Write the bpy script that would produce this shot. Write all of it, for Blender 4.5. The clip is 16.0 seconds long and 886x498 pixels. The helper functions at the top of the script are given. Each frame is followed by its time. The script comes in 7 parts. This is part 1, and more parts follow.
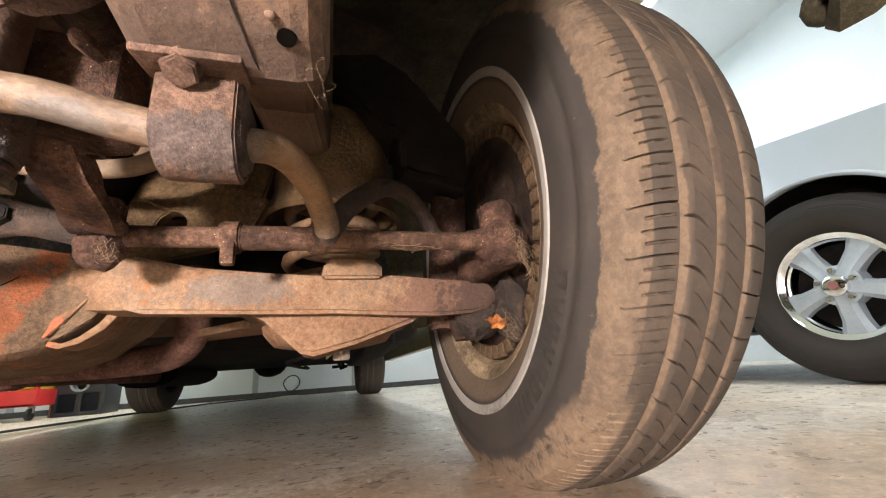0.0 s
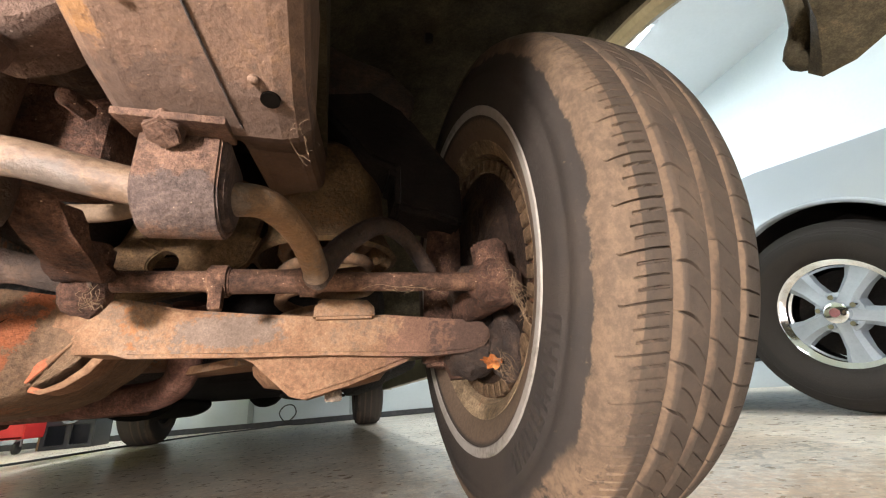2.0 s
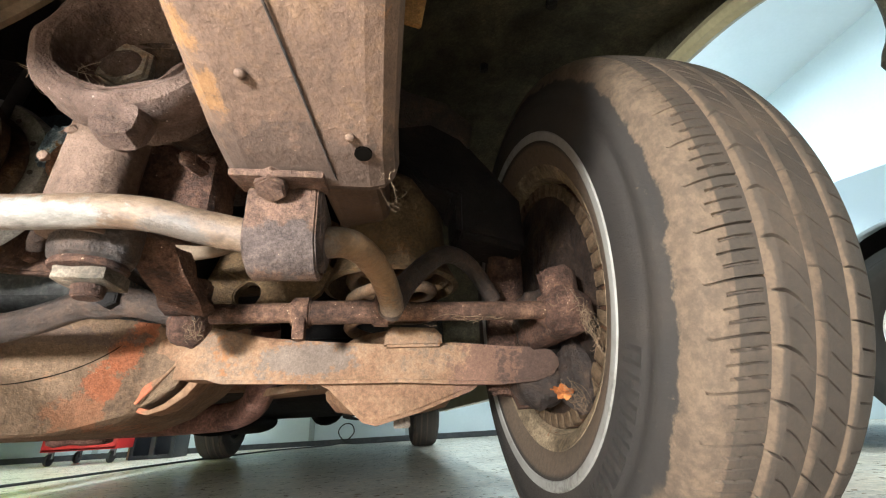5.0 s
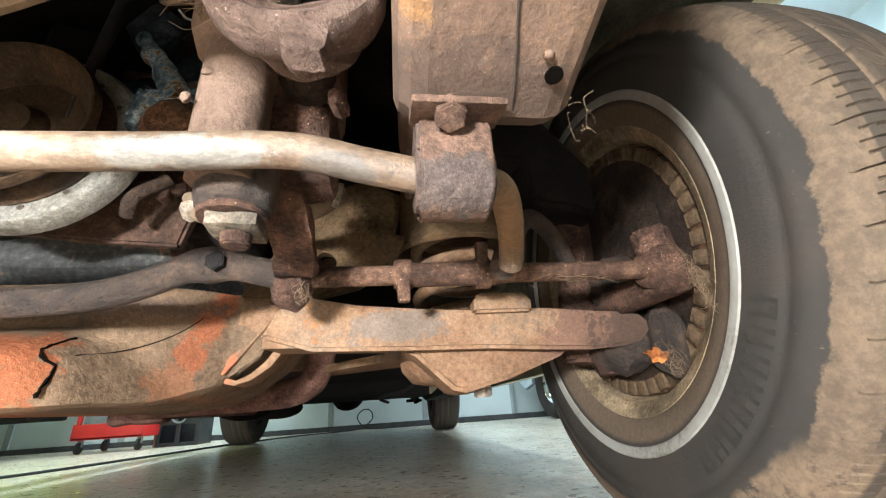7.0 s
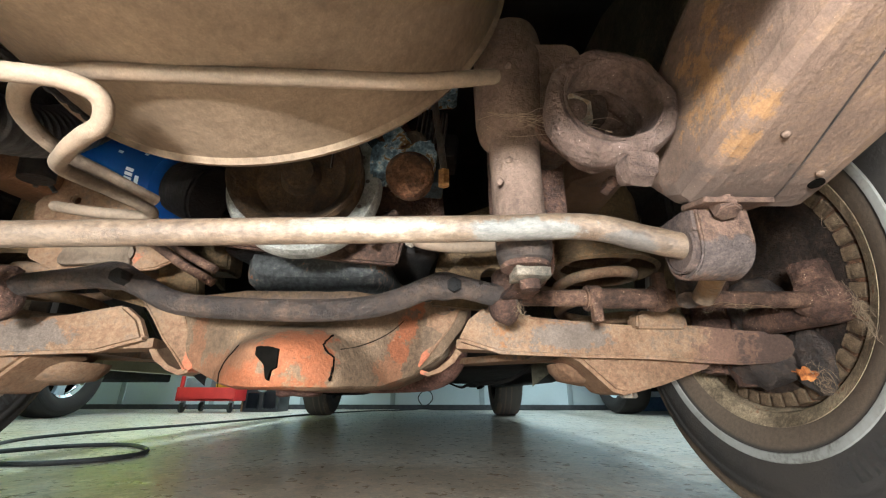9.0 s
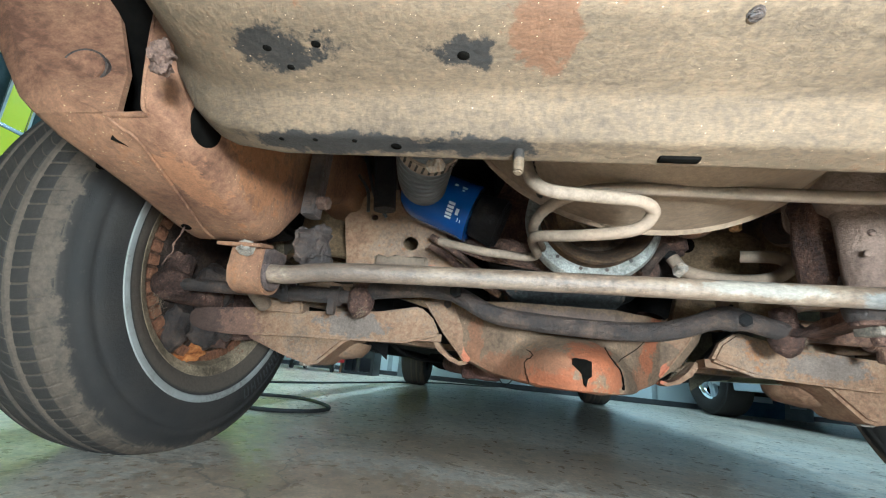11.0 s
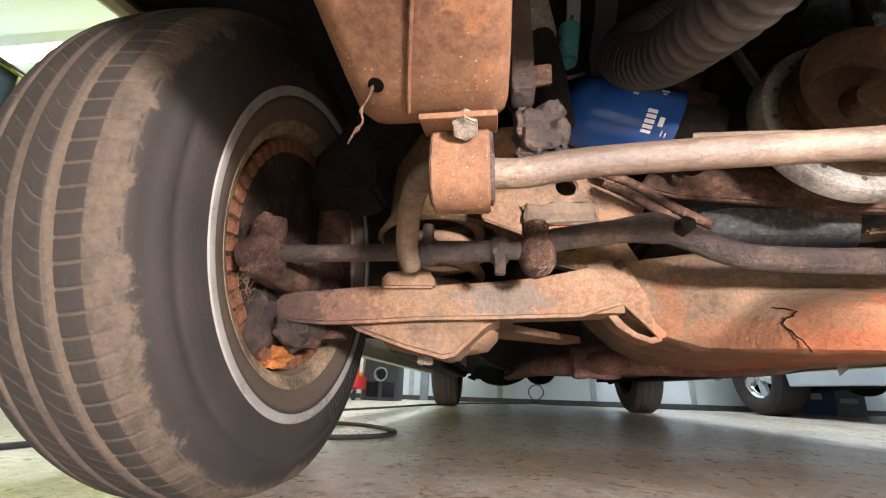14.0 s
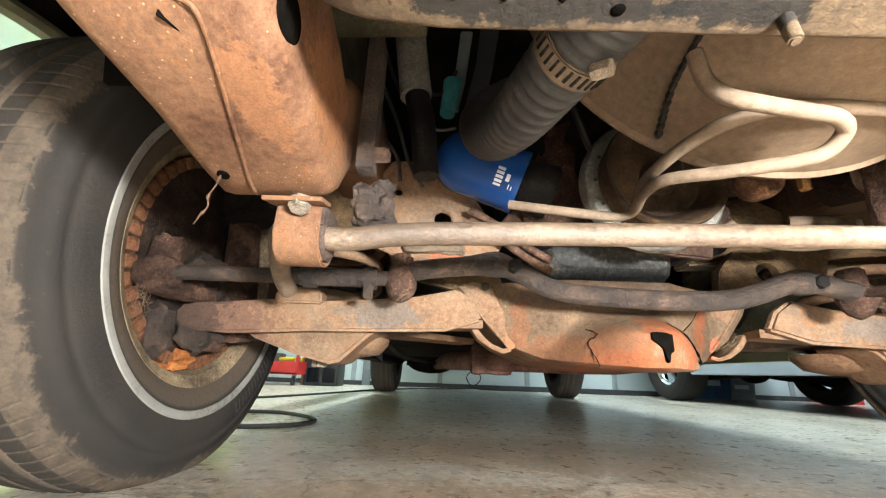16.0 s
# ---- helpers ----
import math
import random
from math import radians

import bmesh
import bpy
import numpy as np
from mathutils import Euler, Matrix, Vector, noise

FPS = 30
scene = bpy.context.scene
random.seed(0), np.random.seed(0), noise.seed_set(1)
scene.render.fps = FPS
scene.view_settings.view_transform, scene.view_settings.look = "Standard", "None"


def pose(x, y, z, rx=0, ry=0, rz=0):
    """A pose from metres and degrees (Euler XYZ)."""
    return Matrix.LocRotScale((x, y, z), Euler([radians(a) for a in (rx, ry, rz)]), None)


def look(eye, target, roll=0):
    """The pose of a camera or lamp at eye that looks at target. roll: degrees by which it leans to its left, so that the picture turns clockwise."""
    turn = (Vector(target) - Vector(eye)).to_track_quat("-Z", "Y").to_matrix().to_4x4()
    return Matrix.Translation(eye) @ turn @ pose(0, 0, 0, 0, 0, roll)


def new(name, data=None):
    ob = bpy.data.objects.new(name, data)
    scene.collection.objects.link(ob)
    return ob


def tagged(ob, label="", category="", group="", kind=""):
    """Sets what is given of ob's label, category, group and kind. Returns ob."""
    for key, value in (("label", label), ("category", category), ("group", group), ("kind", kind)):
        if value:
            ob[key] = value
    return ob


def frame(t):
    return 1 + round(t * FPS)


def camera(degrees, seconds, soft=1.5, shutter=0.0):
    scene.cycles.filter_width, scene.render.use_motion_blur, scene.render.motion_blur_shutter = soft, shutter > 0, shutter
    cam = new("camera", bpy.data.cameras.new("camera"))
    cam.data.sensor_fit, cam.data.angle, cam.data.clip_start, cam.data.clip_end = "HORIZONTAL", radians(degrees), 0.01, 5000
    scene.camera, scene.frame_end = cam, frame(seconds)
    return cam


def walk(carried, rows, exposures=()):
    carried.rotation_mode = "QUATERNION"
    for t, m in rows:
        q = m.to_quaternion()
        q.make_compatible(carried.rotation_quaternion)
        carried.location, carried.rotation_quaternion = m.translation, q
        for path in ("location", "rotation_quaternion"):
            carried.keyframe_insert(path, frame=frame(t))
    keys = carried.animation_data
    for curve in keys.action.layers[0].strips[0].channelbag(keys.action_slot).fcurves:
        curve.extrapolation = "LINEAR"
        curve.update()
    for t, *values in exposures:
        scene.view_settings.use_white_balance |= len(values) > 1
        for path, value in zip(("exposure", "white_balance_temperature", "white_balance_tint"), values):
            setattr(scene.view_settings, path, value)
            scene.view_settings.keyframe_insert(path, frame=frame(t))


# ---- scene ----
cam = camera(96.4, 16.0, soft=1.15)
PATH = [
    (0, (0.437, -0.586, 0.144), (0.983, 1.247, 0.73), -4.3),
    (0.5, (0.444, -0.583, 0.148), (0.987, 1.243, 0.759), -3.8),
    (1, (0.439, -0.583, 0.156), (0.972, 1.238, 0.789), -3.8),
    (1.5, (0.433, -0.578, 0.164), (0.98, 1.229, 0.825), -4.2),
    (2, (0.445, -0.59, 0.161), (0.99, 1.203, 0.859), -4.7),
    (2.5, (0.425, -0.592, 0.183), (0.951, 1.171, 0.966), -4.9),
    (3, (0.434, -0.612, 0.211), (0.904, 1.108, 1.116), -4.5),
    (5.5, (0.42, -0.58, 0.161), (0.703, 1.243, 0.933), -3.3),
    (6, (0.39, -0.558, 0.156), (0.709, 1.268, 0.908), -4.5),
    (6.5, (0.371, -0.56, 0.152), (0.69, 1.271, 0.891), -4.7),
    (7, (0.337, -0.561, 0.155), (0.608, 1.274, 0.904), -4.0),
    (7.5, (0.296, -0.561, 0.153), (0.517, 1.28, 0.902), -3.2),
    (8, (0.252, -0.576, 0.154), (0.437, 1.272, 0.897), -2.6),
    (10.3, (0.02, -0.737, 0.205), (-0.141, 1.162, 0.813), 3.4),
    (10.5, (-0.016, -0.746, 0.208), (-0.193, 1.153, 0.809), 3.7),
    (11, (-0.119, -0.764, 0.192), (-0.389, 1.137, 0.752), 5.9),
    (11.5, (-0.189, -0.76, 0.207), (-0.521, 1.127, 0.781), 7.0),
    (12, (-0.279, -0.756, 0.177), (-0.62, 1.133, 0.737), 6.5),
    (12.5, (-0.296, -0.736, 0.19), (-0.636, 1.136, 0.809), 5.1),
    (13, (-0.327, -0.687, 0.166), (-0.642, 1.186, 0.793), 3.7),
    (13.5, (-0.368, -0.639, 0.144), (-0.692, 1.224, 0.795), 2.8),
    (14, (-0.356, -0.604, 0.135), (-0.61, 1.264, 0.802), 1.8),
    (14.5, (-0.344, -0.602, 0.139), (-0.549, 1.269, 0.816), 1.6),
    (15, (-0.319, -0.619, 0.134), (-0.448, 1.26, 0.807), 1.3),
    (15.5, (-0.277, -0.641, 0.142), (-0.341, 1.25, 0.789), 1.5),
    (16, (-0.253, -0.691, 0.162), (-0.283, 1.216, 0.765), 2.1),
]
LOOKS = [(0, -0.03, 6300, 17), (2.0, -0.02, 6200, 15), (3.0, -0.02, 6000, 12), (5.5, 0.15, 5450, 2), (7.5, 0.2, 5450, 2), (8.2, 0.15, 5450, 2), (10.3, -0.55, 4600, -7), (11.3, -0.5, 4550, -8), (12.0, -0.28, 4800, 1), (12.5, -0.2, 5250, 7), (13.0, 0.0, 5450, 11), (13.5, 0.1, 5700, 18), (14.5, 0.22, 5800, 12), (15.5, 0.24, 5650, 4), (16, 0.2, 5600, 2)]
walk(cam, [(t, look(e, g, r)) for t, e, g, r in PATH], LOOKS)

# ---- light ----
world = bpy.data.worlds.new("world")
scene.world = world
world.use_nodes = True
sky = world.node_tree.nodes.new("ShaderNodeTexSky")
sky.sky_type = "NISHITA"
sky.sun_disc = False
sky.sun_elevation, sky.sun_rotation = radians(40), radians(200)
world.node_tree.links.new(sky.outputs[0], world.node_tree.nodes["Background"].inputs[0])
world.node_tree.nodes["Background"].inputs[1].default_value = 0.1


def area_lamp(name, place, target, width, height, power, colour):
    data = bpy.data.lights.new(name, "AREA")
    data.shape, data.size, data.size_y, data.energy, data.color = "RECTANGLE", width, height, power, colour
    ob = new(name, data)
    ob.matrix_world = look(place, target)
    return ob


# daylight fill through an assumed, unseen garage door in front of the car, an unseen low lamp before the bumper, and
# the strip lights on the ceiling
area_lamp("door_daylight", (-0.1, -3.55, 1.0), (-0.1, 0, 0.7), 3.4, 1.9, 34, (1.0, 0.95, 0.88))
# added lamp, out of view; its place follows from the shadow edges
area_lamp("unseen_front_lamp", (0.04, -1.02, 0.21), (0.0, -0.1, 0.18), 0.11, 0.07, 32, (1.0, 0.90, 0.80))
for lx, ly, watts, wide, deep in ((-4.3, 1.9, 60, 2.3, 0.25), (1.9, 0.4, 55, 0.25, 2.3), (-0.6, 3.1, 96, 0.25, 2.3), (3.1, 2.6, 60, 0.25, 2.3), (-0.6, -2.2, 80, 0.25, 2.3)):
    area_lamp("strip_light_lamp", (lx, ly, 3.07), (lx, ly + 0.001, 0), wide, deep, watts, (0.93, 1.0, 0.98))


# ---- materials ----
def material(name, colours, rough=(0.6, 0.9), metal=0.0, scale=18.0, bump=0.3, speck=None, fine=160.0, streak=(1, 1, 1), grey=0.0, spots=(), grit=None):
    """Patches of several colours at two scales, with fine grain and relief. colours: (position, rgb) rows."""
    if grit is None:
        grit = 0.5 if bump >= 0.16 else (0.16 if bump >= 0.1 else 0.0)
    m = bpy.data.materials.new(name)
    m.use_nodes = True
    nt = m.node_tree
    n, l = nt.nodes, nt.links
    b = n["Principled BSDF"]
    if rough[0] >= 0.55 and not metal:
        b.inputs["Specular IOR Level"].default_value = 0.2
    tc = n.new("ShaderNodeTexCoord")
    mp = n.new("ShaderNodeMapping")
    mp.inputs["Scale"].default_value = streak
    l.new(tc.outputs["Object"], mp.inputs[0])
    big = n.new("ShaderNodeTexNoise")
    big.inputs["Scale"].default_value, big.inputs["Detail"].default_value, big.inputs["Roughness"].default_value = scale, 8, 0.65
    small = n.new("ShaderNodeTexNoise")
    small.inputs["Scale"].default_value, small.inputs["Detail"].default_value = fine, 4
    l.new(mp.outputs[0], big.inputs["Vector"])
    l.new(tc.outputs["Object"], small.inputs["Vector"])
    mix = n.new("ShaderNodeMix")
    mix.inputs[0].default_value = 0.3
    l.new(big.outputs[0], mix.inputs[2])
    l.new(small.outputs[0], mix.inputs[3])
    spread = n.new("ShaderNodeMapRange")
    spread.inputs["From Min"].default_value, spread.inputs["From Max"].default_value = 0.36, 0.64
    l.new(mix.outputs[0], spread.inputs[0])
    ramp = n.new("ShaderNodeValToRGB")
    while len(ramp.color_ramp.elements) < len(colours):
        ramp.color_ramp.elements.new(0.5)
    for e, (pos, rgb) in zip(ramp.color_ramp.elements, colours):
        lum = 0.3 * rgb[0] + 0.6 * rgb[1] + 0.1 * rgb[2]
        rgb = [c + grey * (lum * k - c) for c, k in zip(rgb, (1.05, 0.98, 0.95))]
        e.position, e.color = pos, (*rgb, 1)
    l.new(spread.outputs[0], ramp.inputs[0])
    out = ramp.outputs[0]
    for place, size, rgb in spots:
        # a ragged patch of its own colour
        off = n.new("ShaderNodeVectorMath")
        off.operation = "SUBTRACT"
        off.inputs[1].default_value = place
        l.new(tc.outputs["Object"], off.inputs[0])
        div = n.new("ShaderNodeVectorMath")
        div.operation = "DIVIDE"
        div.inputs[1].default_value = size
        l.new(off.outputs[0], div.inputs[0])
        ln = n.new("ShaderNodeVectorMath")
        ln.operation = "LENGTH"
        l.new(div.outputs[0], ln.inputs[0])
        rag = n.new("ShaderNodeTexNoise")
        rag.inputs["Scale"].default_value, rag.inputs["Detail"].default_value, rag.inputs["Roughness"].default_value = 70, 6, 0.7
        l.new(tc.outputs["Object"], rag.inputs["Vector"])
        sm = n.new("ShaderNodeMath")
        sm.operation = "MULTIPLY_ADD"
        sm.inputs[1].default_value = 2.4
        l.new(rag.outputs[0], sm.inputs[0])
        l.new(ln.outputs["Value"], sm.inputs[2])
        edge = n.new("ShaderNodeMapRange")
        edge.inputs["From Min"].default_value, edge.inputs["From Max"].default_value = 2.18, 1.98
        edge.inputs["To Max"].default_value = 0.9
        l.new(sm.outputs[0], edge.inputs[0])
        px = n.new("ShaderNodeMix")
        px.data_type = "RGBA"
        px.inputs[7].default_value = (*rgb, 1)
        l.new(edge.outputs[0], px.inputs[0])
        l.new(out, px.inputs[6])
        out = px.outputs[2]
    if speck:
        amount, rgb = speck
        v = n.new("ShaderNodeTexVoronoi")
        v.inputs["Scale"].default_value = 210
        l.new(tc.outputs["Object"], v.inputs["Vector"])
        lt = n.new("ShaderNodeMath")
        lt.operation = "LESS_THAN"
        lt.inputs[1].default_value = amount
        l.new(v.outputs["Distance"], lt.inputs[0])
        gate = n.new("ShaderNodeMath")
        gate.operation = "GREATER_THAN"
        gate.inputs[1].default_value = 0.5
        l.new(big.outputs[0], gate.inputs[0])
        both = n.new("ShaderNodeMath")
        both.operation = "MULTIPLY"
        l.new(lt.outputs[0], both.inputs[0])
        l.new(gate.outputs[0], both.inputs[1])
        mx = n.new("ShaderNodeMix")
        mx.data_type = "RGBA"
        mx.inputs[7].default_value = (*rgb, 1)
        l.new(both.outputs[0], mx.inputs[0])
        l.new(out, mx.inputs[6])
        out = mx.outputs[2]
    if grit:
        for sc, lo, hi in ((6.0, 1 - 0.7 * grit, 1 + 0.5 * grit), (30.0, 1 - 0.7 * grit, 1 + 0.45 * grit), (fine * 1.5, 1 - 0.5 * grit, 1 + 0.4 * grit), (fine * 4.5, 1 - 0.8 * grit, 1 + 0.65 * grit)):
            gn = n.new("ShaderNodeTexNoise")
            gn.inputs["Scale"].default_value, gn.inputs["Detail"].default_value, gn.inputs["Roughness"].default_value = sc, 8, 0.72
            l.new(mp.outputs[0], gn.inputs["Vector"])
            gr = n.new("ShaderNodeMapRange")
            gr.inputs["From Min"].default_value, gr.inputs["From Max"].default_value = 0.34, 0.66
            gr.inputs["To Min"].default_value, gr.inputs["To Max"].default_value = lo, hi
            l.new(gn.outputs[0], gr.inputs[0])
            gm = n.new("ShaderNodeVectorMath")
            gm.operation = "SCALE"
            l.new(out, gm.inputs[0])
            l.new(gr.outputs[0], gm.inputs["Scale"])
            out = gm.outputs[0]
    l.new(out, b.inputs["Base Color"])
    rr = n.new("ShaderNodeMapRange")
    rr.inputs["To Min"].default_value, rr.inputs["To Max"].default_value = rough
    l.new(small.outputs[0], rr.inputs[0])
    l.new(rr.outputs[0], b.inputs["Roughness"])
    b.inputs["Metallic"].default_value = metal
    if bump:
        bp = n.new("ShaderNodeBump")
        bp.inputs["Strength"].default_value, bp.inputs["Distance"].default_value = min(1.0, bump * 2.2), 0.0035 if bump < 0.6 else 0.0065
        grain = n.new("ShaderNodeTexNoise")
        grain.inputs["Scale"].default_value, grain.inputs["Detail"].default_value, grain.inputs["Roughness"].default_value = fine * 0.9, 6, 0.7
        l.new(tc.outputs["Object"], grain.inputs["Vector"])
        height = n.new("ShaderNodeMath")
        height.operation = "MULTIPLY_ADD"
        height.inputs[1].default_value = 0.8
        l.new(grain.outputs[0], height.inputs[0])
        l.new(mix.outputs[0], height.inputs[2])
        l.new(height.outputs[0], bp.inputs["Height"])
        l.new(bp.outputs[0], b.inputs["Normal"])
    return m


G = 0.06
M_RAIL = material("rusty_frame_steel", [(0.0, (0.0714, 0.0291, 0.0131)), (0.35, (0.137, 0.0612, 0.0274)), (0.7, (0.186, 0.089, 0.0395)), (1.0, (0.197, 0.0798, 0.0246))], scale=9, bump=0.11, grit=0.25, speck=(0.13, (0.299, 0.197, 0.0991)), grey=0.12, spots=[((-0.345, -0.45, 0.36), (0.02, 0.06, 0.05), (0.2, 0.088, 0.036)), ((-0.36, -0.5, 0.32), (0.02, 0.05, 0.02), (0.2, 0.092, 0.042))])
M_RAILD = material("dusty_frame_steel", [(0.0, (0.062, 0.039, 0.028)), (0.35, (0.106, 0.067, 0.046)), (0.7, (0.142, 0.090, 0.062)), (1.0, (0.172, 0.106, 0.064))], scale=8, bump=0.2, fine=210, grit=0.22, speck=(0.05, (0.30, 0.21, 0.14)), grey=0.04, spots=[((0.422, -0.535, 0.328), (0.014, 0.03, 0.03), (0.205, 0.108, 0.052)), ((0.345, -0.47, 0.36), (0.012, 0.05, 0.06), (0.24, 0.13, 0.055)), ((0.38, -0.42, 0.30), (0.1, 0.035, 0.02), (0.085, 0.058, 0.044))])
M_ARM = material("control_arm_steel", [(0.0, (0.133, 0.065, 0.0312)), (0.3, (0.206, 0.109, 0.0535)), (0.55, (0.246, 0.142, 0.0737)), (0.8, (0.18, 0.119, 0.0755)), (1.0, (0.253, 0.113, 0.0401))], scale=7, grey=0.1, grit=0.3, bump=0.3, speck=(0.07, (0.366, 0.254, 0.152)), spots=[((s * x, -0.12, z), (rx, 0.3, rz), c) for s in (1, -1) for x, z, rx, rz, c in ((0.345, 0.24, 0.06, 0.022, (0.15, 0.115, 0.09)), (0.57, 0.225, 0.07, 0.05, (0.15, 0.082, 0.055)), (0.63, 0.225, 0.07, 0.06, (0.075, 0.046, 0.034)), (0.255, 0.335, 0.03, 0.02, (0.36, 0.115, 0.055)), (0.152, 0.22, 0.012, 0.03, (0.36, 0.115, 0.055)))])
M_POCKET = material("golden_brown_rust", [(0.0, (0.05, 0.03, 0.015)), (0.4, (0.10, 0.062, 0.03)), (0.7, (0.15, 0.095, 0.048)), (1.0, (0.19, 0.10, 0.04))], scale=9, bump=0.4, grit=0.4, speck=(0.08, (0.28, 0.19, 0.11)))
OR1, OR2 = (0.24, 0.078, 0.031), (0.185, 0.086, 0.043)
M_CROSS = material("primer_crossmember", [(0.0, (0.0673, 0.0395, 0.0222)), (0.35, (0.131, 0.0808, 0.0439)), (0.75, (0.178, 0.111, 0.0614)), (1.0, (0.221, 0.118, 0.0526))], scale=9, grey=0.1, grit=0.3, bump=0.35, speck=(0.07, (0.396, 0.273, 0.158)), spots=[((x, -0.17, z), (rx, 0.4, rz), c) for x, z, rx, rz, c in ((0.010, 0.216, 0.036, 0.027, OR1), (0.030, 0.222, 0.024, 0.022, OR1), (0.044, 0.200, 0.018, 0.020, OR1), (-0.05, 0.194, 0.05, 0.022, OR1), (-0.02, 0.182, 0.05, 0.014, OR1), (-0.045, 0.212, 0.03, 0.018, OR2), (-0.10, 0.2, 0.04, 0.024, OR2), (0.146, 0.290, 0.012, 0.022, OR1), (0.134, 0.262, 0.014, 0.026, OR1), (0.122, 0.228, 0.015, 0.028, OR1), (0.112, 0.198, 0.018, 0.022, OR2), (-0.145, 0.235, 0.014, 0.045, OR2), (0.0, 0.278, 0.16, 0.016, (0.10, 0.066, 0.048)))])
M_BAR = material("dusty_sway_bar", [(0.0, (0.0574, 0.0357, 0.0224)), (0.35, (0.123, 0.0798, 0.049)), (0.7, (0.164, 0.114, 0.0735)), (1.0, (0.221, 0.163, 0.112))], scale=16, bump=0.25, rough=(0.45, 0.66), grit=0.35, speck=(0.06, (0.05, 0.035, 0.025)), spots=[((0.24, -0.39, 0.28), (0.05, 0.03, 0.012), (0.15, 0.135, 0.115)), ((0.31, -0.39, 0.272), (0.025, 0.03, 0.010), (0.075, 0.06, 0.048)), ((0.12, -0.39, 0.285), (0.06, 0.03, 0.008), (0.20, 0.165, 0.125)), ((0.418, -0.33, 0.27), (0.03, 0.06, 0.03), (0.15, 0.082, 0.034)), ((-0.27, -0.39, 0.272), (0.09, 0.04, 0.02), (0.125, 0.083, 0.055)), ((-0.12, -0.39, 0.270), (0.08, 0.04, 0.012), (0.135, 0.092, 0.06))], streak=(0.328, 0.76, 0.7))
M_GREASE = material("greasy_dark_steel", [(0.0, (0.0185, 0.0121, 0.00874)), (0.5, (0.0462, 0.0278, 0.0183)), (1.0, (0.0928, 0.0551, 0.0328))], scale=24, bump=0.6, rough=(0.45, 0.75), grey=G)
M_CAKED = material("caked_grease", [(0.0, (0.0348, 0.0189, 0.0129)), (0.5, (0.0939, 0.0487, 0.0322)), (1.0, (0.174, 0.0917, 0.0575))], scale=40, speck=(0.11, (0.51, 0.355, 0.238)), bump=1.0, fine=240, grey=G)
M_ROD = material("tie_rod_steel", [(0.0, (0.033, 0.0174, 0.0108)), (0.5, (0.0782, 0.0401, 0.0242)), (1.0, (0.137, 0.0743, 0.0433))], scale=30, speck=(0.11, (0.34, 0.25, 0.17)), bump=0.5, grey=G)
M_RUBBER = material("bushing_rubber", [(0.0, (0.04, 0.028, 0.024)), (1.0, (0.13, 0.085, 0.065))], scale=20, bump=0.4, grey=G)
M_GEAR = material("dusty_gear_housing", [(0.0, (0.075, 0.046, 0.032)), (0.5, (0.132, 0.086, 0.061)), (1.0, (0.175, 0.115, 0.082))], scale=20, bump=0.4, fine=200, grit=0.25, speck=(0.09, (0.25, 0.18, 0.13)))
M_GEARC = material("crusted_gear_cover", [(0.0, (0.065, 0.039, 0.028)), (0.5, (0.125, 0.080, 0.060)), (1.0, (0.18, 0.12, 0.092))], scale=34, bump=0.8, fine=260, grit=0.3, speck=(0.12, (0.33, 0.25, 0.2)))
M_BUSHL = material("pale_dusty_nut", [(0.0, (0.055, 0.048, 0.036)), (0.5, (0.12, 0.095, 0.07)), (1.0, (0.19, 0.15, 0.11))], scale=40, bump=0.4)
M_BUSH = material("bushing_bracket", [(0.0, (0.0667, 0.0368, 0.0246)), (0.5, (0.119, 0.068, 0.045)), (1.0, (0.162, 0.096, 0.0605))], scale=22, speck=(0.05, (0.299, 0.237, 0.17)), bump=0.5, grey=G, spots=[((0.368, -0.408, 0.257), (0.04, 0.03, 0.015), (0.088, 0.066, 0.057))])
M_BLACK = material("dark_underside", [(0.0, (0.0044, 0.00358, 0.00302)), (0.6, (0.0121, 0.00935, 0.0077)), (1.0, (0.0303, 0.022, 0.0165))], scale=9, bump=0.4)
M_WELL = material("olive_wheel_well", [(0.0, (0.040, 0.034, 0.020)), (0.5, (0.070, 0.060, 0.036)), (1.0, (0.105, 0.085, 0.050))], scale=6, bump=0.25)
M_PAINT = material("olive_body_paint", [(0.0, (0.25, 0.22, 0.12)), (1.0, (0.36, 0.32, 0.19))], scale=5, bump=0.05, rough=(0.3, 0.5))
# near-black without gloss: puts the shade of holes, cracks and hollows into colour
M_SHADE = material("hollow_shade_black", [(0.0, (0.002, 0.00175, 0.0015)), (1.0, (0.006, 0.005, 0.004))], scale=30, bump=0, rough=(0.9, 1.0))
M_SHADE.node_tree.nodes["Principled BSDF"].inputs["Specular IOR Level"].default_value = 0.0
BLK, ORP = (0.011, 0.0095, 0.0085), (0.095, 0.045, 0.021)
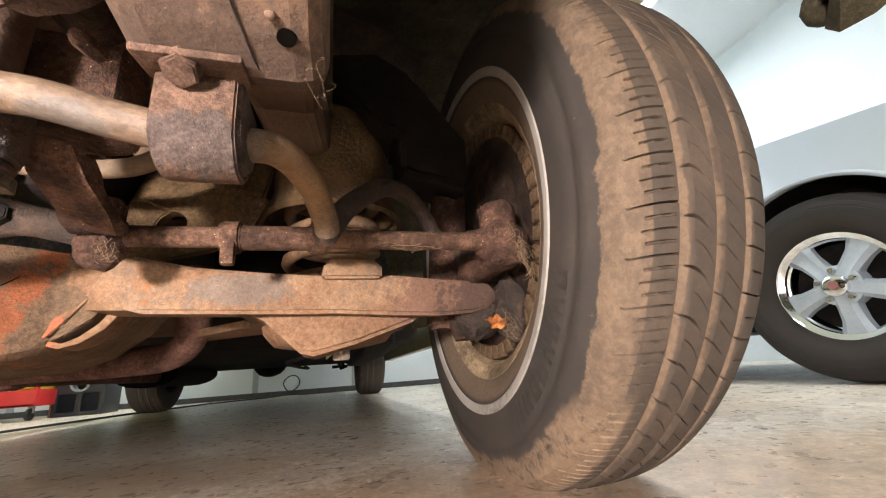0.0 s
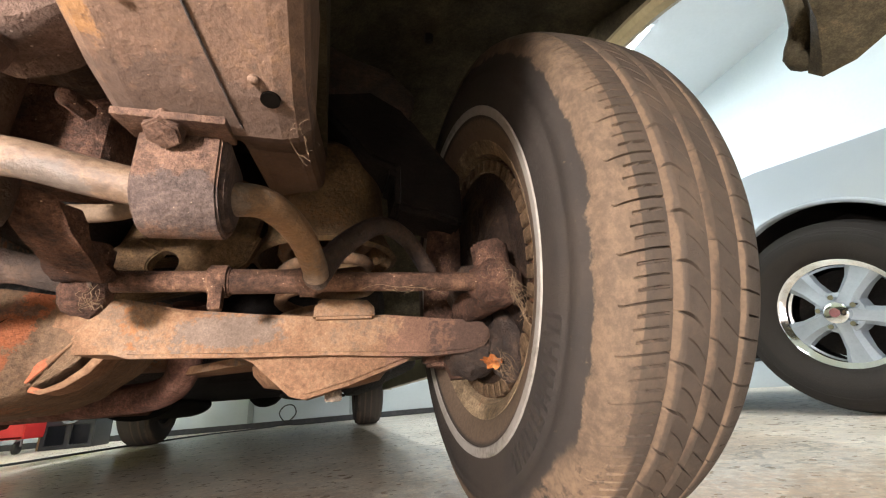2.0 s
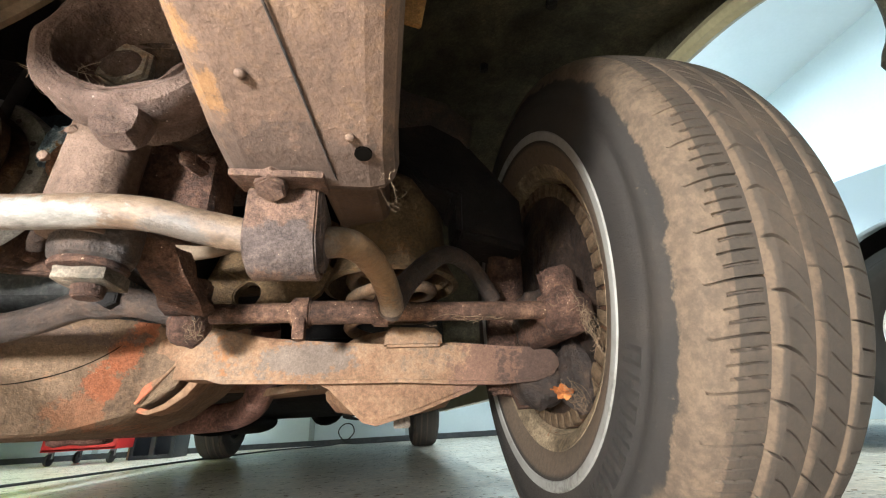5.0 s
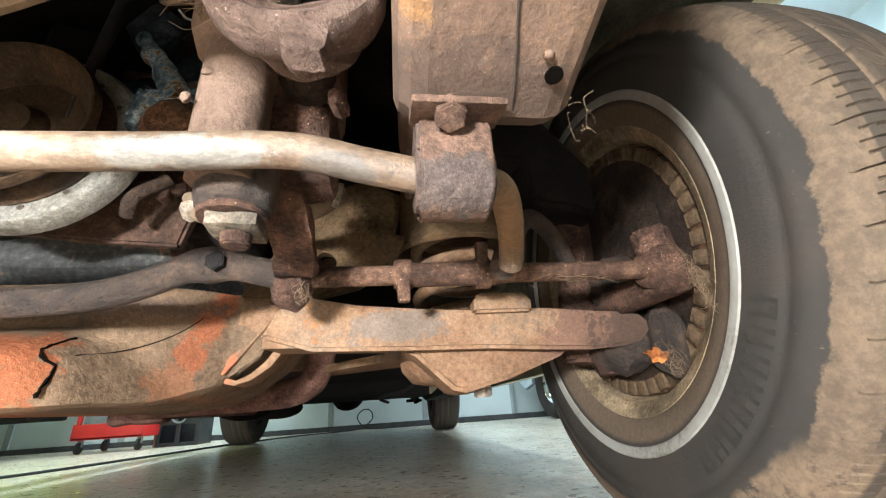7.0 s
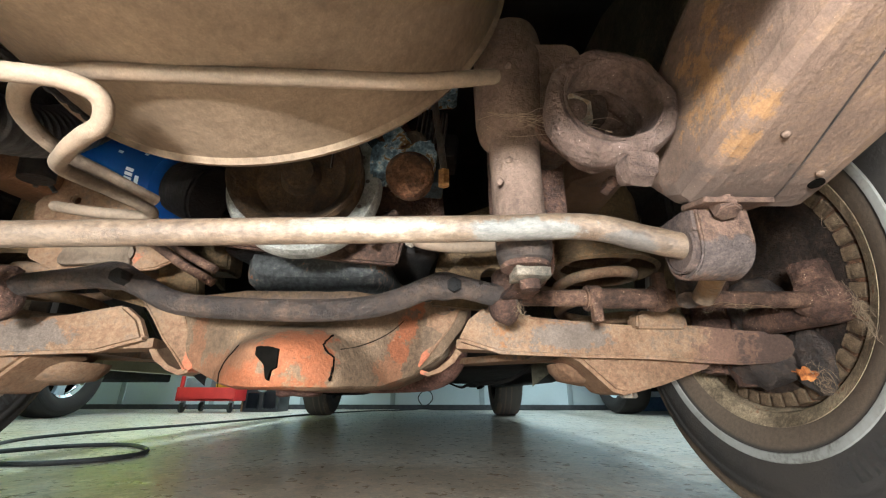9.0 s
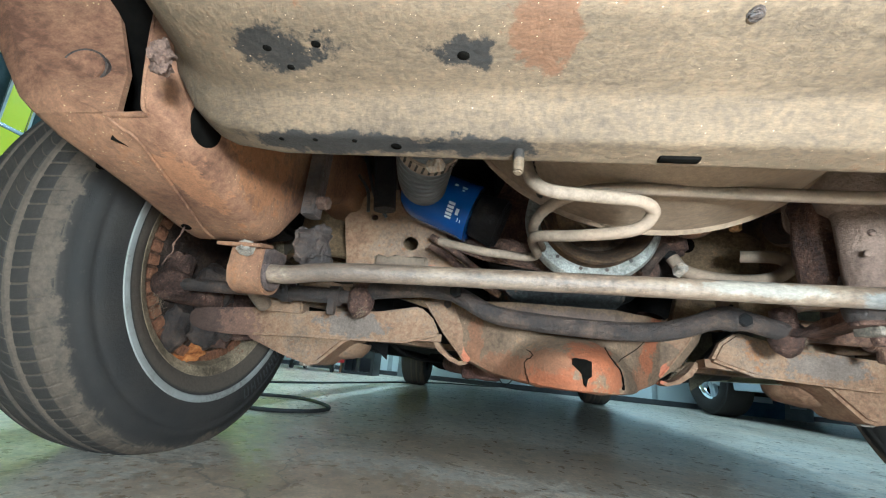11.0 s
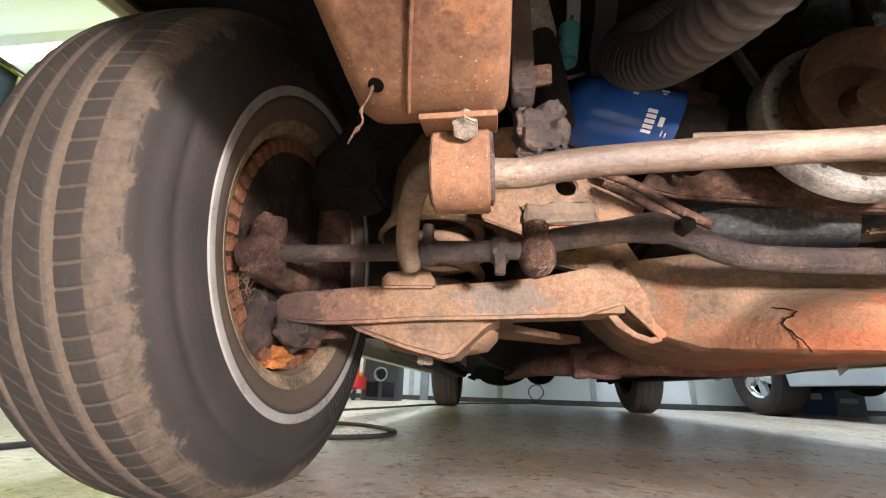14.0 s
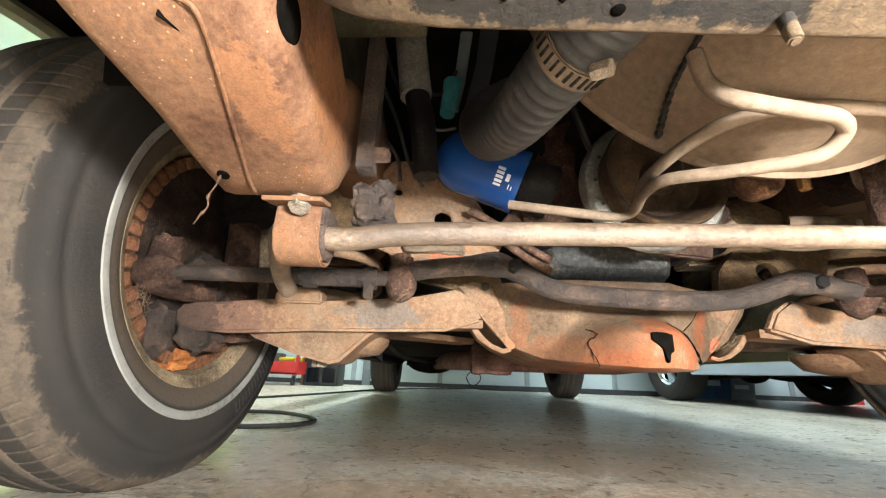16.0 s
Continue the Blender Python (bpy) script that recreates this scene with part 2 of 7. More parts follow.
M_PANEL = material("weathered_core_support", [(0.0, (0.036, 0.025, 0.016)), (0.25, (0.066, 0.044, 0.026)), (0.5, (0.090, 0.060, 0.034)), (0.8, (0.112, 0.072, 0.040)), (1.0, (0.118, 0.052, 0.020))], scale=5, bump=0.2, fine=260, speck=(0.07, (0.30, 0.21, 0.13)), streak=(0.3, 1.0, 1.0), grit=0.26, spots=[((-0.238, -0.607, 0.338), (0.034, 0.015, 0.015), BLK), ((-0.142, -0.602, 0.338), (0.02, 0.011, 0.011), BLK), ((-0.218, -0.560, 0.314), (0.08, 0.011, 0.008), BLK), ((-0.133, -0.560, 0.314), (0.04, 0.009, 0.007), BLK), ((-0.104, -0.612, 0.347), (0.017, 0.024, 0.02), ORP), ((-0.06, -0.64, 0.358), (0.03, 0.012, 0.02), ORP), ((0.167, -0.572, 0.325), (0.07, 0.01, 0.009), ORP)])
M_SHROUD = material("dusty_brown_shroud", [(0.0, (0.0879, 0.0543, 0.0295)), (0.5, (0.145, 0.0937, 0.0526)), (1.0, (0.188, 0.124, 0.0712))], scale=7, bump=0.12, grey=0.12)
M_ALU = material("dusty_aluminium", [(0.0, (0.131, 0.116, 0.0893)), (0.5, (0.242, 0.222, 0.187)), (1.0, (0.312, 0.289, 0.25))], scale=22, bump=0.3, metal=0.3, rough=(0.4, 0.65))
M_BLUEGREY = material("blue_grey_engine", [(0.0, (0.045, 0.06, 0.075)), (0.3, (0.12, 0.17, 0.21)), (0.5, (0.26, 0.34, 0.39)), (0.62, (0.48, 0.53, 0.55)), (0.74, (0.34, 0.20, 0.085)), (1.0, (0.16, 0.09, 0.05))], scale=26, bump=0.6)
M_ENGINE = material("dark_blue_engine", [(0.0, (0.012, 0.016, 0.02)), (0.5, (0.035, 0.048, 0.058)), (1.0, (0.075, 0.09, 0.10))], scale=22, bump=0.5)
M_TEAL = material("teal_sleeve", [(0.0, (0.06, 0.24, 0.26)), (1.0, (0.10, 0.33, 0.35))], bump=0.1)
M_PAN = material("worn_pan_paint", [(0.0, (0.022, 0.020, 0.018)), (0.35, (0.050, 0.049, 0.046)), (0.5, (0.078, 0.073, 0.066)), (0.58, (0.15, 0.115, 0.088)), (0.66, (0.17, 0.075, 0.037)), (1.0, (0.14, 0.085, 0.055))], scale=4.5, bump=0.4, grit=0.25)
M_HOSE = material("black_rubber_hose", [(0.0, (0.014, 0.013, 0.012)), (0.5, (0.030, 0.028, 0.026)), (1.0, (0.062, 0.054, 0.047))], scale=14, bump=0.15, rough=(0.45, 0.65))
M_LINE = material("tan_hose", [(0.0, (0.085, 0.055, 0.034)), (0.5, (0.15, 0.104, 0.066)), (1.0, (0.185, 0.122, 0.075))], scale=14, bump=0.15, grey=0.1)
M_BLUE = material("blue_filter_paint", [(0.0, (0.012, 0.050, 0.19)), (1.0, (0.014, 0.06, 0.225))], scale=6, bump=0.0, rough=(0.12, 0.18))
M_PRINT = material("white_print", [(0.0, (0.6, 0.63, 0.68)), (1.0, (0.72, 0.74, 0.78))], bump=0)
M_WHITEWALL = material("whitewall_rubber", [(0.0, (0.148, 0.131, 0.108)), (0.35, (0.259, 0.241, 0.213)), (1.0, (0.318, 0.299, 0.269))], scale=9, bump=0.04)
M_RIM = material("muddy_rim", [(0.0, (0.121, 0.0854, 0.0484)), (0.5, (0.261, 0.184, 0.105)), (0.8, (0.335, 0.242, 0.14)), (1.0, (0.241, 0.108, 0.0484))], scale=12, bump=0.3, grey=0.1)
M_DRUM = material("rusty_drum", [(0.0, (0.0318, 0.0169, 0.00977)), (0.5, (0.0952, 0.0446, 0.0221)), (1.0, (0.191, 0.0918, 0.0456))], scale=30, bump=0.6)
M_PULLEY = material("dark_rusty_pulley", [(0.0, (0.018, 0.010, 0.006)), (0.5, (0.048, 0.028, 0.014)), (1.0, (0.085, 0.048, 0.022))], scale=20, bump=0.3)
M_FIN = material("dusty_drum_fin", [(0.00, (0.0612, 0.0374, 0.0204)), (0.50, (0.1156, 0.0748, 0.0422)), (1.00, (0.1564, 0.1054, 0.0612))], scale=25, bump=0.5)
M_FINR = material("rusty_drum_fin", [(0.0, (0.10, 0.042, 0.02)), (0.5, (0.19, 0.082, 0.04)), (1.0, (0.25, 0.12, 0.06))], scale=25, bump=0.5)
# greasy brown, darkened further for the shade inside the wheels and behind the gear cover
M_HUB = material("hub_grease_and_shade", [(0.0, (0.012, 0.008, 0.006)), (0.5, (0.035, 0.021, 0.014)), (1.0, (0.075, 0.045, 0.028))], scale=24, bump=0.7)
M_LEAF = material("dry_leaf", [(0.0, (0.20, 0.06, 0.015)), (0.5, (0.34, 0.11, 0.025)), (1.0, (0.40, 0.17, 0.05))], scale=60, bump=0.2)
M_STRAW = material("dry_straw", [(0.0, (0.13, 0.085, 0.05)), (1.0, (0.25, 0.18, 0.115))], scale=60, bump=0)
M_NUT = material("bare_bolt_steel", [(0.0, (0.154, 0.119, 0.084)), (0.6, (0.301, 0.245, 0.189)), (1.0, (0.308, 0.196, 0.112))], scale=40, bump=0.3, metal=0.2)
M_GOLD = material("golden_rust", [(0.0, (0.2, 0.09, 0.03)), (1.0, (0.42, 0.22, 0.07))], scale=10, bump=0.3)
M_CABLE = material("black_cable", [(0.0, (0.012, 0.012, 0.012)), (1.0, (0.035, 0.033, 0.03))], bump=0.05, rough=(0.4, 0.6))
M_WALL = material("white_wall_panel", [(0.0, (0.61, 0.67, 0.685)), (1.0, (0.67, 0.725, 0.735))], scale=1.5, bump=0.02, rough=(0.4, 0.6), fine=40)
M_SEAM = material("grey_joint_strip", [(0.0, (0.36, 0.40, 0.42)), (1.0, (0.45, 0.49, 0.5))], bump=0.02)
M_BASE = material("dark_base_strip", [(0.0, (0.05, 0.05, 0.055)), (1.0, (0.09, 0.09, 0.09))], bump=0.05)
M_CEIL = material("ceiling_white", [(0.0, (0.76, 0.78, 0.78)), (1.0, (0.82, 0.84, 0.84))], scale=1, bump=0.02, fine=30)
M_RED = material("red_cart_paint", [(0.0, (0.55, 0.03, 0.03)), (1.0, (0.68, 0.045, 0.04))], scale=8, bump=0.03, rough=(0.3, 0.45))
M_BADGE = material("dull_red_badge", [(0.0, (0.22, 0.09, 0.09)), (1.0, (0.3, 0.13, 0.13))], bump=0, rough=(0.15, 0.25))
M_YELLOWTOOL = material("yellow_tool_plastic", [(0.0, (0.6, 0.42, 0.03)), (1.0, (0.75, 0.55, 0.05))], bump=0.05)
M_PLASTIC = material("black_plastic", [(0.0, (0.015, 0.015, 0.017)), (1.0, (0.03, 0.03, 0.033))], bump=0.05, rough=(0.35, 0.5))
M_GREYBOX = material("grey_steel_box", [(0.0, (0.2, 0.22, 0.23)), (1.0, (0.3, 0.32, 0.33))], bump=0.05)
M_BLUEBOX = material("blue_box_plastic", [(0.0, (0.05, 0.09, 0.17)), (1.0, (0.09, 0.15, 0.25))], bump=0.05)
M_CARDBOARD = material("brown_board", [(0.0, (0.3, 0.19, 0.1)), (1.0, (0.4, 0.26, 0.15))], bump=0.05)
M_GREYPAINT = material("silver_blue_car_paint", [(0.0, (0.44, 0.49, 0.54)), (1.0, (0.46, 0.51, 0.56))], scale=2, bump=0, rough=(0.14, 0.18), metal=0.25)
M_LIME = material("yellow_green_car_paint", [(0.0, (0.60, 0.64, 0.02)), (1.0, (0.63, 0.67, 0.03))], scale=2, bump=0, rough=(0.12, 0.16))
M_SILVERPANEL = material("silver_side_panel", [(0.0, (0.5, 0.54, 0.57)), (1.0, (0.54, 0.57, 0.59))], scale=2, bump=0, rough=(0.18, 0.24), metal=0.3)
M_CHROME = material("chrome", [(0.0, (0.72, 0.73, 0.74)), (1.0, (0.77, 0.78, 0.79))], bump=0, rough=(0.06, 0.1), metal=1.0)
M_SPOKE = material("grey_cast_spoke", [(0.0, (0.36, 0.41, 0.45)), (1.0, (0.44, 0.49, 0.53))], bump=0.05, metal=0.2, rough=(0.35, 0.5))
M_GLASS = material("dark_car_glass", [(0.0, (0.03, 0.045, 0.05)), (1.0, (0.05, 0.065, 0.07))], bump=0, rough=(0.03, 0.06))
M_TUBE = bpy.data.materials.new("glowing_tube")
M_TUBE.use_nodes = True
M_TUBE.node_tree.nodes["Principled BSDF"].inputs["Emission Color"].default_value = (0.93, 1.0, 0.97, 1)
M_TUBE.node_tree.nodes["Principled BSDF"].inputs["Emission Strength"].default_value = 20.0


def tire_material(name, dust, base=0.035, film_amount=0.12, edge=-0.110, filled=0.0, splash=0.75, mud=(0.245, 0.168, 0.107)):
    """Worn black rubber; dried mud lies in the grooves and along the inner shoulder. The wheel turns about local x."""
    m = bpy.data.materials.new(name)
    m.use_nodes = True
    nt = m.node_tree
    n, l = nt.nodes, nt.links
    b = n["Principled BSDF"]
    tc = n.new("ShaderNodeTexCoord")
    sep = n.new("ShaderNodeSeparateXYZ")
    l.new(tc.outputs["Object"], sep.inputs[0])

    def calc(op, a, c):
        k = n.new("ShaderNodeMath")
        k.operation = op
        for i, v in enumerate((a, c)):
            if isinstance(v, (int, float)):
                k.inputs[i].default_value = v
            else:
                l.new(v, k.inputs[i])
        return k.outputs[0]

    def span(v, lo, hi):
        k = n.new("ShaderNodeMapRange")
        k.interpolation_type = "SMOOTHSTEP"
        k.inputs["From Min"].default_value, k.inputs["From Max"].default_value = lo, hi
        l.new(v, k.inputs[0])
        return k.outputs[0]

    radius = calc("SQRT", calc("ADD", calc("MULTIPLY", sep.outputs[1], sep.outputs[1]), calc("MULTIPLY", sep.outputs[2], sep.outputs[2])), 0)
    noise1 = n.new("ShaderNodeTexNoise")
    noise1.inputs["Scale"].default_value, noise1.inputs["Detail"].default_value = 14, 8
    noise2 = n.new("ShaderNodeTexNoise")
    noise2.inputs["Scale"].default_value, noise2.inputs["Detail"].default_value, noise2.inputs["Roughness"].default_value = 150, 8, 0.75
    l.new(tc.outputs["Object"], noise1.inputs["Vector"])
    l.new(tc.outputs["Object"], noise2.inputs["Vector"])
    noise3 = n.new("ShaderNodeTexNoise")
    noise3.inputs["Scale"].default_value, noise3.inputs["Detail"].default_value, noise3.inputs["Roughness"].default_value = 45, 8, 0.7
    l.new(tc.outputs["Object"], noise3.inputs["Vector"])
    wob = calc("ADD", calc("MULTIPLY", calc("SUBTRACT", noise1.outputs[0], 0.5), 0.03), calc("MULTIPLY", calc("SUBTRACT", noise3.outputs[0], 0.5), 0.02))
    xs = calc("ADD", sep.outputs[0], wob)
    xo = calc("ADD", sep.outputs[0], calc("MULTIPLY", wob, 0.22))
    strip = calc("MULTIPLY", calc("MULTIPLY", span(xs, edge, edge + 0.004), span(xo, -0.068, -0.071)), span(calc("ADD", radius, wob), 0.313, 0.317))
    strip = calc("MULTIPLY", strip, calc("ADD", 0.55, calc("MULTIPLY", span(noise3.outputs[0], 0.36, 0.6), 0.45)))
    groove = None
    for gx, gw in ((-0.034, 0.0058), (0.0097, 0.0050), (0.050, 0.0048)):
        away = n.new("ShaderNodeMath")
        away.operation = "ABSOLUTE"
        l.new(calc("SUBTRACT", sep.outputs[0], gx), away.inputs[0])
        one = span(calc("ADD", away.outputs[0], calc("MULTIPLY", wob, 0.25)), gw + 0.0016, gw - 0.0012)
        groove = one if groove is None else calc("MAXIMUM", groove, one)
    groove = calc("MULTIPLY", calc("MULTIPLY", groove, span(radius, 0.325, 0.33)), 0.75)
    if filled:
        edge_x = calc("MAXIMUM", calc("SUBTRACT", calc("ABSOLUTE", sep.outputs[0], 0), 0.056), 0.0)
        crown = calc("SUBTRACT", calc("SUBTRACT", 0.3455, calc("MULTIPLY", calc("MULTIPLY", sep.outputs[0], sep.outputs[0]), 0.75)), calc("MULTIPLY", calc("MULTIPLY", edge_x, edge_x), 4.83))
        cut = calc("MULTIPLY", span(calc("SUBTRACT", crown, radius), 0.0004, 0.0010), span(radius, 0.325, 0.33))
        groove = calc("MAXIMUM", groove, calc("MULTIPLY", cut, filled))
    film = calc("MULTIPLY", calc("ADD", film_amount, calc("MULTIPLY", span(noise1.outputs[0], 0.42, 0.68), film_amount)), span(radius, 0.312, 0.33))
    flecks = calc("MULTIPLY", calc("MULTIPLY", span(noise2.outputs[0], 0.62, 0.68), span(radius, 0.25, 0.31)), 0.35)
    low = calc("MULTIPLY", calc("MULTIPLY", span(calc("ADD", sep.outputs[2], wob), -0.215, -0.245), calc("MULTIPLY", span(xo, -0.054, -0.062), span(calc("ADD", radius, wob), 0.303, 0.311))), calc("MULTIPLY", span(noise3.outputs[0], 0.34, 0.46), splash))
    inner = calc("MULTIPLY", span(radius, 0.238, 0.230), 0.5)
    film = calc("MAXIMUM", calc("MAXIMUM", film, inner), calc("MULTIPLY", span(noise1.outputs[0], 0.35, 0.7), 0.07))
    amount = calc("MAXIMUM", calc("MULTIPLY", strip, 0.72), calc("MAXIMUM", calc("MAXIMUM", groove, flecks), calc("ADD", film, low)))
    amount = calc("MULTIPLY", calc("MULTIPLY", amount, calc("ADD", 0.7, calc("MULTIPLY", span(noise2.outputs[0], 0.36, 0.62), 0.35))), dust)
    mx = n.new("ShaderNodeMix")
    mx.data_type = "RGBA"
    mx.inputs[6].default_value = (base * 1.15, base, base * 0.88, 1)
    mx.inputs[7].default_value = (*mud, 1)
    l.new(amount, mx.inputs[0])
    l.new(mx.outputs[2], b.inputs["Base Color"])
    b.inputs["Roughness"].default_value = 0.78
    b.inputs["Specular IOR Level"].default_value = 0.22
    bp = n.new("ShaderNodeBump")
    bp.inputs["Strength"].default_value, bp.inputs["Distance"].default_value = 0.7, 0.002
    l.new(calc("ADD", noise2.outputs[0], noise1.outputs[0]), bp.inputs["Height"])
    l.new(bp.outputs[0], b.inputs["Normal"])
    return m


M_TIRE = tire_material("muddy_tire_rubber", 0.95, 0.034, 0.17, -0.110, 0.25)
M_MARK = material("sidewall_mark_rubber", [(0.0, (0.026, 0.0235, 0.021)), (1.0, (0.040, 0.035, 0.031))], scale=20, bump=0.05, rough=(0.4, 0.55))
M_TIREL = tire_material("dirty_tire_rubber", 0.65, 0.030, 0.10, -0.102, 0.5, 0.0, (0.25, 0.18, 0.12))
M_TIREC = tire_material("clean_tire_rubber", 0.06, 0.022)
M_TIRER = tire_material("dusty_tire_rubber", 0.45, 0.05)


def floor_material():
    m = material("polished_concrete", [(0.0, (0.44, 0.34, 0.245)), (0.25, (0.63, 0.53, 0.41)), (0.5, (0.72, 0.64, 0.53)), (0.75, (0.68, 0.56, 0.43)), (1.0, (0.55, 0.43, 0.31))], rough=(0.20, 0.40), scale=2.6, bump=0.04, fine=40, grit=0.3, spots=[((0.55, -0.25, 0), (0.8, 0.35, 1), (0.52, 0.375, 0.25)), ((0.0, 0.25, 0), (0.5, 0.22, 1), (0.50, 0.38, 0.265)), ((-0.25, -0.2, 0), (0.4, 0.2, 1), (0.50, 0.37, 0.25)), ((1.1, 0.3, 0), (0.5, 0.25, 1), (0.54, 0.42, 0.30))])
    n, l = m.node_tree.nodes, m.node_tree.links
    b = n["Principled BSDF"]
    tc = n.new("ShaderNodeTexCoord")
    w = n.new("ShaderNodeTexVoronoi")
    w.feature = "DISTANCE_TO_EDGE"
    w.inputs["Scale"].default_value = 0.8
    nz = n.new("ShaderNodeTexNoise")
    nz.inputs["Scale"].default_value, nz.inputs["Detail"].default_value = 3, 6
    l.new(tc.outputs["Object"], nz.inputs["Vector"])
    add = n.new("ShaderNodeVectorMath")
    l.new(tc.outputs["Object"], add.inputs[0])
    l.new(nz.outputs["Color"], add.inputs[1])
    l.new(add.outputs[0], w.inputs["Vector"])
    lt = n.new("ShaderNodeMath")
    lt.operation = "LESS_THAN"
    lt.inputs[1].default_value = 0.004
    l.new(w.outputs[0], lt.inputs[0])
    mx = n.new("ShaderNodeMix")
    mx.data_type = "RGBA"
    mx.inputs[7].default_value = (0.1, 0.085, 0.07, 1)
    old = b.inputs["Base Color"].links[0].from_socket
    k = n.new("ShaderNodeMath")
    k.operation = "MULTIPLY"
    k.inputs[1].default_value = 0.5
    l.new(lt.outputs[0], k.inputs[0])
    l.new(k.outputs[0], mx.inputs[0])
    l.new(old, mx.inputs[6])
    l.new(mx.outputs[2], b.inputs["Base Color"])
    return m


M_FLOOR = floor_material()


# ---- mesh helpers ----
def finish(bm, sharp=38):
    bmesh.ops.remove_doubles(bm, verts=bm.verts, dist=1e-5)
    bmesh.ops.recalc_face_normals(bm, faces=bm.faces)
    for f in bm.faces:
        f.smooth = True
    for e in bm.edges:
        if len(e.link_faces) == 2 and e.calc_face_angle(0) > radians(sharp):
            e.smooth = False


def part(name, bm, mat, parent=None, label="", m=None, sharp=38):
    finish(bm, sharp)
    me = bpy.data.meshes.new(name)
    bm.to_mesh(me)
    bm.free()
    me.materials.append(mat)
    ob = new(name, me)
    if m is not None:
        ob.matrix_basis = m
    if parent is not None:
        ob.parent = parent
    return tagged(ob, label)


def thing(name, label, category, group="", kind="", m=None):
    ob = new(name)
    ob.empty_display_size = 0.1
    if m is not None:
        ob.matrix_basis = m
    return tagged(ob, label, category, group, kind)


def box(centre, size, bevel=0.0, m=None, bm=None):
    bm = bm or bmesh.new()
    t = Matrix.Translation(centre) @ (m or Matrix()) @ Matrix.Diagonal((*size, 1))
    made = bmesh.ops.create_cube(bm, size=1, matrix=t)["verts"]
    if bevel:
        edges = list({e for v in made for e in v.link_edges})
        bmesh.ops.bevel(bm, geom=edges, offset=bevel, segments=2, profile=0.6, affect="EDGES", clamp_overlap=True)
    return bm


def rod(a, b, r0, r1=None, seg=20, bm=None, bevel=0.0):
    bm = bm or bmesh.new()
    a, b = Vector(a), Vector(b)
    d = b - a
    t = Matrix.Translation((a + b) / 2) @ d.to_track_quat("Z", "Y").to_matrix().to_4x4()
    made = bmesh.ops.create_cone(bm, cap_ends=True, segments=seg, radius1=r0, radius2=r0 if r1 is None else r1, depth=d.length, matrix=t)["verts"]
    if bevel:
        edges = [e for e in {e for v in made for e in v.link_edges} if any(len(f.verts) > 4 for f in e.link_faces)]
        bmesh.ops.bevel(bm, geom=edges, offset=bevel, segments=2, affect="EDGES", clamp_overlap=True)
    return bm


def ball(centre, size, bm=None, seg=16):
    bm = bm or bmesh.new()
    bmesh.ops.create_uvsphere(bm, u_segments=seg, v_segments=seg // 2 + 2, radius=1, matrix=Matrix.Translation(centre) @ Matrix.Diagonal((*size, 1)))
    return bm


def smooth_path(pts, steps=6):
    p = [Vector(q) for q in pts]
    p = [2 * p[0] - p[1]] + p + [2 * p[-1] - p[-2]]
    out = []
    for i in range(1, len(p) - 2):
        for k in range(steps):
            t = k / steps
            a, b, c, d = p[i - 1], p[i], p[i + 1], p[i + 2]
            out.append(0.5 * (2 * b + (c - a) * t + (2 * a - 5 * b + 4 * c - d) * t * t + (3 * b - a - 3 * c + d) * t ** 3))
    out.append(p[-2])
    return out


def sweep(pts, radius, seg=14, steps=6, bm=None, wave=None, flat=1.0):
    """A tube along a smooth path. radius: a number, or a function of 0..1. flat squeezes it sideways."""
    bm = bm or bmesh.new()
    path = smooth_path(pts, steps) if steps > 1 else [Vector(q) for q in pts]
    n = len(path)
    tangents = [(path[min(i + 1, n - 1)] - path[max(i - 1, 0)]).normalized() for i in range(n)]
    up = Vector((0, 0, 1)) if abs(tangents[0].z) < 0.9 else Vector((0, 1, 0))
    side = tangents[0].cross(up).normalized()
    rings = []
    for i in range(n):
        t = tangents[i]
        side = (side - t * side.dot(t)).normalized()
        nrm = side.cross(t)
        r = radius(i / (n - 1)) if callable(radius) else radius
        if wave:
            r *= 1 + wave[0] * math.sin(wave[1] * i)
        rings.append([bm.verts.new(path[i] + r * (math.cos(a) * side * flat + math.sin(a) * nrm)) for a in (2 * math.pi * k / seg for k in range(seg))])
    for a, b in zip(rings, rings[1:]):
        for k in range(seg):
            bm.faces.new((a[k], a[(k + 1) % seg], b[(k + 1) % seg], b[k]))
    bm.faces.new(rings[0][::-1])
    bm.faces.new(rings[-1])
    return bm


def lathe(profile, seg=64, axis="x", centre=(0, 0, 0), bm=None, closed=False, turn=2 * math.pi, start=0.0):
    """Turns rows of (along, radius) about an axis through centre."""
    bm = bm or bmesh.new()
    c = Vector(centre)
    full = abs(turn - 2 * math.pi) < 1e-6
    cols = seg if full else seg + 1
    rings = []
    for k in range(cols):
        a = start + turn * k / seg
        ca, sa = math.cos(a), math.sin(a)
        ring = []
        for al, r in profile:
            v = {"x": (al, r * ca, r * sa), "y": (r * ca, al, r * sa), "z": (r * ca, r * sa, al)}[axis]
            ring.append(bm.verts.new(c + Vector(v)))
        rings.append(ring)
    last = len(profile) if closed else len(profile) - 1
    for k in range(seg):
        a, b = rings[k], rings[(k + 1) % cols]
        for i in range(last):
            j = (i + 1) % len(profile)
            bm.faces.new((a[i], b[i], b[j], a[j]))
    return bm


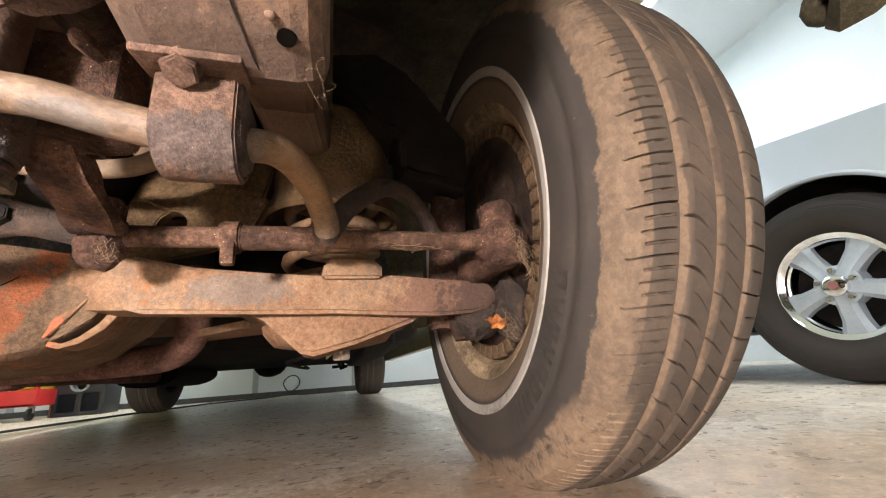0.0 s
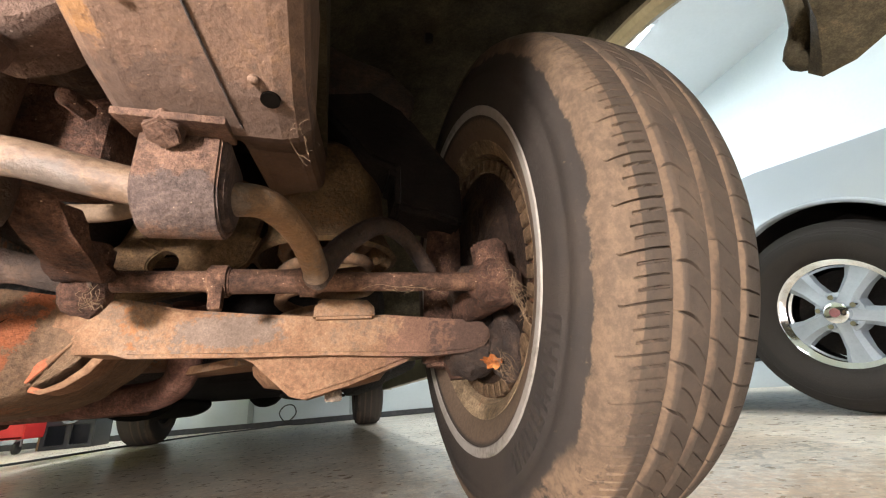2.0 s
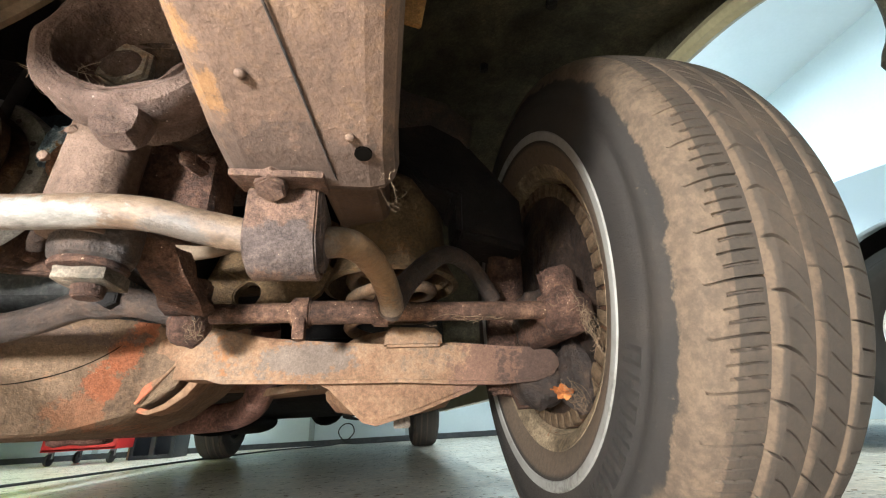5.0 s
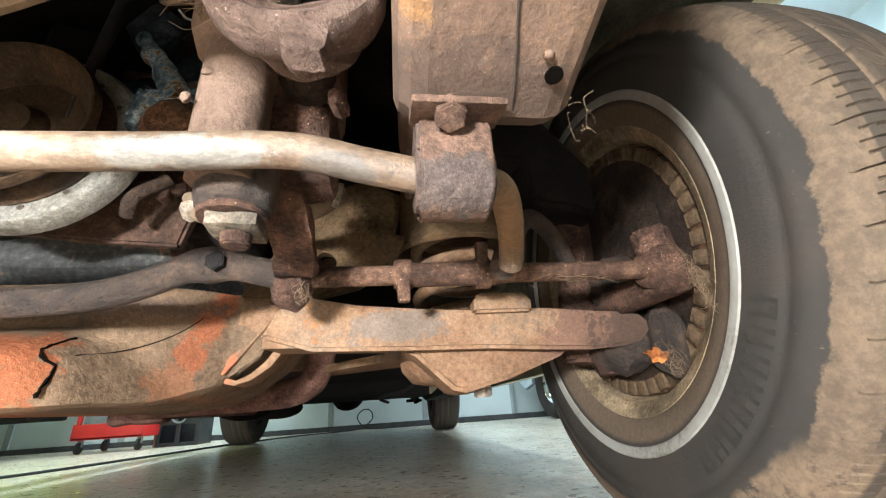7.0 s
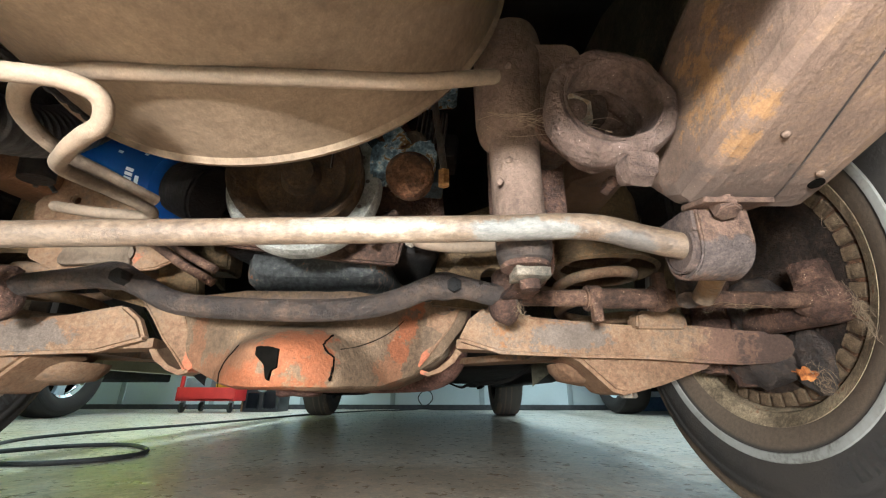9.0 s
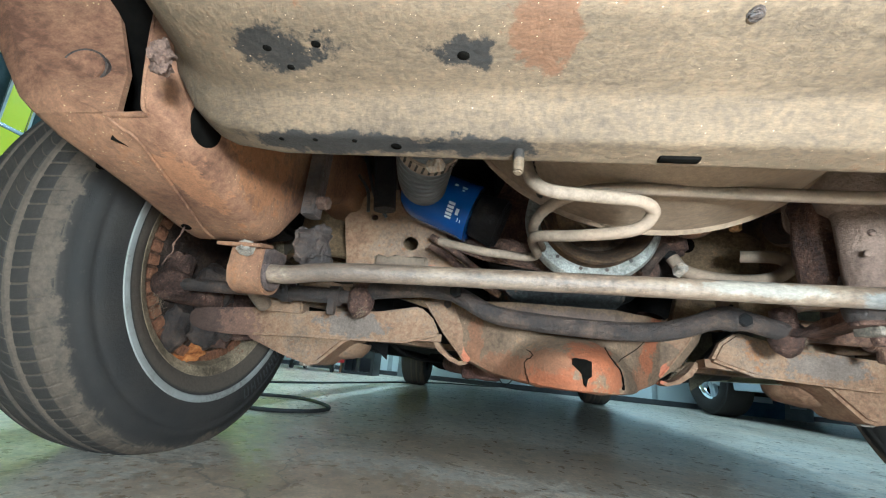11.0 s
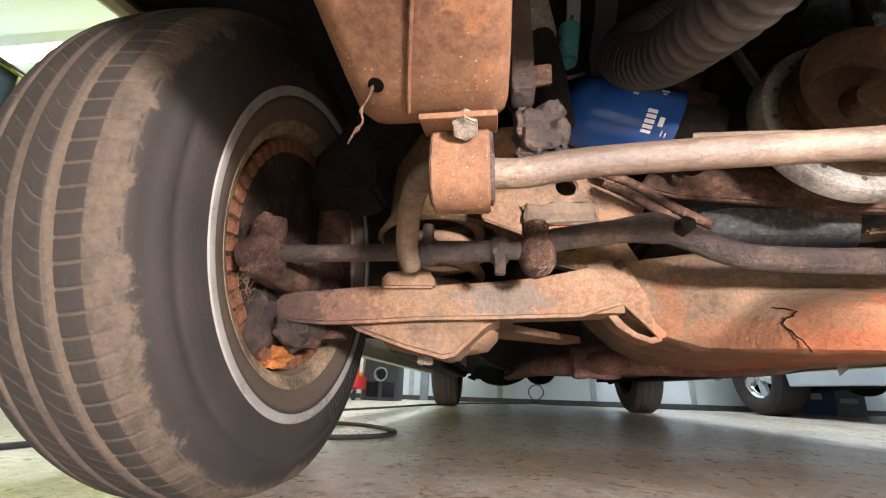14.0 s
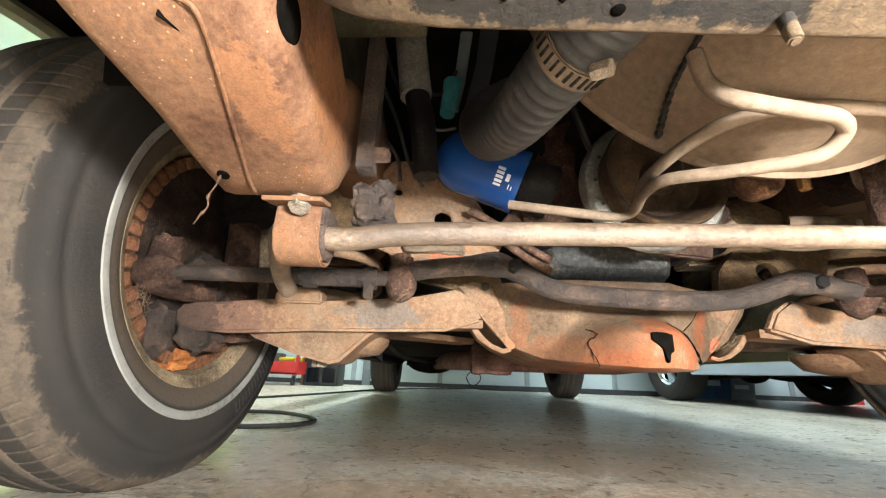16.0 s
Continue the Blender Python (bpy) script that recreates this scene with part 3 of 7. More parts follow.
def plate(outline, depth, axis="y", at=0.0, holes=(), bevel=0.0, bm=None):
    """A flat plate: an outline in the two other axes, with holes through it (each a list of points), depth thick from at."""
    part_bm = bmesh.new()

    def spot(p, d):
        return {"y": (p[0], d, p[1]), "x": (d, p[0], p[1]), "z": (p[0], p[1], d)}[axis]

    edges = []
    for loop in (outline, *holes):
        vs = [part_bm.verts.new(spot(p, at)) for p in loop]
        edges += [part_bm.edges.new((vs[i], vs[(i + 1) % len(vs)])) for i in range(len(vs))]
    bmesh.ops.triangle_fill(part_bm, use_beauty=True, use_dissolve=False, edges=edges)
    way = {"y": (0, depth, 0), "x": (depth, 0, 0), "z": (0, 0, depth)}[axis]
    made = bmesh.ops.extrude_face_region(part_bm, geom=list(part_bm.faces))
    bmesh.ops.translate(part_bm, verts=[g for g in made["geom"] if isinstance(g, bmesh.types.BMVert)], vec=way)
    bmesh.ops.recalc_face_normals(part_bm, faces=part_bm.faces)
    if bevel:
        rim = [e for e in part_bm.edges if len(e.link_faces) == 2 and e.calc_face_angle(0) > 0.9]
        bmesh.ops.bevel(part_bm, geom=rim, offset=bevel, segments=2, affect="EDGES", clamp_overlap=True)
    if bm is None:
        return part_bm
    me = bpy.data.meshes.new("tmp")
    part_bm.to_mesh(me)
    part_bm.free()
    bm.from_mesh(me)
    bpy.data.meshes.remove(me)
    return bm


def circle(cx, cz, r, n=20, rz=None):
    return [(cx + r * math.cos(2 * math.pi * k / n), cz + (rz or r) * math.sin(2 * math.pi * k / n)) for k in range(n)]


def loft(sections, caps=True, bm=None):
    """Skins closed sections with the same number of points."""
    bm = bm or bmesh.new()
    rings = [[bm.verts.new(p) for p in s] for s in sections]
    for a, b in zip(rings, rings[1:]):
        for k in range(len(a)):
            bm.faces.new((a[k], a[(k + 1) % len(a)], b[(k + 1) % len(a)], b[k]))
    if caps:
        bm.faces.new(rings[0][::-1])
        bm.faces.new(rings[-1])
    return bm


def lumpy(bm, amount, scale=20.0, cuts=0):
    """Uneven dirt: pushes the surface in and out."""
    if cuts:
        bmesh.ops.subdivide_edges(bm, edges=bm.edges, cuts=cuts, use_grid_fill=True)
    bm.normal_update()
    for v in bm.verts:
        v.co += v.normal * amount * noise.fractal(v.co * scale, 1.0, 2.0, 3)
    return bm


def round_section(x0, x1, z0, z1, y, r=0.015, dz=0.0):
    """A rounded rectangle in the plane of y."""
    out = []
    for cx, cz, a0 in ((x1 - r, z0 + r, -90), (x1 - r, z1 - r, 0), (x0 + r, z1 - r, 90), (x0 + r, z0 + r, 180)):
        for k in range(4):
            a = radians(a0 + 30 * k)
            out.append((cx + r * math.cos(a), y + dz * (cz - z0), cz + r * math.sin(a)))
    return out


def hexnut(a, b, r, bm=None):
    return rod(a, b, r, seg=6, bm=bm, bevel=r * 0.12)


# ---- the garage ----
X0, X1, Y0, Y1, ZC = -5.6, 4.5, -3.7, 4.2, 3.2
FZ = 0.010  # the floor's level
tagged(part("floor", box(((X0 + X1) / 2, (Y0 + Y1) / 2 - 1.0, FZ - 0.1), (X1 - X0 + 0.4, Y1 - Y0 + 2.4, 0.2)), M_FLOOR), "worn grey polished concrete garage floor with stains", "floor", kind="structure")
tagged(part("ceiling", box(((X0 + X1) / 2, (Y0 + Y1) / 2, ZC + 0.06), (X1 - X0 + 0.4, Y1 - Y0 + 0.4, 0.12)), M_CEIL), "white painted garage ceiling", "ceiling", kind="structure")
wall_back = tagged(part("wall_north", box(((X0 + X1) / 2, Y1 + 0.08, ZC / 2), (X1 - X0 + 0.4, 0.16, ZC)), M_WALL), "white panelled garage wall with grey joint strips", "wall", kind="structure")
for k in range(10):
    part("joint_strip", box((-4.39 + 1.02 * k, Y1 - 0.004, ZC / 2), (0.055, 0.018, ZC), 0.003), M_SEAM, wall_back)
tagged(part("baseboard", box(((X0 + X1) / 2, Y1 - 0.012, 0.03), (X1 - X0, 0.02, 0.06)), M_BASE), "dark strip along the foot of the wall", "baseboard", kind="structure")
tagged(part("wall_east", box((X1 + 0.08, (Y0 + Y1) / 2, ZC / 2), (0.16, Y1 - Y0, ZC)), M_WALL), "white garage side wall", "wall", kind="structure")
tagged(part("wall_west", box((X0 - 0.08, (Y0 + Y1) / 2, ZC / 2), (0.16, Y1 - Y0, ZC)), M_WALL), "white garage side wall", "wall", kind="structure")
# out of view; its open door is assumed, to let the front daylight in
tagged(part("wall_south", plate([(X0 - 0.2, -0.0), (X0 - 0.2, ZC), (X1 + 0.2, ZC), (X1 + 0.2, 0), (2.0, 0), (2.0, 2.2), (-2.2, 2.2), (-2.2, 0)], 0.16, "y", Y0 - 0.16), M_WALL), "white garage wall with a wide open door", "wall", kind="structure")


def strip_light(x, y, turn=0):
    t = thing("ceiling_light", "white fluorescent strip light with two tubes on the ceiling", "ceiling light", "strip lights on the ceiling", m=pose(x, y, ZC, 0, 0, turn))
    part("housing", plate([(-0.16, 0), (-0.1, -0.06), (0.1, -0.06), (0.16, 0)], 2.44, "y", -1.22), M_CEIL, t)
    for dx in (-0.06, 0.06):
        part("tube", rod((dx, -1.18, -0.078), (dx, 1.18, -0.078), 0.013, seg=12), M_TUBE, t)
    return t


for lx, ly, turn in ((-4.3, 1.9, 90), (1.9, 0.4, 0), (-0.6, 3.1, 0), (3.1, 2.6, 0), (-0.6, -2.2, 0)):
    strip_light(lx, ly, turn)

# ---- the rusty car ----
car = thing("car", "rusty old car with muddy whitewall tires on a garage floor", "car")


def both(name, bm_fn, mat, label="", parent=car, mat_left=None):
    """Builds a part for the side of positive x and its mirror image."""
    out = []
    for s in (1, -1):
        bm = bm_fn()
        if s < 0:
            bmesh.ops.scale(bm, vec=(-1, 1, 1), verts=bm.verts)
            bmesh.ops.reverse_faces(bm, faces=bm.faces)
        out.append(part(name, bm, mat if s > 0 or mat_left is None else mat_left, parent, label))
    return out


# wheels: axle at y = 0; the inner side of a wheel faces local -x
AX_X, AX_Y, AX_Z, TR = 0.7225, -0.045, 0.3295, 0.345
PITCHES, STEPS = 54, 38


def tread_cut(u, f, full=False):
    """Depth of the grooves and sipes at u across the tread (-1 is the inner edge) and f along one of the repeats. full: the sipes are packed with mud."""
    dig = 0.0
    for g, w in ((-0.355, 0.062), (0.10, 0.052), (0.52, 0.05)):
        dig = max(dig, 0.0085 * min(1, max(0, (w - abs(u - g)) / 0.018)))
    if full:
        near = lambda a, w=0.03: min(abs(f - a), abs(f - a - 1), abs(f - a + 1)) < w
        if (u < -0.42 and (near(0.0) or near(0.5)) and u > -0.93) or (-0.3 < u < 0.0 and (near(0.25) or near(0.75))) or (0.14 < u < 0.42 and (near(0.02) or near(0.52))) or (u > 0.57 and near(0.5)):
            dig = max(dig, 0.0011)
        return dig
    near = lambda a, w=0.0135: min(abs(f - a), abs(f - a - 1), abs(f - a + 1)) < w
    if u < -0.42:
        if near(0.0, 0.026) and -0.965 < u:
            dig = max(dig, 0.0052 if u > -0.86 else 0.003)
        elif near(0.25) or near(0.75):
            if -0.80 < u < -0.66 or -0.62 < u < -0.49:
                dig = max(dig, 0.0036)
        elif near(0.5) and (-0.83 < u < -0.72 or -0.69 < u < -0.47):
            dig = max(dig, 0.0036)
    elif u < 0.05:
        if near(0.25, 0.02) and u < -0.02:
            dig = max(dig, 0.0065 * min(1, max(0, (0.0 - u) / 0.16)))
        elif near(0.72) and -0.2 < u < 0.03:
            dig = max(dig, 0.0028)
    elif u < 0.47:
        if near(0.02, 0.02) and u < 0.40:
            dig = max(dig, 0.0055 * min(1, max(0, (0.42 - u) / 0.2)))
        elif near(0.5) and 0.2 < u < 0.45:
            dig = max(dig, 0.0028)
    elif near(0.5, 0.02) or (near(0.0) and 0.62 < u < 0.85):
        dig = max(dig, 0.0055)
    return dig


def tire_mesh(detail=True, r=TR, half=0.115, full=False):
    prof = [(-0.078, 0.196), (-0.088, 0.200), (-0.098, 0.212), (-0.107, 0.228), (-0.113, 0.25), (-0.115, 0.272), (-0.1135, 0.2870), (-0.1128, 0.2876), (-0.1118, 0.2945), (-0.1122, 0.2952), (-0.1075, 0.3085), (-0.1052, 0.3092), (-0.102, 0.319)]
    tread = []
    n = 60 if detail else 14
    for i in range(n + 1):
        u = -1 + 2 * i / n
        x = 0.0965 * u
        tread.append((x, 0.3455 - 0.75 * x * x - max(0, abs(u) - 0.58) ** 2 * 0.045, u))

    def curve(u):
        # the cuts bend across the ribs
        k = 0.6 * min(0.0, u + 0.42) ** 2 + 5.0 * max(0.0, min(u, 0.05) + 0.30) ** 2 + 1.6 * max(0.0, min(u, 0.47) - 0.05) + 0.4 * max(0.0, u - 0.47)
        return k * 2 * math.pi / PITCHES * max(0.0, min(1.0, (1 - abs(u)) / 0.05))

    cols = PITCHES * STEPS if detail else 72
    bm = bmesh.new()
    rings = []
    k = half / 0.115
    cuts = [[tread_cut(u, c / STEPS, full) for _, _, u in tread] for c in range(STEPS)] if detail else None
    for c in range(cols):
        a = 2 * math.pi * c / cols
        row = []
        pts = [(x, rr, 0.0) for x, rr in prof]
        for i, (x, rr, u) in enumerate(tread):
            pts.append((x, rr - cuts[c % STEPS][i], curve(u)) if detail else (x, rr, 0.0))
        pts += [(-x, rr, 0.0) for x, rr in reversed(prof)]
        for x, rr, lead in pts:
            ca, sa = math.cos(a + lead), math.sin(a + lead)
            rr2 = rr * r / TR
            if detail and sa < -0.90:
                floor_r = 0.3277 / -sa
                if rr2 > floor_r:
                    x *= 1 + (rr2 - floor_r) * 2.0
                    rr2 = floor_r
            row.append(bm.verts.new((x * k, rr2 * ca, rr2 * sa)))
        rings.append(row)
    for c in range(cols):
        p, q = rings[c], rings[(c + 1) % cols]
        for i in range(len(p) - 1):
            bm.faces.new((p[i], q[i], q[i + 1], p[i + 1]))
    return bm


def front_wheel(m, label, rubber, fins, full=False):
    rim = part("wheel", lathe([(-0.088, 0.198), (-0.094, 0.206), (-0.090, 0.211), (-0.082, 0.207), (-0.078, 0.194), (-0.04, 0.188), (-0.03, 0.178), (0.03, 0.176), (0.045, 0.186), (0.085, 0.195), (0.092, 0.208), (0.088, 0.198), (0.05, 0.182), (0.035, 0.17), (0.04, 0.12), (0.055, 0.06), (0.06, 0.0), (0.054, 0.0), (0.03, 0.12), (0.022, 0.165), (-0.03, 0.170), (-0.044, 0.183), (-0.080, 0.188)], 72, closed=True), M_RIM, car, label, m)
    part("tire", tire_mesh(full=full), rubber, rim, "muddy worn black radial tire", sharp=55)
    part("whitewall", lathe([(-0.1115, 0.2385), (-0.1138, 0.2395), (-0.1158, 0.2445), (-0.1162, 0.2500), (-0.1140, 0.2512), (-0.110, 0.245)], 96, closed=True), M_WHITEWALL, rim, "dull white sidewall stripe")
    for a0 in (14, 40, 214):
        for j in range(5 if a0 != 40 else 3):
            for da, w, r0, r1 in ((0.0, 0.9, 0.262, 0.284), (2.6, 0.9, 0.262, 0.284), (1.2, 1.4, 0.271 if j % 2 else 0.2795, 0.2755 if j % 2 else 0.284)):
                part("sidewall_mark", lathe([(-0.1130, r1), (-0.1140, r0), (-0.11535, r0), (-0.11525 + 0.06 * (r1 - 0.272), r1)], 4, closed=True, turn=radians(w), start=radians(a0 + 5.2 * j + da + 190)), M_MARK, rim, "raised black maker's mark as plain bars")
    drum = lathe([(-0.070, 0.118), (-0.074, 0.138), (-0.07, 0.160), (-0.02, 0.162), (0.02, 0.160), (0.022, 0.06)], 64)
    part("brake_drum", drum, M_HUB, rim, "rusty finned brake drum")
    for k in range(48):
        a = 2 * math.pi * k / 48
        part("drum_fin", box((-0.052, 0, 0), (0.046, 0.0175, 0.019), 0.002), fins, rim, m=Matrix.Rotation(a, 4, "X") @ Matrix.Translation((0, 0, 0.170)))
    for x in (-0.066, -0.05, -0.036):
        part("drum_rim", lathe([(x - 0.003, 0.16), (x - 0.0035, 0.178), (x, 0.180), (x + 0.0035, 0.178), (x + 0.003, 0.16)], 64, closed=True), M_DRUM, rim)
    part("drum_flange", lathe([(-0.030, 0.158), (-0.032, 0.165), (-0.030, 0.179), (-0.024, 0.180), (-0.022, 0.16)], 64, closed=True), M_DRUM, rim)
    part("backing_plate", lumpy(lathe([(-0.058, 0.15), (-0.07, 0.13), (-0.082, 0.1), (-0.085, 0.05), (-0.082, 0.0)], 48), 0.006, 30), M_HUB, rim, "greasy dark backing plate")
    return rim


NARROW = Matrix.Diagonal((0.76, 0.975, 0.975, 1))
front_wheel(pose(AX_X - 0.003, AX_Y, AX_Z) @ NARROW, "muddy steel wheel with a whitewall tire", M_TIRE, M_FIN)
front_wheel(pose(-AX_X + 0.008, AX_Y, AX_Z, 0, 0, 180) @ NARROW, "muddy steel wheel with a whitewall tire and a dry leaf in it", M_TIREL, M_FINR, True)
REAR_Y = 2.86
for s in (1, -1):
    rim = part("wheel", lathe([(-0.085, 0.19), (-0.09, 0.205), (-0.08, 0.195), (-0.03, 0.175), (0.03, 0.17), (0.04, 0.1), (0.045, 0.0), (0.03, 0.0), (0.02, 0.16), (-0.08, 0.18)], 48, closed=True), M_BLACK, car, "dark steel rear wheel", pose(s * 0.75, REAR_Y, 0.328 + FZ, 0, 0, 0 if s > 0 else 180))
    part("tire", tire_mesh(False, 0.328, 0.105), M_TIRER, rim, "dusty black rear tire")
    for k in (-2, -1, 0, 1, 2):
        part("tread_rib", lathe([(0.03 * k - 0.012, 0.322 - 0.0007 * k * k), (0.03 * k - 0.011, 0.3305 - 0.0009 * k * k), (0.03 * k + 0.011, 0.3305 - 0.0009 * k * k), (0.03 * k + 0.012, 0.322 - 0.0007 * k * k)], 72), M_TIRER, rim)


# knuckle, ball joints and steering arm beside each front wheel
def knuckle(s):
    k = part("steering_knuckle", lumpy(rod((s * 0.60, -0.03, 0.20), (s * 0.62, -0.04, 0.48), 0.03, 0.022, bevel=0.006), 0.005, 45, 2), M_CAKED, car, "steering knuckle caked with dirt and dry grass")
    for name, c, r in (("hub_lump", (0.635, -0.09, 0.285), (0.035, 0.045, 0.045)), ("joint_lump", (0.622, -0.085, 0.21), (0.032, 0.045, 0.03)), ("dirt_lump", (0.655, -0.13, 0.215), (0.018, 0.026, 0.045))):
        part(name, lumpy(ball((s * c[0], c[1], c[2]), r, seg=28), 0.009, 50), M_GREASE, k)
    part("steering_arm", lumpy(box((s * 0.617, -0.16, 0.262), (0.036, 0.13, 0.03), 0.01), 0.006, 45, 3), M_CAKED, k)


knuckle(1)
knuckle(-1)


# frame rails: low behind the front crossmember panel, kicked up towards the bumper
def rail(flare=1.0):
    rows = [(-0.66, 0.64, 0.74, 0.33, 0.60), (-0.605, 0.50, 0.64, 0.332, 0.57), (-0.590, 0.44, 0.57, 0.334, 0.53), (-0.581, 0.385, 0.52, 0.335, 0.485), (-0.572, 0.345, 0.49, 0.335, 0.458), (-0.566, 0.339, 0.487, 0.335, 0.454), (-0.55, 0.328, 0.48, 0.335, 0.445), (-0.49, 0.3125, 0.44, 0.335, 0.436), (-0.44, 0.2995, 0.42, 0.335, 0.432), (-0.415, 0.296, 0.41, 0.336, 0.430), (-0.40, 0.303, 0.42, 0.336, 0.430), (-0.38, 0.322, 0.44, 0.338, 0.428), (-0.34, 0.365, 0.46, 0.34, 0.425), (-0.2, 0.43, 0.53, 0.345, 0.42), (0.0, 0.45, 0.55, 0.36, 0.44), (0.3, 0.40, 0.50, 0.42, 0.50)]
    bm = loft([round_section(x0, 0.4285 + (x1 - 0.4285) * flare if y < -0.43 else x1, z0, z1, y, 0.016) for y, z0, z1, x0, x1 in rows])
    return lumpy(bm, 0.0012, 30)


rails = both("frame_rail", rail, M_RAILD, "", car, M_RAIL)
bm = rail(0.12)
bm.to_mesh(rails[0].data)
bm.free()
rails[0]["label"] = "dusty brown steel frame rail"
rails[1]["label"] = "rusty pinkish brown steel frame rail"
for s, ob in zip((1, -1), rails):
    seam = [(s * x, y, z) for x, y, z in ((0.35, -0.606, 0.50), (0.352, -0.584, 0.385), (0.357, -0.574, 0.345), (0.366, -0.55, 0.327), (0.381, -0.49, 0.3115), (0.392, -0.44, 0.2985), (0.396, -0.42, 0.296))]
    if s < 0:
        seam = [(-0.385, -0.5655, 0.3385), (-0.378, -0.5575, 0.333), (-0.369, -0.549, 0.327)] + seam[4:]
        part("web_edge", sweep([(-0.351, -0.566, 0.339), (-0.351, -0.572, 0.345), (-0.351, -0.581, 0.385), (-0.350, -0.590, 0.44), (-0.348, -0.605, 0.50), (-0.346, -0.66, 0.64)], 0.0014, 8), M_RAIL, ob)
    part("weld_seam", sweep(seam if s < 0 else [(x, y + 0.0003, z + 0.0005) for x, y, z in seam], 0.0014 if s < 0 else 0.0006, 8), M_RAIL if s < 0 else M_GREASE, ob)
    part("drain_hole", rod((s * 0.411, -0.440, 0.2988), (s * 0.411, -0.4385, 0.306), 0.0045, seg=16), M_SHADE, ob, "dark drain hole")
    part("slot", box((s * 0.386, -0.5475, 0.3285), (0.0012, 0.012, 0.0042), 0.0008, Matrix.Rotation(s * 0.5, 4, "Z")), M_SHADE, ob, "dark slot")
    if s < 0:
        continue
    part("rivet", ball((s * 0.405, -0.450, 0.301), (0.0026, 0.0026, 0.002)), M_RAILD if s > 0 else M_RAIL, ob)
    part("rivet", ball((s * 0.362, -0.478, 0.3085), (0.0026, 0.0026, 0.002)), M_RAILD if s > 0 else M_RAIL, ob)
rails[0].location, rails[1].location = (0.005, 0.014, -0.001), (-0.010, 0.010, -0.003)

# the front of the rusty rail stands open between its inner web and a set-back outer face
FACE = [(0.339, -0.566, 0.438, 0.385, 0.379, -0.562), (0.345, -0.572, 0.442, 0.405, 0.383, -0.560), (0.385, -0.581, 0.469, 0.458, 0.397, -0.552), (0.44, -0.590, 0.514, 0.49, 0.425, -0.550), (0.50, -0.605, 0.554, 0.53, 0.443, -0.585), (0.64, -0.66, 0.584, 0.56, 0.46, -0.645)]
bm = bmesh.new()
bm.from_mesh(rails[1].data)
gone = [f for f in bm.faces if max(v.co.y for v in f.verts) < -0.562 and max(v.co.x for v in f.verts) - min(v.co.x for v in f.verts) > 0.06 and len(f.verts) == 4 and f.calc_center_median().z < 0.40 - 4.5 * (f.calc_center_median().y + 0.575)]
bmesh.ops.delete(bm, geom=gone, context="FACES")
bm.to_mesh(rails[1].data)
bm.free()
part("outer_face", lumpy(loft([[(-xo - 0.004, y + 0.001, z), (-xc, y - 0.001, z), (-0.5 * (xc + xs), 0.5 * (y + ys) + 0.001, z), (-xs, ys, z), (-xs, ys + 0.004, z), (-0.5 * (xc + xs), 0.5 * (y + ys) + 0.005, z), (-xc, y + 0.004, z), (-xo - 0.004, y + 0.005, z)] for z, y, xo, xc, xs, ys in FACE]), 0.0008, 30), M_RAIL, rails[1], "set-back rusty outer face of the rail")
part("slot_lip", sweep([(-0.351, -0.5655, 0.3395), (-0.366, -0.5645, 0.339), (-0.385, -0.5650, 0.339)], 0.0022, 8), M_RAIL, rails[1])
# sheet behind the slot; its near-black colour is the shade inside the rail
part("rail_shade_sheet", loft([[(-0.345, y, z), (-0.46, y, z), (-0.46, y + 0.004, z), (-0.345, y + 0.004, z)] for y, z in ((-0.50, 0.33), (-0.52, 0.41), (-0.553, 0.445), (-0.572, 0.468), (-0.584, 0.50), (-0.597, 0.56), (-0.612, 0.62))]), M_SHADE, rails[1], "near-black sheet standing for the shade inside the rail")
c0, nrm = Vector((-0.419, -0.5635, 0.380)), Vector((0.30, -0.95, -0.02)).normalized()
part("plug_groove", rod(c0 + 0.0012 * nrm, c0 - 0.006 * nrm, 0.0150, seg=28), M_GREASE, rails[1], "dark groove round a plug")
part("frame_plug", rod(c0 + 0.0021 * nrm, c0 - 0.006 * nrm, 0.0132, seg=28, bevel=0.0006), M_RAIL, rails[1], "round pressed plug")
part("web_hole", ball((-0.3355, -0.533, 0.352), (0.0035, 0.017, 0.0165), seg=24), M_SHADE, rails[1], "dark oval hole in the inner web")

# sway bar with its brackets
bar_path = [(-0.432, -0.255, 0.250), (-0.43, -0.285, 0.262), (-0.418, -0.33, 0.28), (-0.40, -0.368, 0.282), (-0.37, -0.388, 0.272), (-0.335, -0.39, 0.272), (-0.29, -0.39, 0.279), (-0.2, -0.39, 0.2805), (0, -0.39, 0.2805), (0.2, -0.39, 0.2805), (0.28, -0.39, 0.281), (0.325, -0.39, 0.273), (0.37, -0.388, 0.272), (0.40, -0.368, 0.282), (0.418, -0.33, 0.28), (0.428, -0.295, 0.268), (0.430, -0.282, 0.262)]
part("sway_bar", sweep([(x * 1.01, y + 0.013, z - 0.002 + (0.0025 + 0.023 * x) * max(0.0, min(1.0, (0.37 - abs(x)) / 0.06))) for x, y, z in bar_path], 0.0099, 20, 8), M_BAR, car, "dusty tan steel sway bar")


part("bent_arm", sweep([(0.432, -0.25, 0.262), (0.455, -0.22, 0.305), (0.50, -0.16, 0.356), (0.54, -0.12, 0.356), (0.575, -0.09, 0.32)], 0.011, 14, 6), M_GREASE, car, "dark bent rod behind the sway bar end")


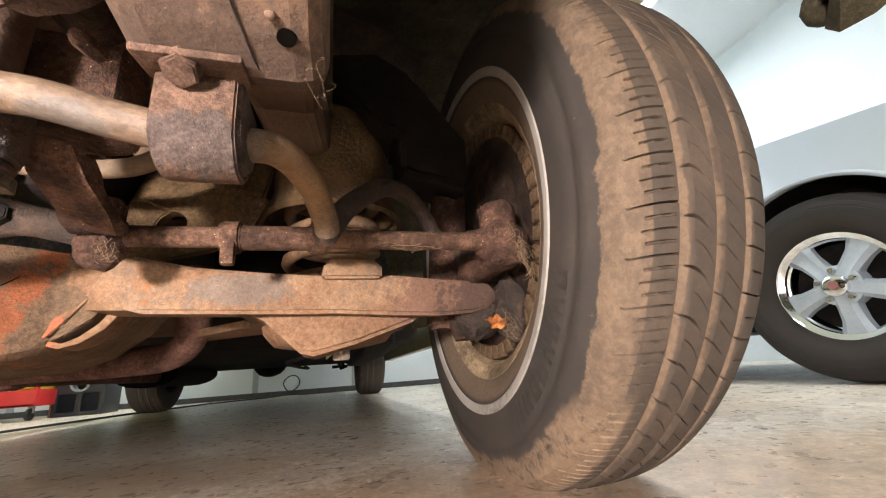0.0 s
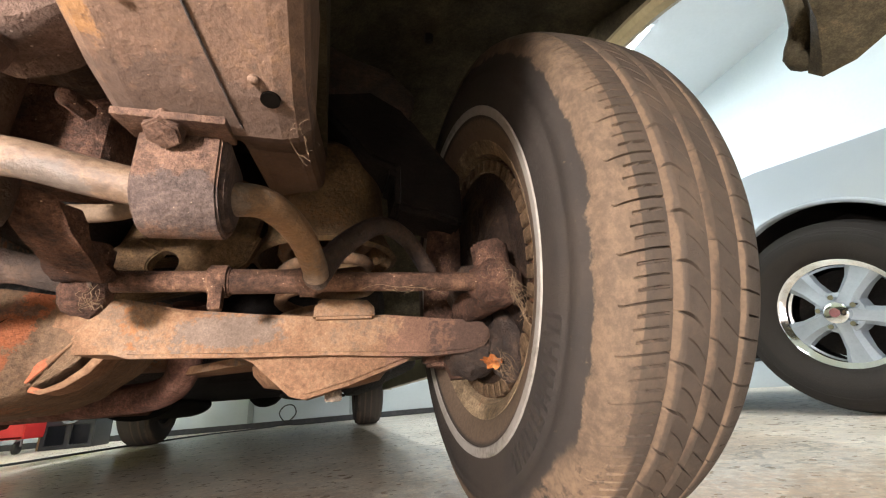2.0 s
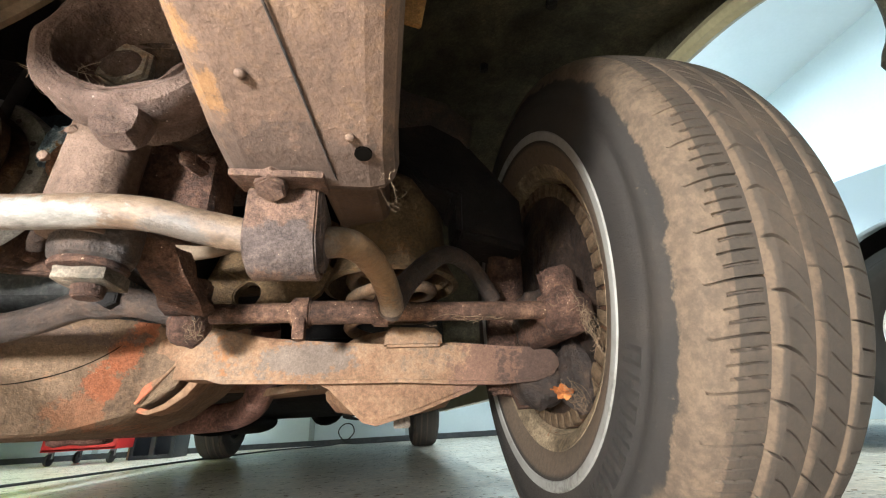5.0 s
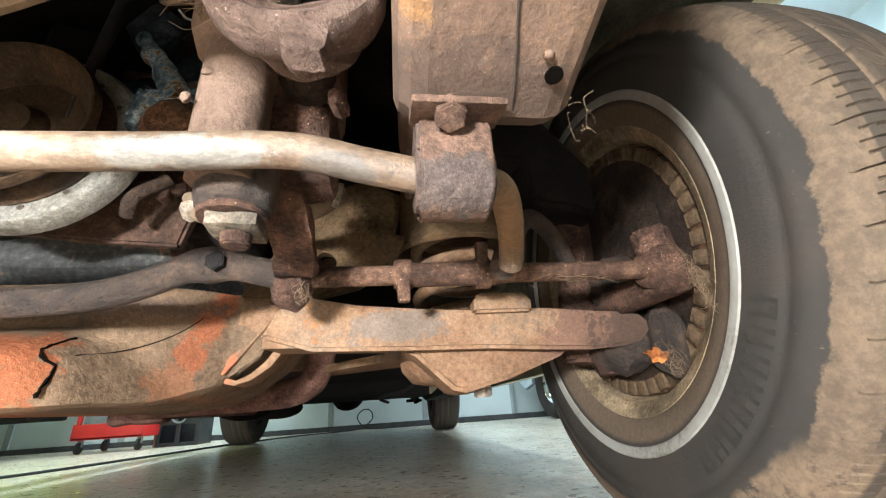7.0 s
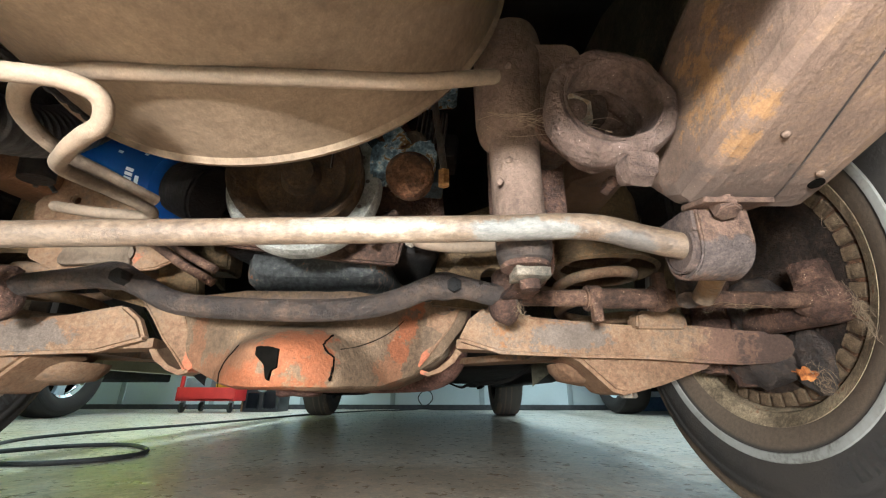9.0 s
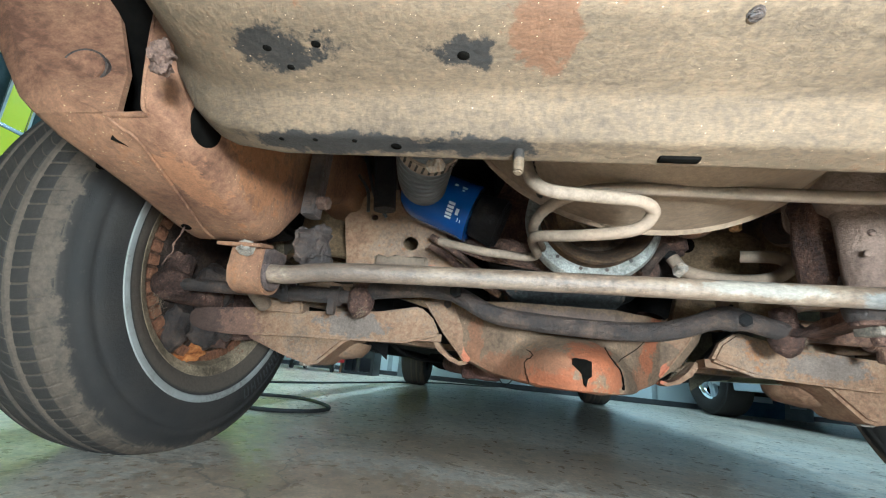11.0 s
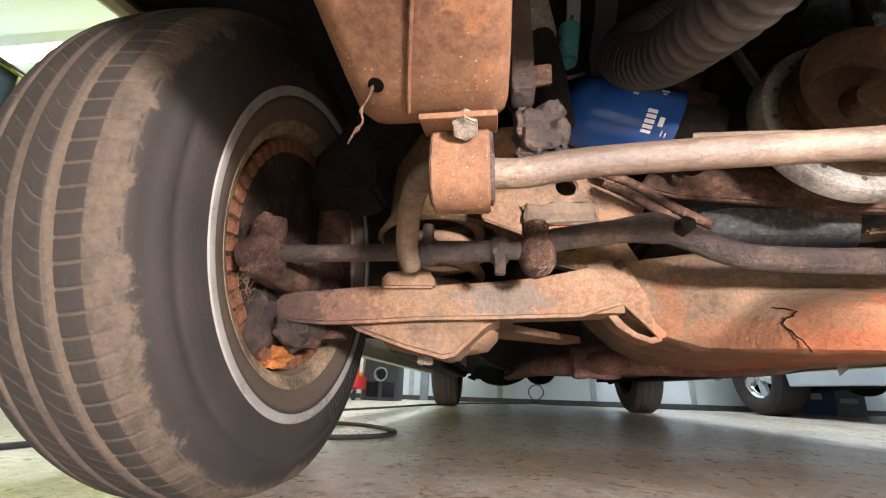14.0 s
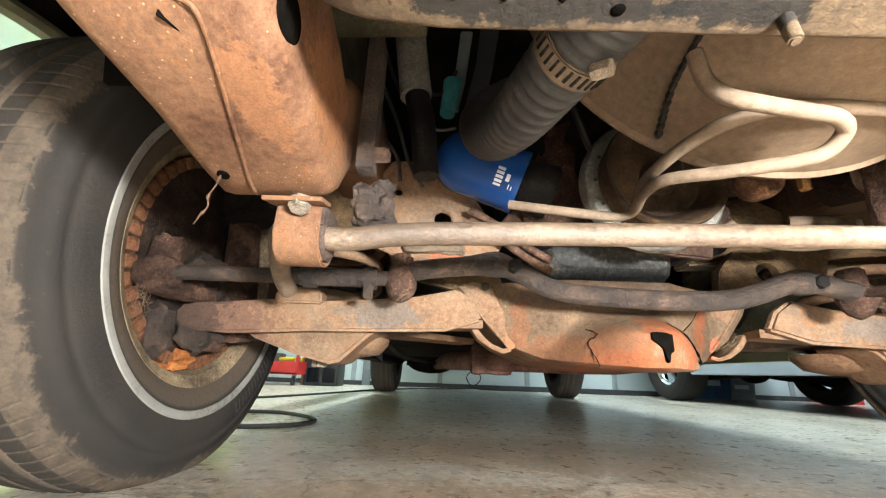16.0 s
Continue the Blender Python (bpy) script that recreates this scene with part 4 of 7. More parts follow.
def sway_bracket(s):
    x = s * 0.368
    w = 0.037
    top, r = 0.299, 0.0195
    yc, zc = -0.387, 0.272
    strap = [(yc - r - 0.004, top)] + [(yc + (r + 0.004) * math.cos(a), zc + (r + 0.004) * math.sin(a)) for a in (math.pi + math.pi * k / 14 for k in range(15))] + [(yc + r + 0.004, top), (yc + r, top)]
    strap += [(yc + r * math.cos(a), zc + r * math.sin(a)) for a in (2 * math.pi - math.pi * k / 14 for k in range(15))] + [(yc - r, top)]
    b = part("sway_bar_bracket", lumpy(plate(strap, w, "x", x - w / 2, bevel=0.0012), 0.0008, 60), M_BUSH if s > 0 else M_RAIL, car, "rusty steel strap round a rubber bushing")
    part("flange", box((x, yc - 0.028, top - 0.0045), (0.047, 0.026, 0.004), 0.0012, Matrix.Rotation(radians(12), 4, "X")), M_BUSH if s > 0 else M_RAIL, b)
    part("bushing", lathe([(x - 0.0200, 0.0), (x - 0.0210, 0.016), (x - 0.0195, 0.0178), (x - 0.0205, 0.0188), (x + 0.0205, 0.0188), (x + 0.0195, 0.0178), (x + 0.0215, 0.016), (x + 0.0200, 0.0)], 28, "x", (0, yc, zc)), M_RUBBER, b, "dark rubber bushing")
    part("rubber_block", box((x, yc, 0.288), (0.042, 0.040, 0.020), 0.004), M_RUBBER, b)
    bolt = part("bolt", hexnut((x - s * 0.004, yc - 0.030, 0.2965), (x - s * 0.004, yc - 0.034, 0.285), 0.0085), M_NUT if s < 0 else M_BUSH, b, "rusty hex bolt")
    return b


sway_bracket(1).location = (0.004, 0.012, 0)
sway_bracket(-1).location = (-0.008, 0.016, -0.004)


# lower control arms
def lower_arm():
    front = [(0.190, 0.235), (0.205, 0.262), (0.230, 0.281), (0.30, 0.267), (0.37, 0.258), (0.44, 0.257), (0.51, 0.254), (0.575, 0.2515), (0.61, 0.2495), (0.628, 0.244), (0.636, 0.235), (0.636, 0.225), (0.627, 0.216), (0.605, 0.2105), (0.56, 0.2075), (0.51, 0.207), (0.445, 0.215), (0.36, 0.213), (0.25, 0.221)]
    front = [(x + 0.012 * max(0, (0.3 - x) / 0.11), z) for x, z in front]
    bm = plate(front, 0.016, "y", -0.134, bevel=0.004)
    # upper skin, rear leg and web behind the front flange
    plate([(0.20, -0.118), (0.24, -0.118), (0.62, -0.118), (0.635, -0.06), (0.60, -0.01), (0.50, 0.07), (0.36, 0.16), (0.22, 0.24), (0.19, 0.2), (0.33, 0.06), (0.33, -0.03), (0.21, -0.07)], 0.012, "z", 0.226, bm=bm)
    for v in bm.verts:
        v.co.y += 0.06 * max(0, 0.3 - v.co.x) * 2
        v.co.z += 0.002 * math.sin(v.co.x * 40)
    return bm


arms = both("lower_control_arm", lower_arm, M_ARM, "rusty tan stamped steel lower control arm")
for s, ob in zip((1, -1), arms):
    tri = [(0.345, 0.222), (0.365, 0.212), (0.405, 0.174), (0.42, 0.170), (0.47, 0.182), (0.535, 0.204), (0.55, 0.215), (0.46, 0.222)]
    part("shock_plate", plate([(s * a, b) for a, b in tri], 0.09, "y", -0.105, bevel=0.005), M_ARM, ob, "bent triangular lower plate")
    part("spring_cup", lathe([(0.185, 0.0), (0.183, 0.04), (0.19, 0.075), (0.205, 0.088), (0.215, 0.090)], 36, "z", (s * 0.44, 0.0, 0)), M_ARM, ob)
    part("upper_tab", plate([(s * a, b) for a, b in ((0.428, 0.25), (0.43, 0.268), (0.438, 0.273), (0.486, 0.271), (0.494, 0.263), (0.494, 0.25))], 0.03, "y", -0.145, bevel=0.003), M_ARM, ob)
    part("bolt", hexnut((s * 0.452, -0.04, 0.180), (s * 0.452, -0.04, 0.166), 0.012), M_NUT, ob, "bolt under the shock plate")
    part("ball_joint", lumpy(lathe([(0.18, 0.0), (0.182, 0.018), (0.2, 0.024), (0.235, 0.024), (0.25, 0.014), (0.27, 0.01)], 20, "z", (s * 0.618, -0.07, 0)), 0.003, 60), M_CAKED, ob)


# coil springs in their pockets
def spring():
    pts = [(0.44 + 0.062 * math.cos(a), 0.0 + 0.062 * math.sin(a), 0.215 + 0.036 * a / (2 * math.pi)) for a in (2 * math.pi * k / 18 for k in range(18 * 6))]
    return sweep(pts, 0.0088, 10, 1)


both("coil_spring", spring, M_ARM, "brown coil spring")


def pocket():
    bm = lathe([(0.362, 0.096), (0.365, 0.104), (0.378, 0.098), (0.40, 0.086), (0.52, 0.082), (0.54, 0.06), (0.535, 0.0), (0.525, 0.06), (0.51, 0.076), (0.40, 0.08), (0.375, 0.09)], 48, "z", (0.44, 0.0, 0), closed=False)
    return lumpy(bm, 0.002, 25)


both("spring_pocket", pocket, M_POCKET, "rusty pressed spring pocket")

# suspension crossmember under the engine: its middle bulges forward below the centre link
CROSS_LOW = [(-0.235, 0.292), (-0.205, 0.245), (-0.165, 0.205), (-0.12, 0.186), (-0.05, 0.176), (0.03, 0.174), (0.10, 0.178), (0.145, 0.194), (0.185, 0.225), (0.215, 0.262), (0.225, 0.292)]


def bulge(x, z):
    """A jacking dent seen from behind: a low prow that widens towards the bottom."""
    low = min(1.0, max(0.0, (0.240 - z) / 0.05))
    wide = 0.070 + 0.045 * low
    fade = min(1.0, max(0.0, (0.258 - z) / 0.042))
    fade = fade * fade * (3 - 2 * fade)
    return 0.090 * fade * max(0.0, 1 - (abs(x + 0.002) / wide) ** 2) ** 1.4


def cross_y(x, z):
    """The front face: flat in the middle, with the dent, and set back towards both ends."""
    back = 0.72 * max(0.0, x - 0.066) + 0.42 * max(0.0, -0.075 - x)
    return -0.130 - bulge(x, z) + min(0.062, back)


def cross_profile(x):
    zb = float(np.interp(x, [p[0] for p in CROSS_LOW], [p[1] for p in CROSS_LOW]))
    top = min(0.302, zb + 0.13)
    rows = [(cross_y(x, top) + 0.02, top)]
    for k in range(17):
        z = top - 0.003 - (top - zb - 0.006) * k / 16
        rows.append((cross_y(x, z) + 0.010 * max(0.0, (0.03 - (z - zb)) / 0.03) ** 2, z))
    rows += [(cross_y(x, zb) + 0.018, zb + 0.001), (cross_y(x, zb) + 0.032, zb), (0.10, zb), (0.10, top)]
    return [(x, y, z) for y, z in rows]


cm = part("suspension_crossmember", lumpy(loft([cross_profile(-0.232 + 0.454 * k / 110) for k in range(111)]), 0.0016, 18), M_CROSS, car, "brown engine crossmember with flaking orange primer")


def on_cross(x, z, out=0.0005):
    return (x, cross_y(x, z) - out, z)


# the notch, a ragged hole with a torn tail, is a near-black piece on the face
gap = [(-0.014, 0.2090, 0.2170), (-0.009, 0.2045, 0.2178), (-0.003, 0.1990, 0.2172), (0.0005, 0.1850, 0.2172), (0.0025, 0.1835, 0.2168), (0.0045, 0.1930, 0.2160), (0.0095, 0.1965, 0.2150)]
rows = []
for k in range(61):
    x = -0.014 + 0.0235 * k / 60
    z0, z1 = (float(np.interp(x, [g[0] for g in gap], [g[n] for g in gap])) + 0.0009 * noise.noise((x * 400, n, 0)) for n in (1, 2))
    ring = [(x, min(cross_y(x, z1 + (z0 - z1) * m / 6), cross_y(x, z0)) - 0.0030, z1 + (z0 - z1) * m / 6) for m in range(7)]
    rows.append(ring + [(x, cross_y(x, z0) + 0.01, z0), (x, cross_y(x, z1) + 0.01, z1)])
part("notch", loft(rows), M_SHADE, cm, "ragged dark notch")
for pts, r in ((((-0.066, 0.226), (-0.060, 0.218), (-0.070, 0.208), (-0.069, 0.196), (-0.064, 0.178)), 0.0009), (((0.045, 0.239), (0.0445, 0.226), (0.048, 0.217), (0.057, 0.209), (0.0575, 0.196), (0.0565, 0.184)), 0.0017)):
    line = smooth_path([(x, 0, z) for x, z in pts], 5)
    part("crack", sweep([on_cross(p.x + 0.0016 * noise.noise((i * 0.9, r * 900, 2)), p.z + 0.001 * noise.noise((i * 0.8, 5, r * 700)), 0.0003) for i, p in enumerate(line)], lambda u, r=r: r * (0.5 + 0.8 * abs(noise.noise((u * 14, r * 900, 0)))), 5, 1), M_SHADE, cm)
part("fold_line", sweep([on_cross(x, z, 0.0002) for x, z in ((0.060, 0.2205), (0.072, 0.2265), (0.090, 0.2360), (0.108, 0.2480), (0.124, 0.2640), (0.140, 0.2860), (0.144, 0.298))], 0.0006, 6, 8), M_SHADE, cm, "dark edge of a lapped sheet")
for s in (1, -1):
    flap = [(0.160, 0.297), (0.176, 0.308), (0.193, 0.314), (0.214, 0.312), (0.208, 0.292), (0.197, 0.268), (0.180, 0.245), (0.162, 0.222), (0.149, 0.207), (0.142, 0.209), (0.143, 0.222), (0.151, 0.241), (0.158, 0.268)]
    lip = [(0.214, 0.233), (0.200, 0.214), (0.180, 0.200), (0.162, 0.1945), (0.150, 0.198), (0.152, 0.2035), (0.163, 0.2005), (0.178, 0.2065), (0.193, 0.219), (0.206, 0.237)]
    dx, back = 0.0, -0.068
    if s < 0:
        flap = [(0.236, 0.292), (0.216, 0.268), (0.198, 0.243), (0.176, 0.219), (0.160, 0.200), (0.152, 0.202), (0.147, 0.214), (0.160, 0.240), (0.175, 0.268), (0.185, 0.291), (0.210, 0.301)]
        dx, back = 0.0, -0.092
    br = part("pivot_bracket", lumpy(plate([(s * (x + dx), z) for x, z in flap], 0.006, "y", back, bevel=0.0012), 0.0015, 22, 1), M_ARM, cm, "tan folded pivot bracket")
    part("pivot_flap", lumpy(plate([(s * (x + dx + (0.006 if s < 0 else 0)), z) for x, z in lip], 0.034, "y", back + 0.002, bevel=0.001), 0.0015, 25, 1), M_ARM, cm, "bent lower lip of the bracket")
    part("bracket_rib", sweep([(s * x, back - 0.0006, z) for x, z in (flap[3:9] if s > 0 else flap[:5])], 0.0016, 8, 3), M_ARM, cm)
    part("pivot_bolt", hexnut((s * (0.196 + dx), back, 0.292), (s * (0.196 + dx), back - 0.007, 0.292), 0.007), M_GREASE, cm)


# upper bracket sheets between crossmember and spring pocket
def tower():
    bm = plate([(0.165, 0.292), (0.18, 0.335), (0.215, 0.372), (0.30, 0.385), (0.36, 0.372), (0.345, 0.335), (0.30, 0.302), (0.235, 0.285)], 0.02, "y", -0.085, holes=[circle(0.255, 0.333, 0.017, 18)], bevel=0.002)
    plate([(0.17, 0.36), (0.34, 0.37), (0.36, 0.47), (0.30, 0.50), (0.19, 0.47)], 0.05, "y", -0.03, bevel=0.004, bm=bm)
    for v in bm.verts:
        v.co.y += 0.5 * (v.co.z - 0.3) * (0.5 if v.co.x < 0.25 else 0.2)
    return lumpy(bm, 0.0015, 30)


both("frame_bracket", tower, M_POCKET, "tan sheet steel bracket with a round hole")

# steering: centre link, tie rods, gear, idler
part("centre_link", sweep([(0.262, -0.212, 0.272), (0.235, -0.212, 0.276), (0.20, -0.212, 0.284), (0.168, -0.212, 0.284), (0.133, -0.21, 0.271), (0.095, -0.21, 0.261), (0.03, -0.208, 0.2575), (-0.065, -0.207, 0.2605), (-0.12, -0.206, 0.267), (-0.162, -0.205, 0.286), (-0.192, -0.205, 0.297), (-0.24, -0.204, 0.293), (-0.288, -0.203, 0.287), (-0.322, -0.203, 0.279)], lambda u: 0.0125 + 0.004 * math.exp(-((u - 0.2) / 0.035) ** 2) + 0.004 * math.exp(-((u - 0.77) / 0.035) ** 2), 16, 6), M_GREASE, car, "dark greasy steering centre link")
for x, z in ((0.192, 0.283), (-0.172, 0.291)):
    part("link_stud", hexnut((x, -0.212, z), (x, -0.231, z), 0.0085), M_BLACK, car)


def tie_rod(s):
    steel = M_ROD if s > 0 else M_GREASE
    inner, outer = (s * (0.25 if s > 0 else 0.312), -0.205, 0.274), (s * 0.608, -0.213, 0.272)
    b = part("tie_rod", sweep([inner, (s * 0.36, -0.207, 0.2735), (s * 0.5, -0.21, 0.2725), outer], 0.0095, 16, 4), steel, car, "rusty tie rod bound with dry grass")
    part("sleeve", rod((s * 0.352, -0.207, 0.2735), (s * 0.438, -0.209, 0.273), 0.0115, seg=18, bevel=0.001), steel, b)
    for x in (0.350, 0.425):
        part("clamp", rod((s * (x - 0.009), -0.207, 0.2735), (s * (x + 0.009), -0.207, 0.2735), 0.0148, seg=18, bevel=0.002), steel, b)
        part("clamp_lug", box((s * x, -0.215, 0.257 if x < 0.4 else 0.29), (0.012, 0.012, 0.024), 0.004), steel, b)
    part("outer_end", lumpy(ball((s * 0.615, -0.21, 0.272), (0.03, 0.024, 0.024), rod((s * 0.618, -0.205, 0.25), (s * 0.618, -0.2, 0.32), 0.018, 0.02, bevel=0.004)), 0.005, 60), M_CAKED, b, "outer joint caked with grease")
    part("inner_end", lumpy(ball((inner[0], -0.205, 0.27), (0.02, 0.02, 0.026), rod((inner[0], -0.207, 0.262), (inner[0], -0.205, 0.305), 0.014, bevel=0.003)), 0.003, 60), M_CAKED, b)
    return b


tie_rod(1)
tie_rod(-1)

# steering gear ahead of the crossmember
GX, GY = 0.241, -0.3465
gear = part("steering_gear", lumpy(lathe([(0.285, 0.0), (0.285, 0.020), (0.300, 0.0213), (0.375, 0.0216), (0.3800, 0.0225), (0.3835, 0.0265), (0.388, 0.0300), (0.400, 0.0320), (0.46, 0.035), (0.50, 0.03), (0.505, 0.0)], 48, "z", (GX, GY, 0)), 0.0022, 45), M_GEAR, car, "steering gear housing caked with brown dirt")
part("housing_shelf", lumpy(loft([round_section(0.236, 0.300, 0.383, 0.47, -0.372, 0.012), round_section(0.230, 0.305, 0.381, 0.48, -0.33, 0.014), round_section(0.230, 0.300, 0.385, 0.48, -0.26, 0.014)]), 0.003, 40), M_GEAR, gear)
for x, y, z in ((0.233, -0.381, 0.437), (0.222, -0.368, 0.330), (0.232, -0.367, 0.352)):
    part("dirt_crumb", lumpy(ball((x, y, z), (0.0035, 0.003, 0.003), seg=10), 0.002, 150), M_GEAR, gear)
BX, BY = 0.2455, -0.336
part("sector_boot", lathe([(0.318, 0.0), (0.318, 0.0205), (0.310, 0.0225), (0.292, 0.0235), (0.280, 0.0230), (0.2735, 0.0215), (0.2715, 0.0190), (0.2705, 0.0195), (0.2700, 0.0185), (0.2690, 0.0)], 40, "z", (BX, BY, 0)), M_GREASE, gear, "dark rubber boot with a rolled edge")
part("nut_collar", lathe([(0.2715, 0.0), (0.2715, 0.0195), (0.2695, 0.0205), (0.2670, 0.0195), (0.2665, 0.0)], 36, "z", (BX, BY, 0)), M_CAKED, gear)
part("sector_nut", lumpy(box((BX + 0.003, BY, 0.2622), (0.0285, 0.0285, 0.0085), 0.0016, Matrix.Rotation(0.06, 4, "Z")), 0.0015, 70, 2), M_BUSHL, gear, "large pale dusty square nut")
part("nut_stub", rod((BX + 0.003, BY, 0.2582), (BX + 0.003, BY, 0.2500), 0.009, 0.008, seg=16, bevel=0.001), M_CAKED, gear)
part("pitman_arm", lumpy(loft([[(BX + 0.006, -0.322, 0.300), (BX + 0.034, -0.316, 0.298), (BX + 0.034, -0.292, 0.298), (BX + 0.006, -0.298, 0.302)], [(BX + 0.008, -0.305, 0.282), (BX + 0.036, -0.298, 0.280), (BX + 0.036, -0.272, 0.284), (BX + 0.008, -0.276, 0.286)], [(BX + 0.004, -0.265, 0.272), (BX + 0.034, -0.260, 0.270), (BX + 0.034, -0.235, 0.276), (BX + 0.004, -0.238, 0.278)], [(BX - 0.004, -0.232, 0.266), (BX + 0.026, -0.230, 0.266), (BX + 0.026, -0.205, 0.274), (BX - 0.004, -0.206, 0.274)]]), 0.003, 45, 3), M_CAKED, gear, "dirt-caked pitman arm")
RX, RZ = 0.293, 0.361
part("gear_cover", lumpy(lathe([(-0.402, 0.028), (-0.402, 0.036), (-0.405, 0.0425), (-0.412, 0.0455), (-0.424, 0.0455), (-0.429, 0.043), (-0.431, 0.0385), (-0.429, 0.034), (-0.424, 0.0325), (-0.385, 0.0315), (-0.380, 0.0)], 56, "y", (RX, 0, RZ)), 0.0022, 55), M_GEARC, gear, "round gear end cover caked with dirt")
part("cover_rib", lumpy(lathe([(-0.4265, 0.0315), (-0.431, 0.0325), (-0.4315, 0.0345), (-0.427, 0.036)], 56, "y", (RX, 0, RZ), closed=True), 0.0012, 70), M_GEARC, gear)
part("nut_washer", rod((RX - 0.018, -0.378, RZ + 0.012), (RX - 0.018, -0.386, RZ + 0.012), 0.024, bevel=0.001), M_CAKED, gear)
part("adjuster_nut", hexnut((RX - 0.018, -0.382, RZ + 0.012), (RX - 0.019, -0.404, RZ + 0.011), 0.0175), M_NUT, gear, "big pale hex nut")
part("nut_core", lumpy(ball((RX - 0.019, -0.404, RZ + 0.011), (0.0105, 0.004, 0.0105), seg=20), 0.002, 90), M_GEARC, gear)
# takes the dark hub colour because this spot lies in shadow
part("gear_body", lumpy(rod((RX - 0.01, -0.40, RZ + 0.02), (0.268, -0.19, 0.42), 0.022, bevel=0.004), 0.003, 30), M_HUB, gear)
part("gear_bracket", lumpy(box((0.262, -0.29, 0.37), (0.07, 0.05, 0.11), 0.01), 0.003, 40, 3), M_CAKED, gear)
part("mount_ear", lumpy(loft([round_section(0.292, 0.312, 0.2985, 0.316, -0.433, 0.006), round_section(0.291, 0.313, 0.297, 0.318, -0.424, 0.007), round_section(0.294, 0.310, 0.302, 0.324, -0.414, 0.006)]), 0.003, 80), M_GEARC, gear, "crusted lump under the cover")
part("mount_bolt", hexnut((0.310, -0.362, 0.328), (0.308, -0.378, 0.3255), 0.0055), M_CAKED, gear)
part("bolt_tip", ball((0.308, -0.378, 0.3255), (0.0045, 0.004, 0.005)), M_CAKED, gear)

idler = part("idler_bracket", box((-0.319, -0.352, 0.43), (0.017, 0.022, 0.15), 0.003), M_GREASE, car, "dark idler arm bracket bolted to the rail")
part("idler_block", lumpy(box((-0.309, -0.352, 0.322), (0.032, 0.028, 0.036), 0.006), 0.007, 90, 5), M_GREASE, idler, "greasy lump")
part("idler_barrel", lathe([(0.312, 0.0), (0.312, 0.013), (0.31, 0.016), (0.298, 0.0155), (0.295, 0.012), (0.294, 0.0)], 28, "z", (-0.303, -0.345, 0)), M_GREASE, idler)

part("idler_bolt", hexnut((-0.311, -0.355, 0.372), (-0.298, -0.357, 0.371), 0.008), M_BUSH, idler)

idler.location = (-0.014, -0.008, -0.016)

# front panel under the radiator
def core_panel():
    # folds, from the lower lip up the front; each takes a small radius
    folds = [((-0.540, 0.326), 0.001), ((-0.5475, 0.3135), 0.0015), ((-0.5665, 0.3165), 0.002), ((-0.5790, 0.3362), 0.0035), ((-0.6215, 0.3500), 0.004), ((-0.668, 0.388), 0.01), ((-0.712, 0.44), 0.012), ((-0.732, 0.50), 0.001)]
    prof = []
    for i, (p, r) in enumerate(folds):
        if i in (0, len(folds) - 1):
            prof.append(p)
            continue
        p, a0, b0 = Vector(p), Vector(folds[i - 1][0]), Vector(folds[i + 1][0])
        u, w = (a0 - p).normalized(), (b0 - p).normalized()
        prof += [tuple(p + u * r * 2.2), tuple(p + u * r), tuple(p + 0.35 * r * (u + w)), tuple(p + w * r), tuple(p + w * r * 2.2)]
    prof += [(-0.726, 0.502), (-0.702, 0.442), (-0.658, 0.393), (-0.612, 0.357), (-0.575, 0.343), (-0.563, 0.322), (-0.549, 0.319), (-0.544, 0.327)]
    rows = [(-0.364, 0.085, 0.012), (-0.345, 0.05, 0.008), (-0.322, 0.022, 0.004), (-0.308, 0.012, 0.002), (-0.295, 0.006, 0.001), (-0.26, 0.0, 0)] + [(-0.22 + 0.04 * k, 0, 0) for k in range(12)] + [(0.25, 0, 0), (0.28, 0.006, 0.002), (0.31, 0.022, 0.008), (0.335, 0.05, 0.02), (0.355, 0.085, 0.03)]
    bm = loft([[(x, y + dy, z + dz) for y, z in prof] for x, dz, dy in rows])
    return lumpy(bm, 0.0009, 14)


panel = part("core_support_panel", core_panel(), M_PANEL, car, "weathered tan steel panel under the radiator with black patches")
for x, y, z, r in ((-0.214, -0.632, 0.3478, 0.0055), (-0.186, -0.634, 0.3488, 0.0055), (-0.205, -0.622, 0.3465, 0.0045), (-0.109, -0.628, 0.3485, 0.0065), (-0.150, -0.586, 0.324, 0.0065), (-0.222, -0.590, 0.3245, 0.003), (-0.20, -0.590, 0.3245, 0.003), (-0.175, -0.590, 0.3245, 0.003), (0.165, -0.588, 0.3235, 0.003), (0.195, -0.590, 0.3235, 0.003)):
    x, y = x - 0.033, y + 0.028
    z = float(np.interp(y, (-0.668, -0.6215, -0.5790, -0.5665, -0.5475), (0.388, 0.3500, 0.3362, 0.3165, 0.3135)))
    part("bolt_hole", ball((x, y, z), (0.5 * r, 0.5 * r, 0.0007), seg=14), M_SHADE, panel)
part("slot", box((-0.022, -0.554, 0.3155), (0.022, 0.006, 0.005), 0.0015), M_SHADE, panel)
part("peg", rod((-0.110, -0.556, 0.316), (-0.110, -0.558, 0.300), 0.0034, 0.003, seg=12, bevel=0.001), M_PANEL, panel)
part("hanging_bolt", rod((-0.014, -0.616, 0.362), (-0.016, -0.617, 0.347), 0.0045, 0.0035, seg=12, bevel=0.001), M_GREASE, panel, "dark bolt hanging from the panel")
part("crusted_lump", lumpy(ball((-0.308, -0.604, 0.338), (0.006, 0.006, 0.009), seg=32), 0.005, 190), M_BUSH, panel, "pale crusted lump on the panel's edge")
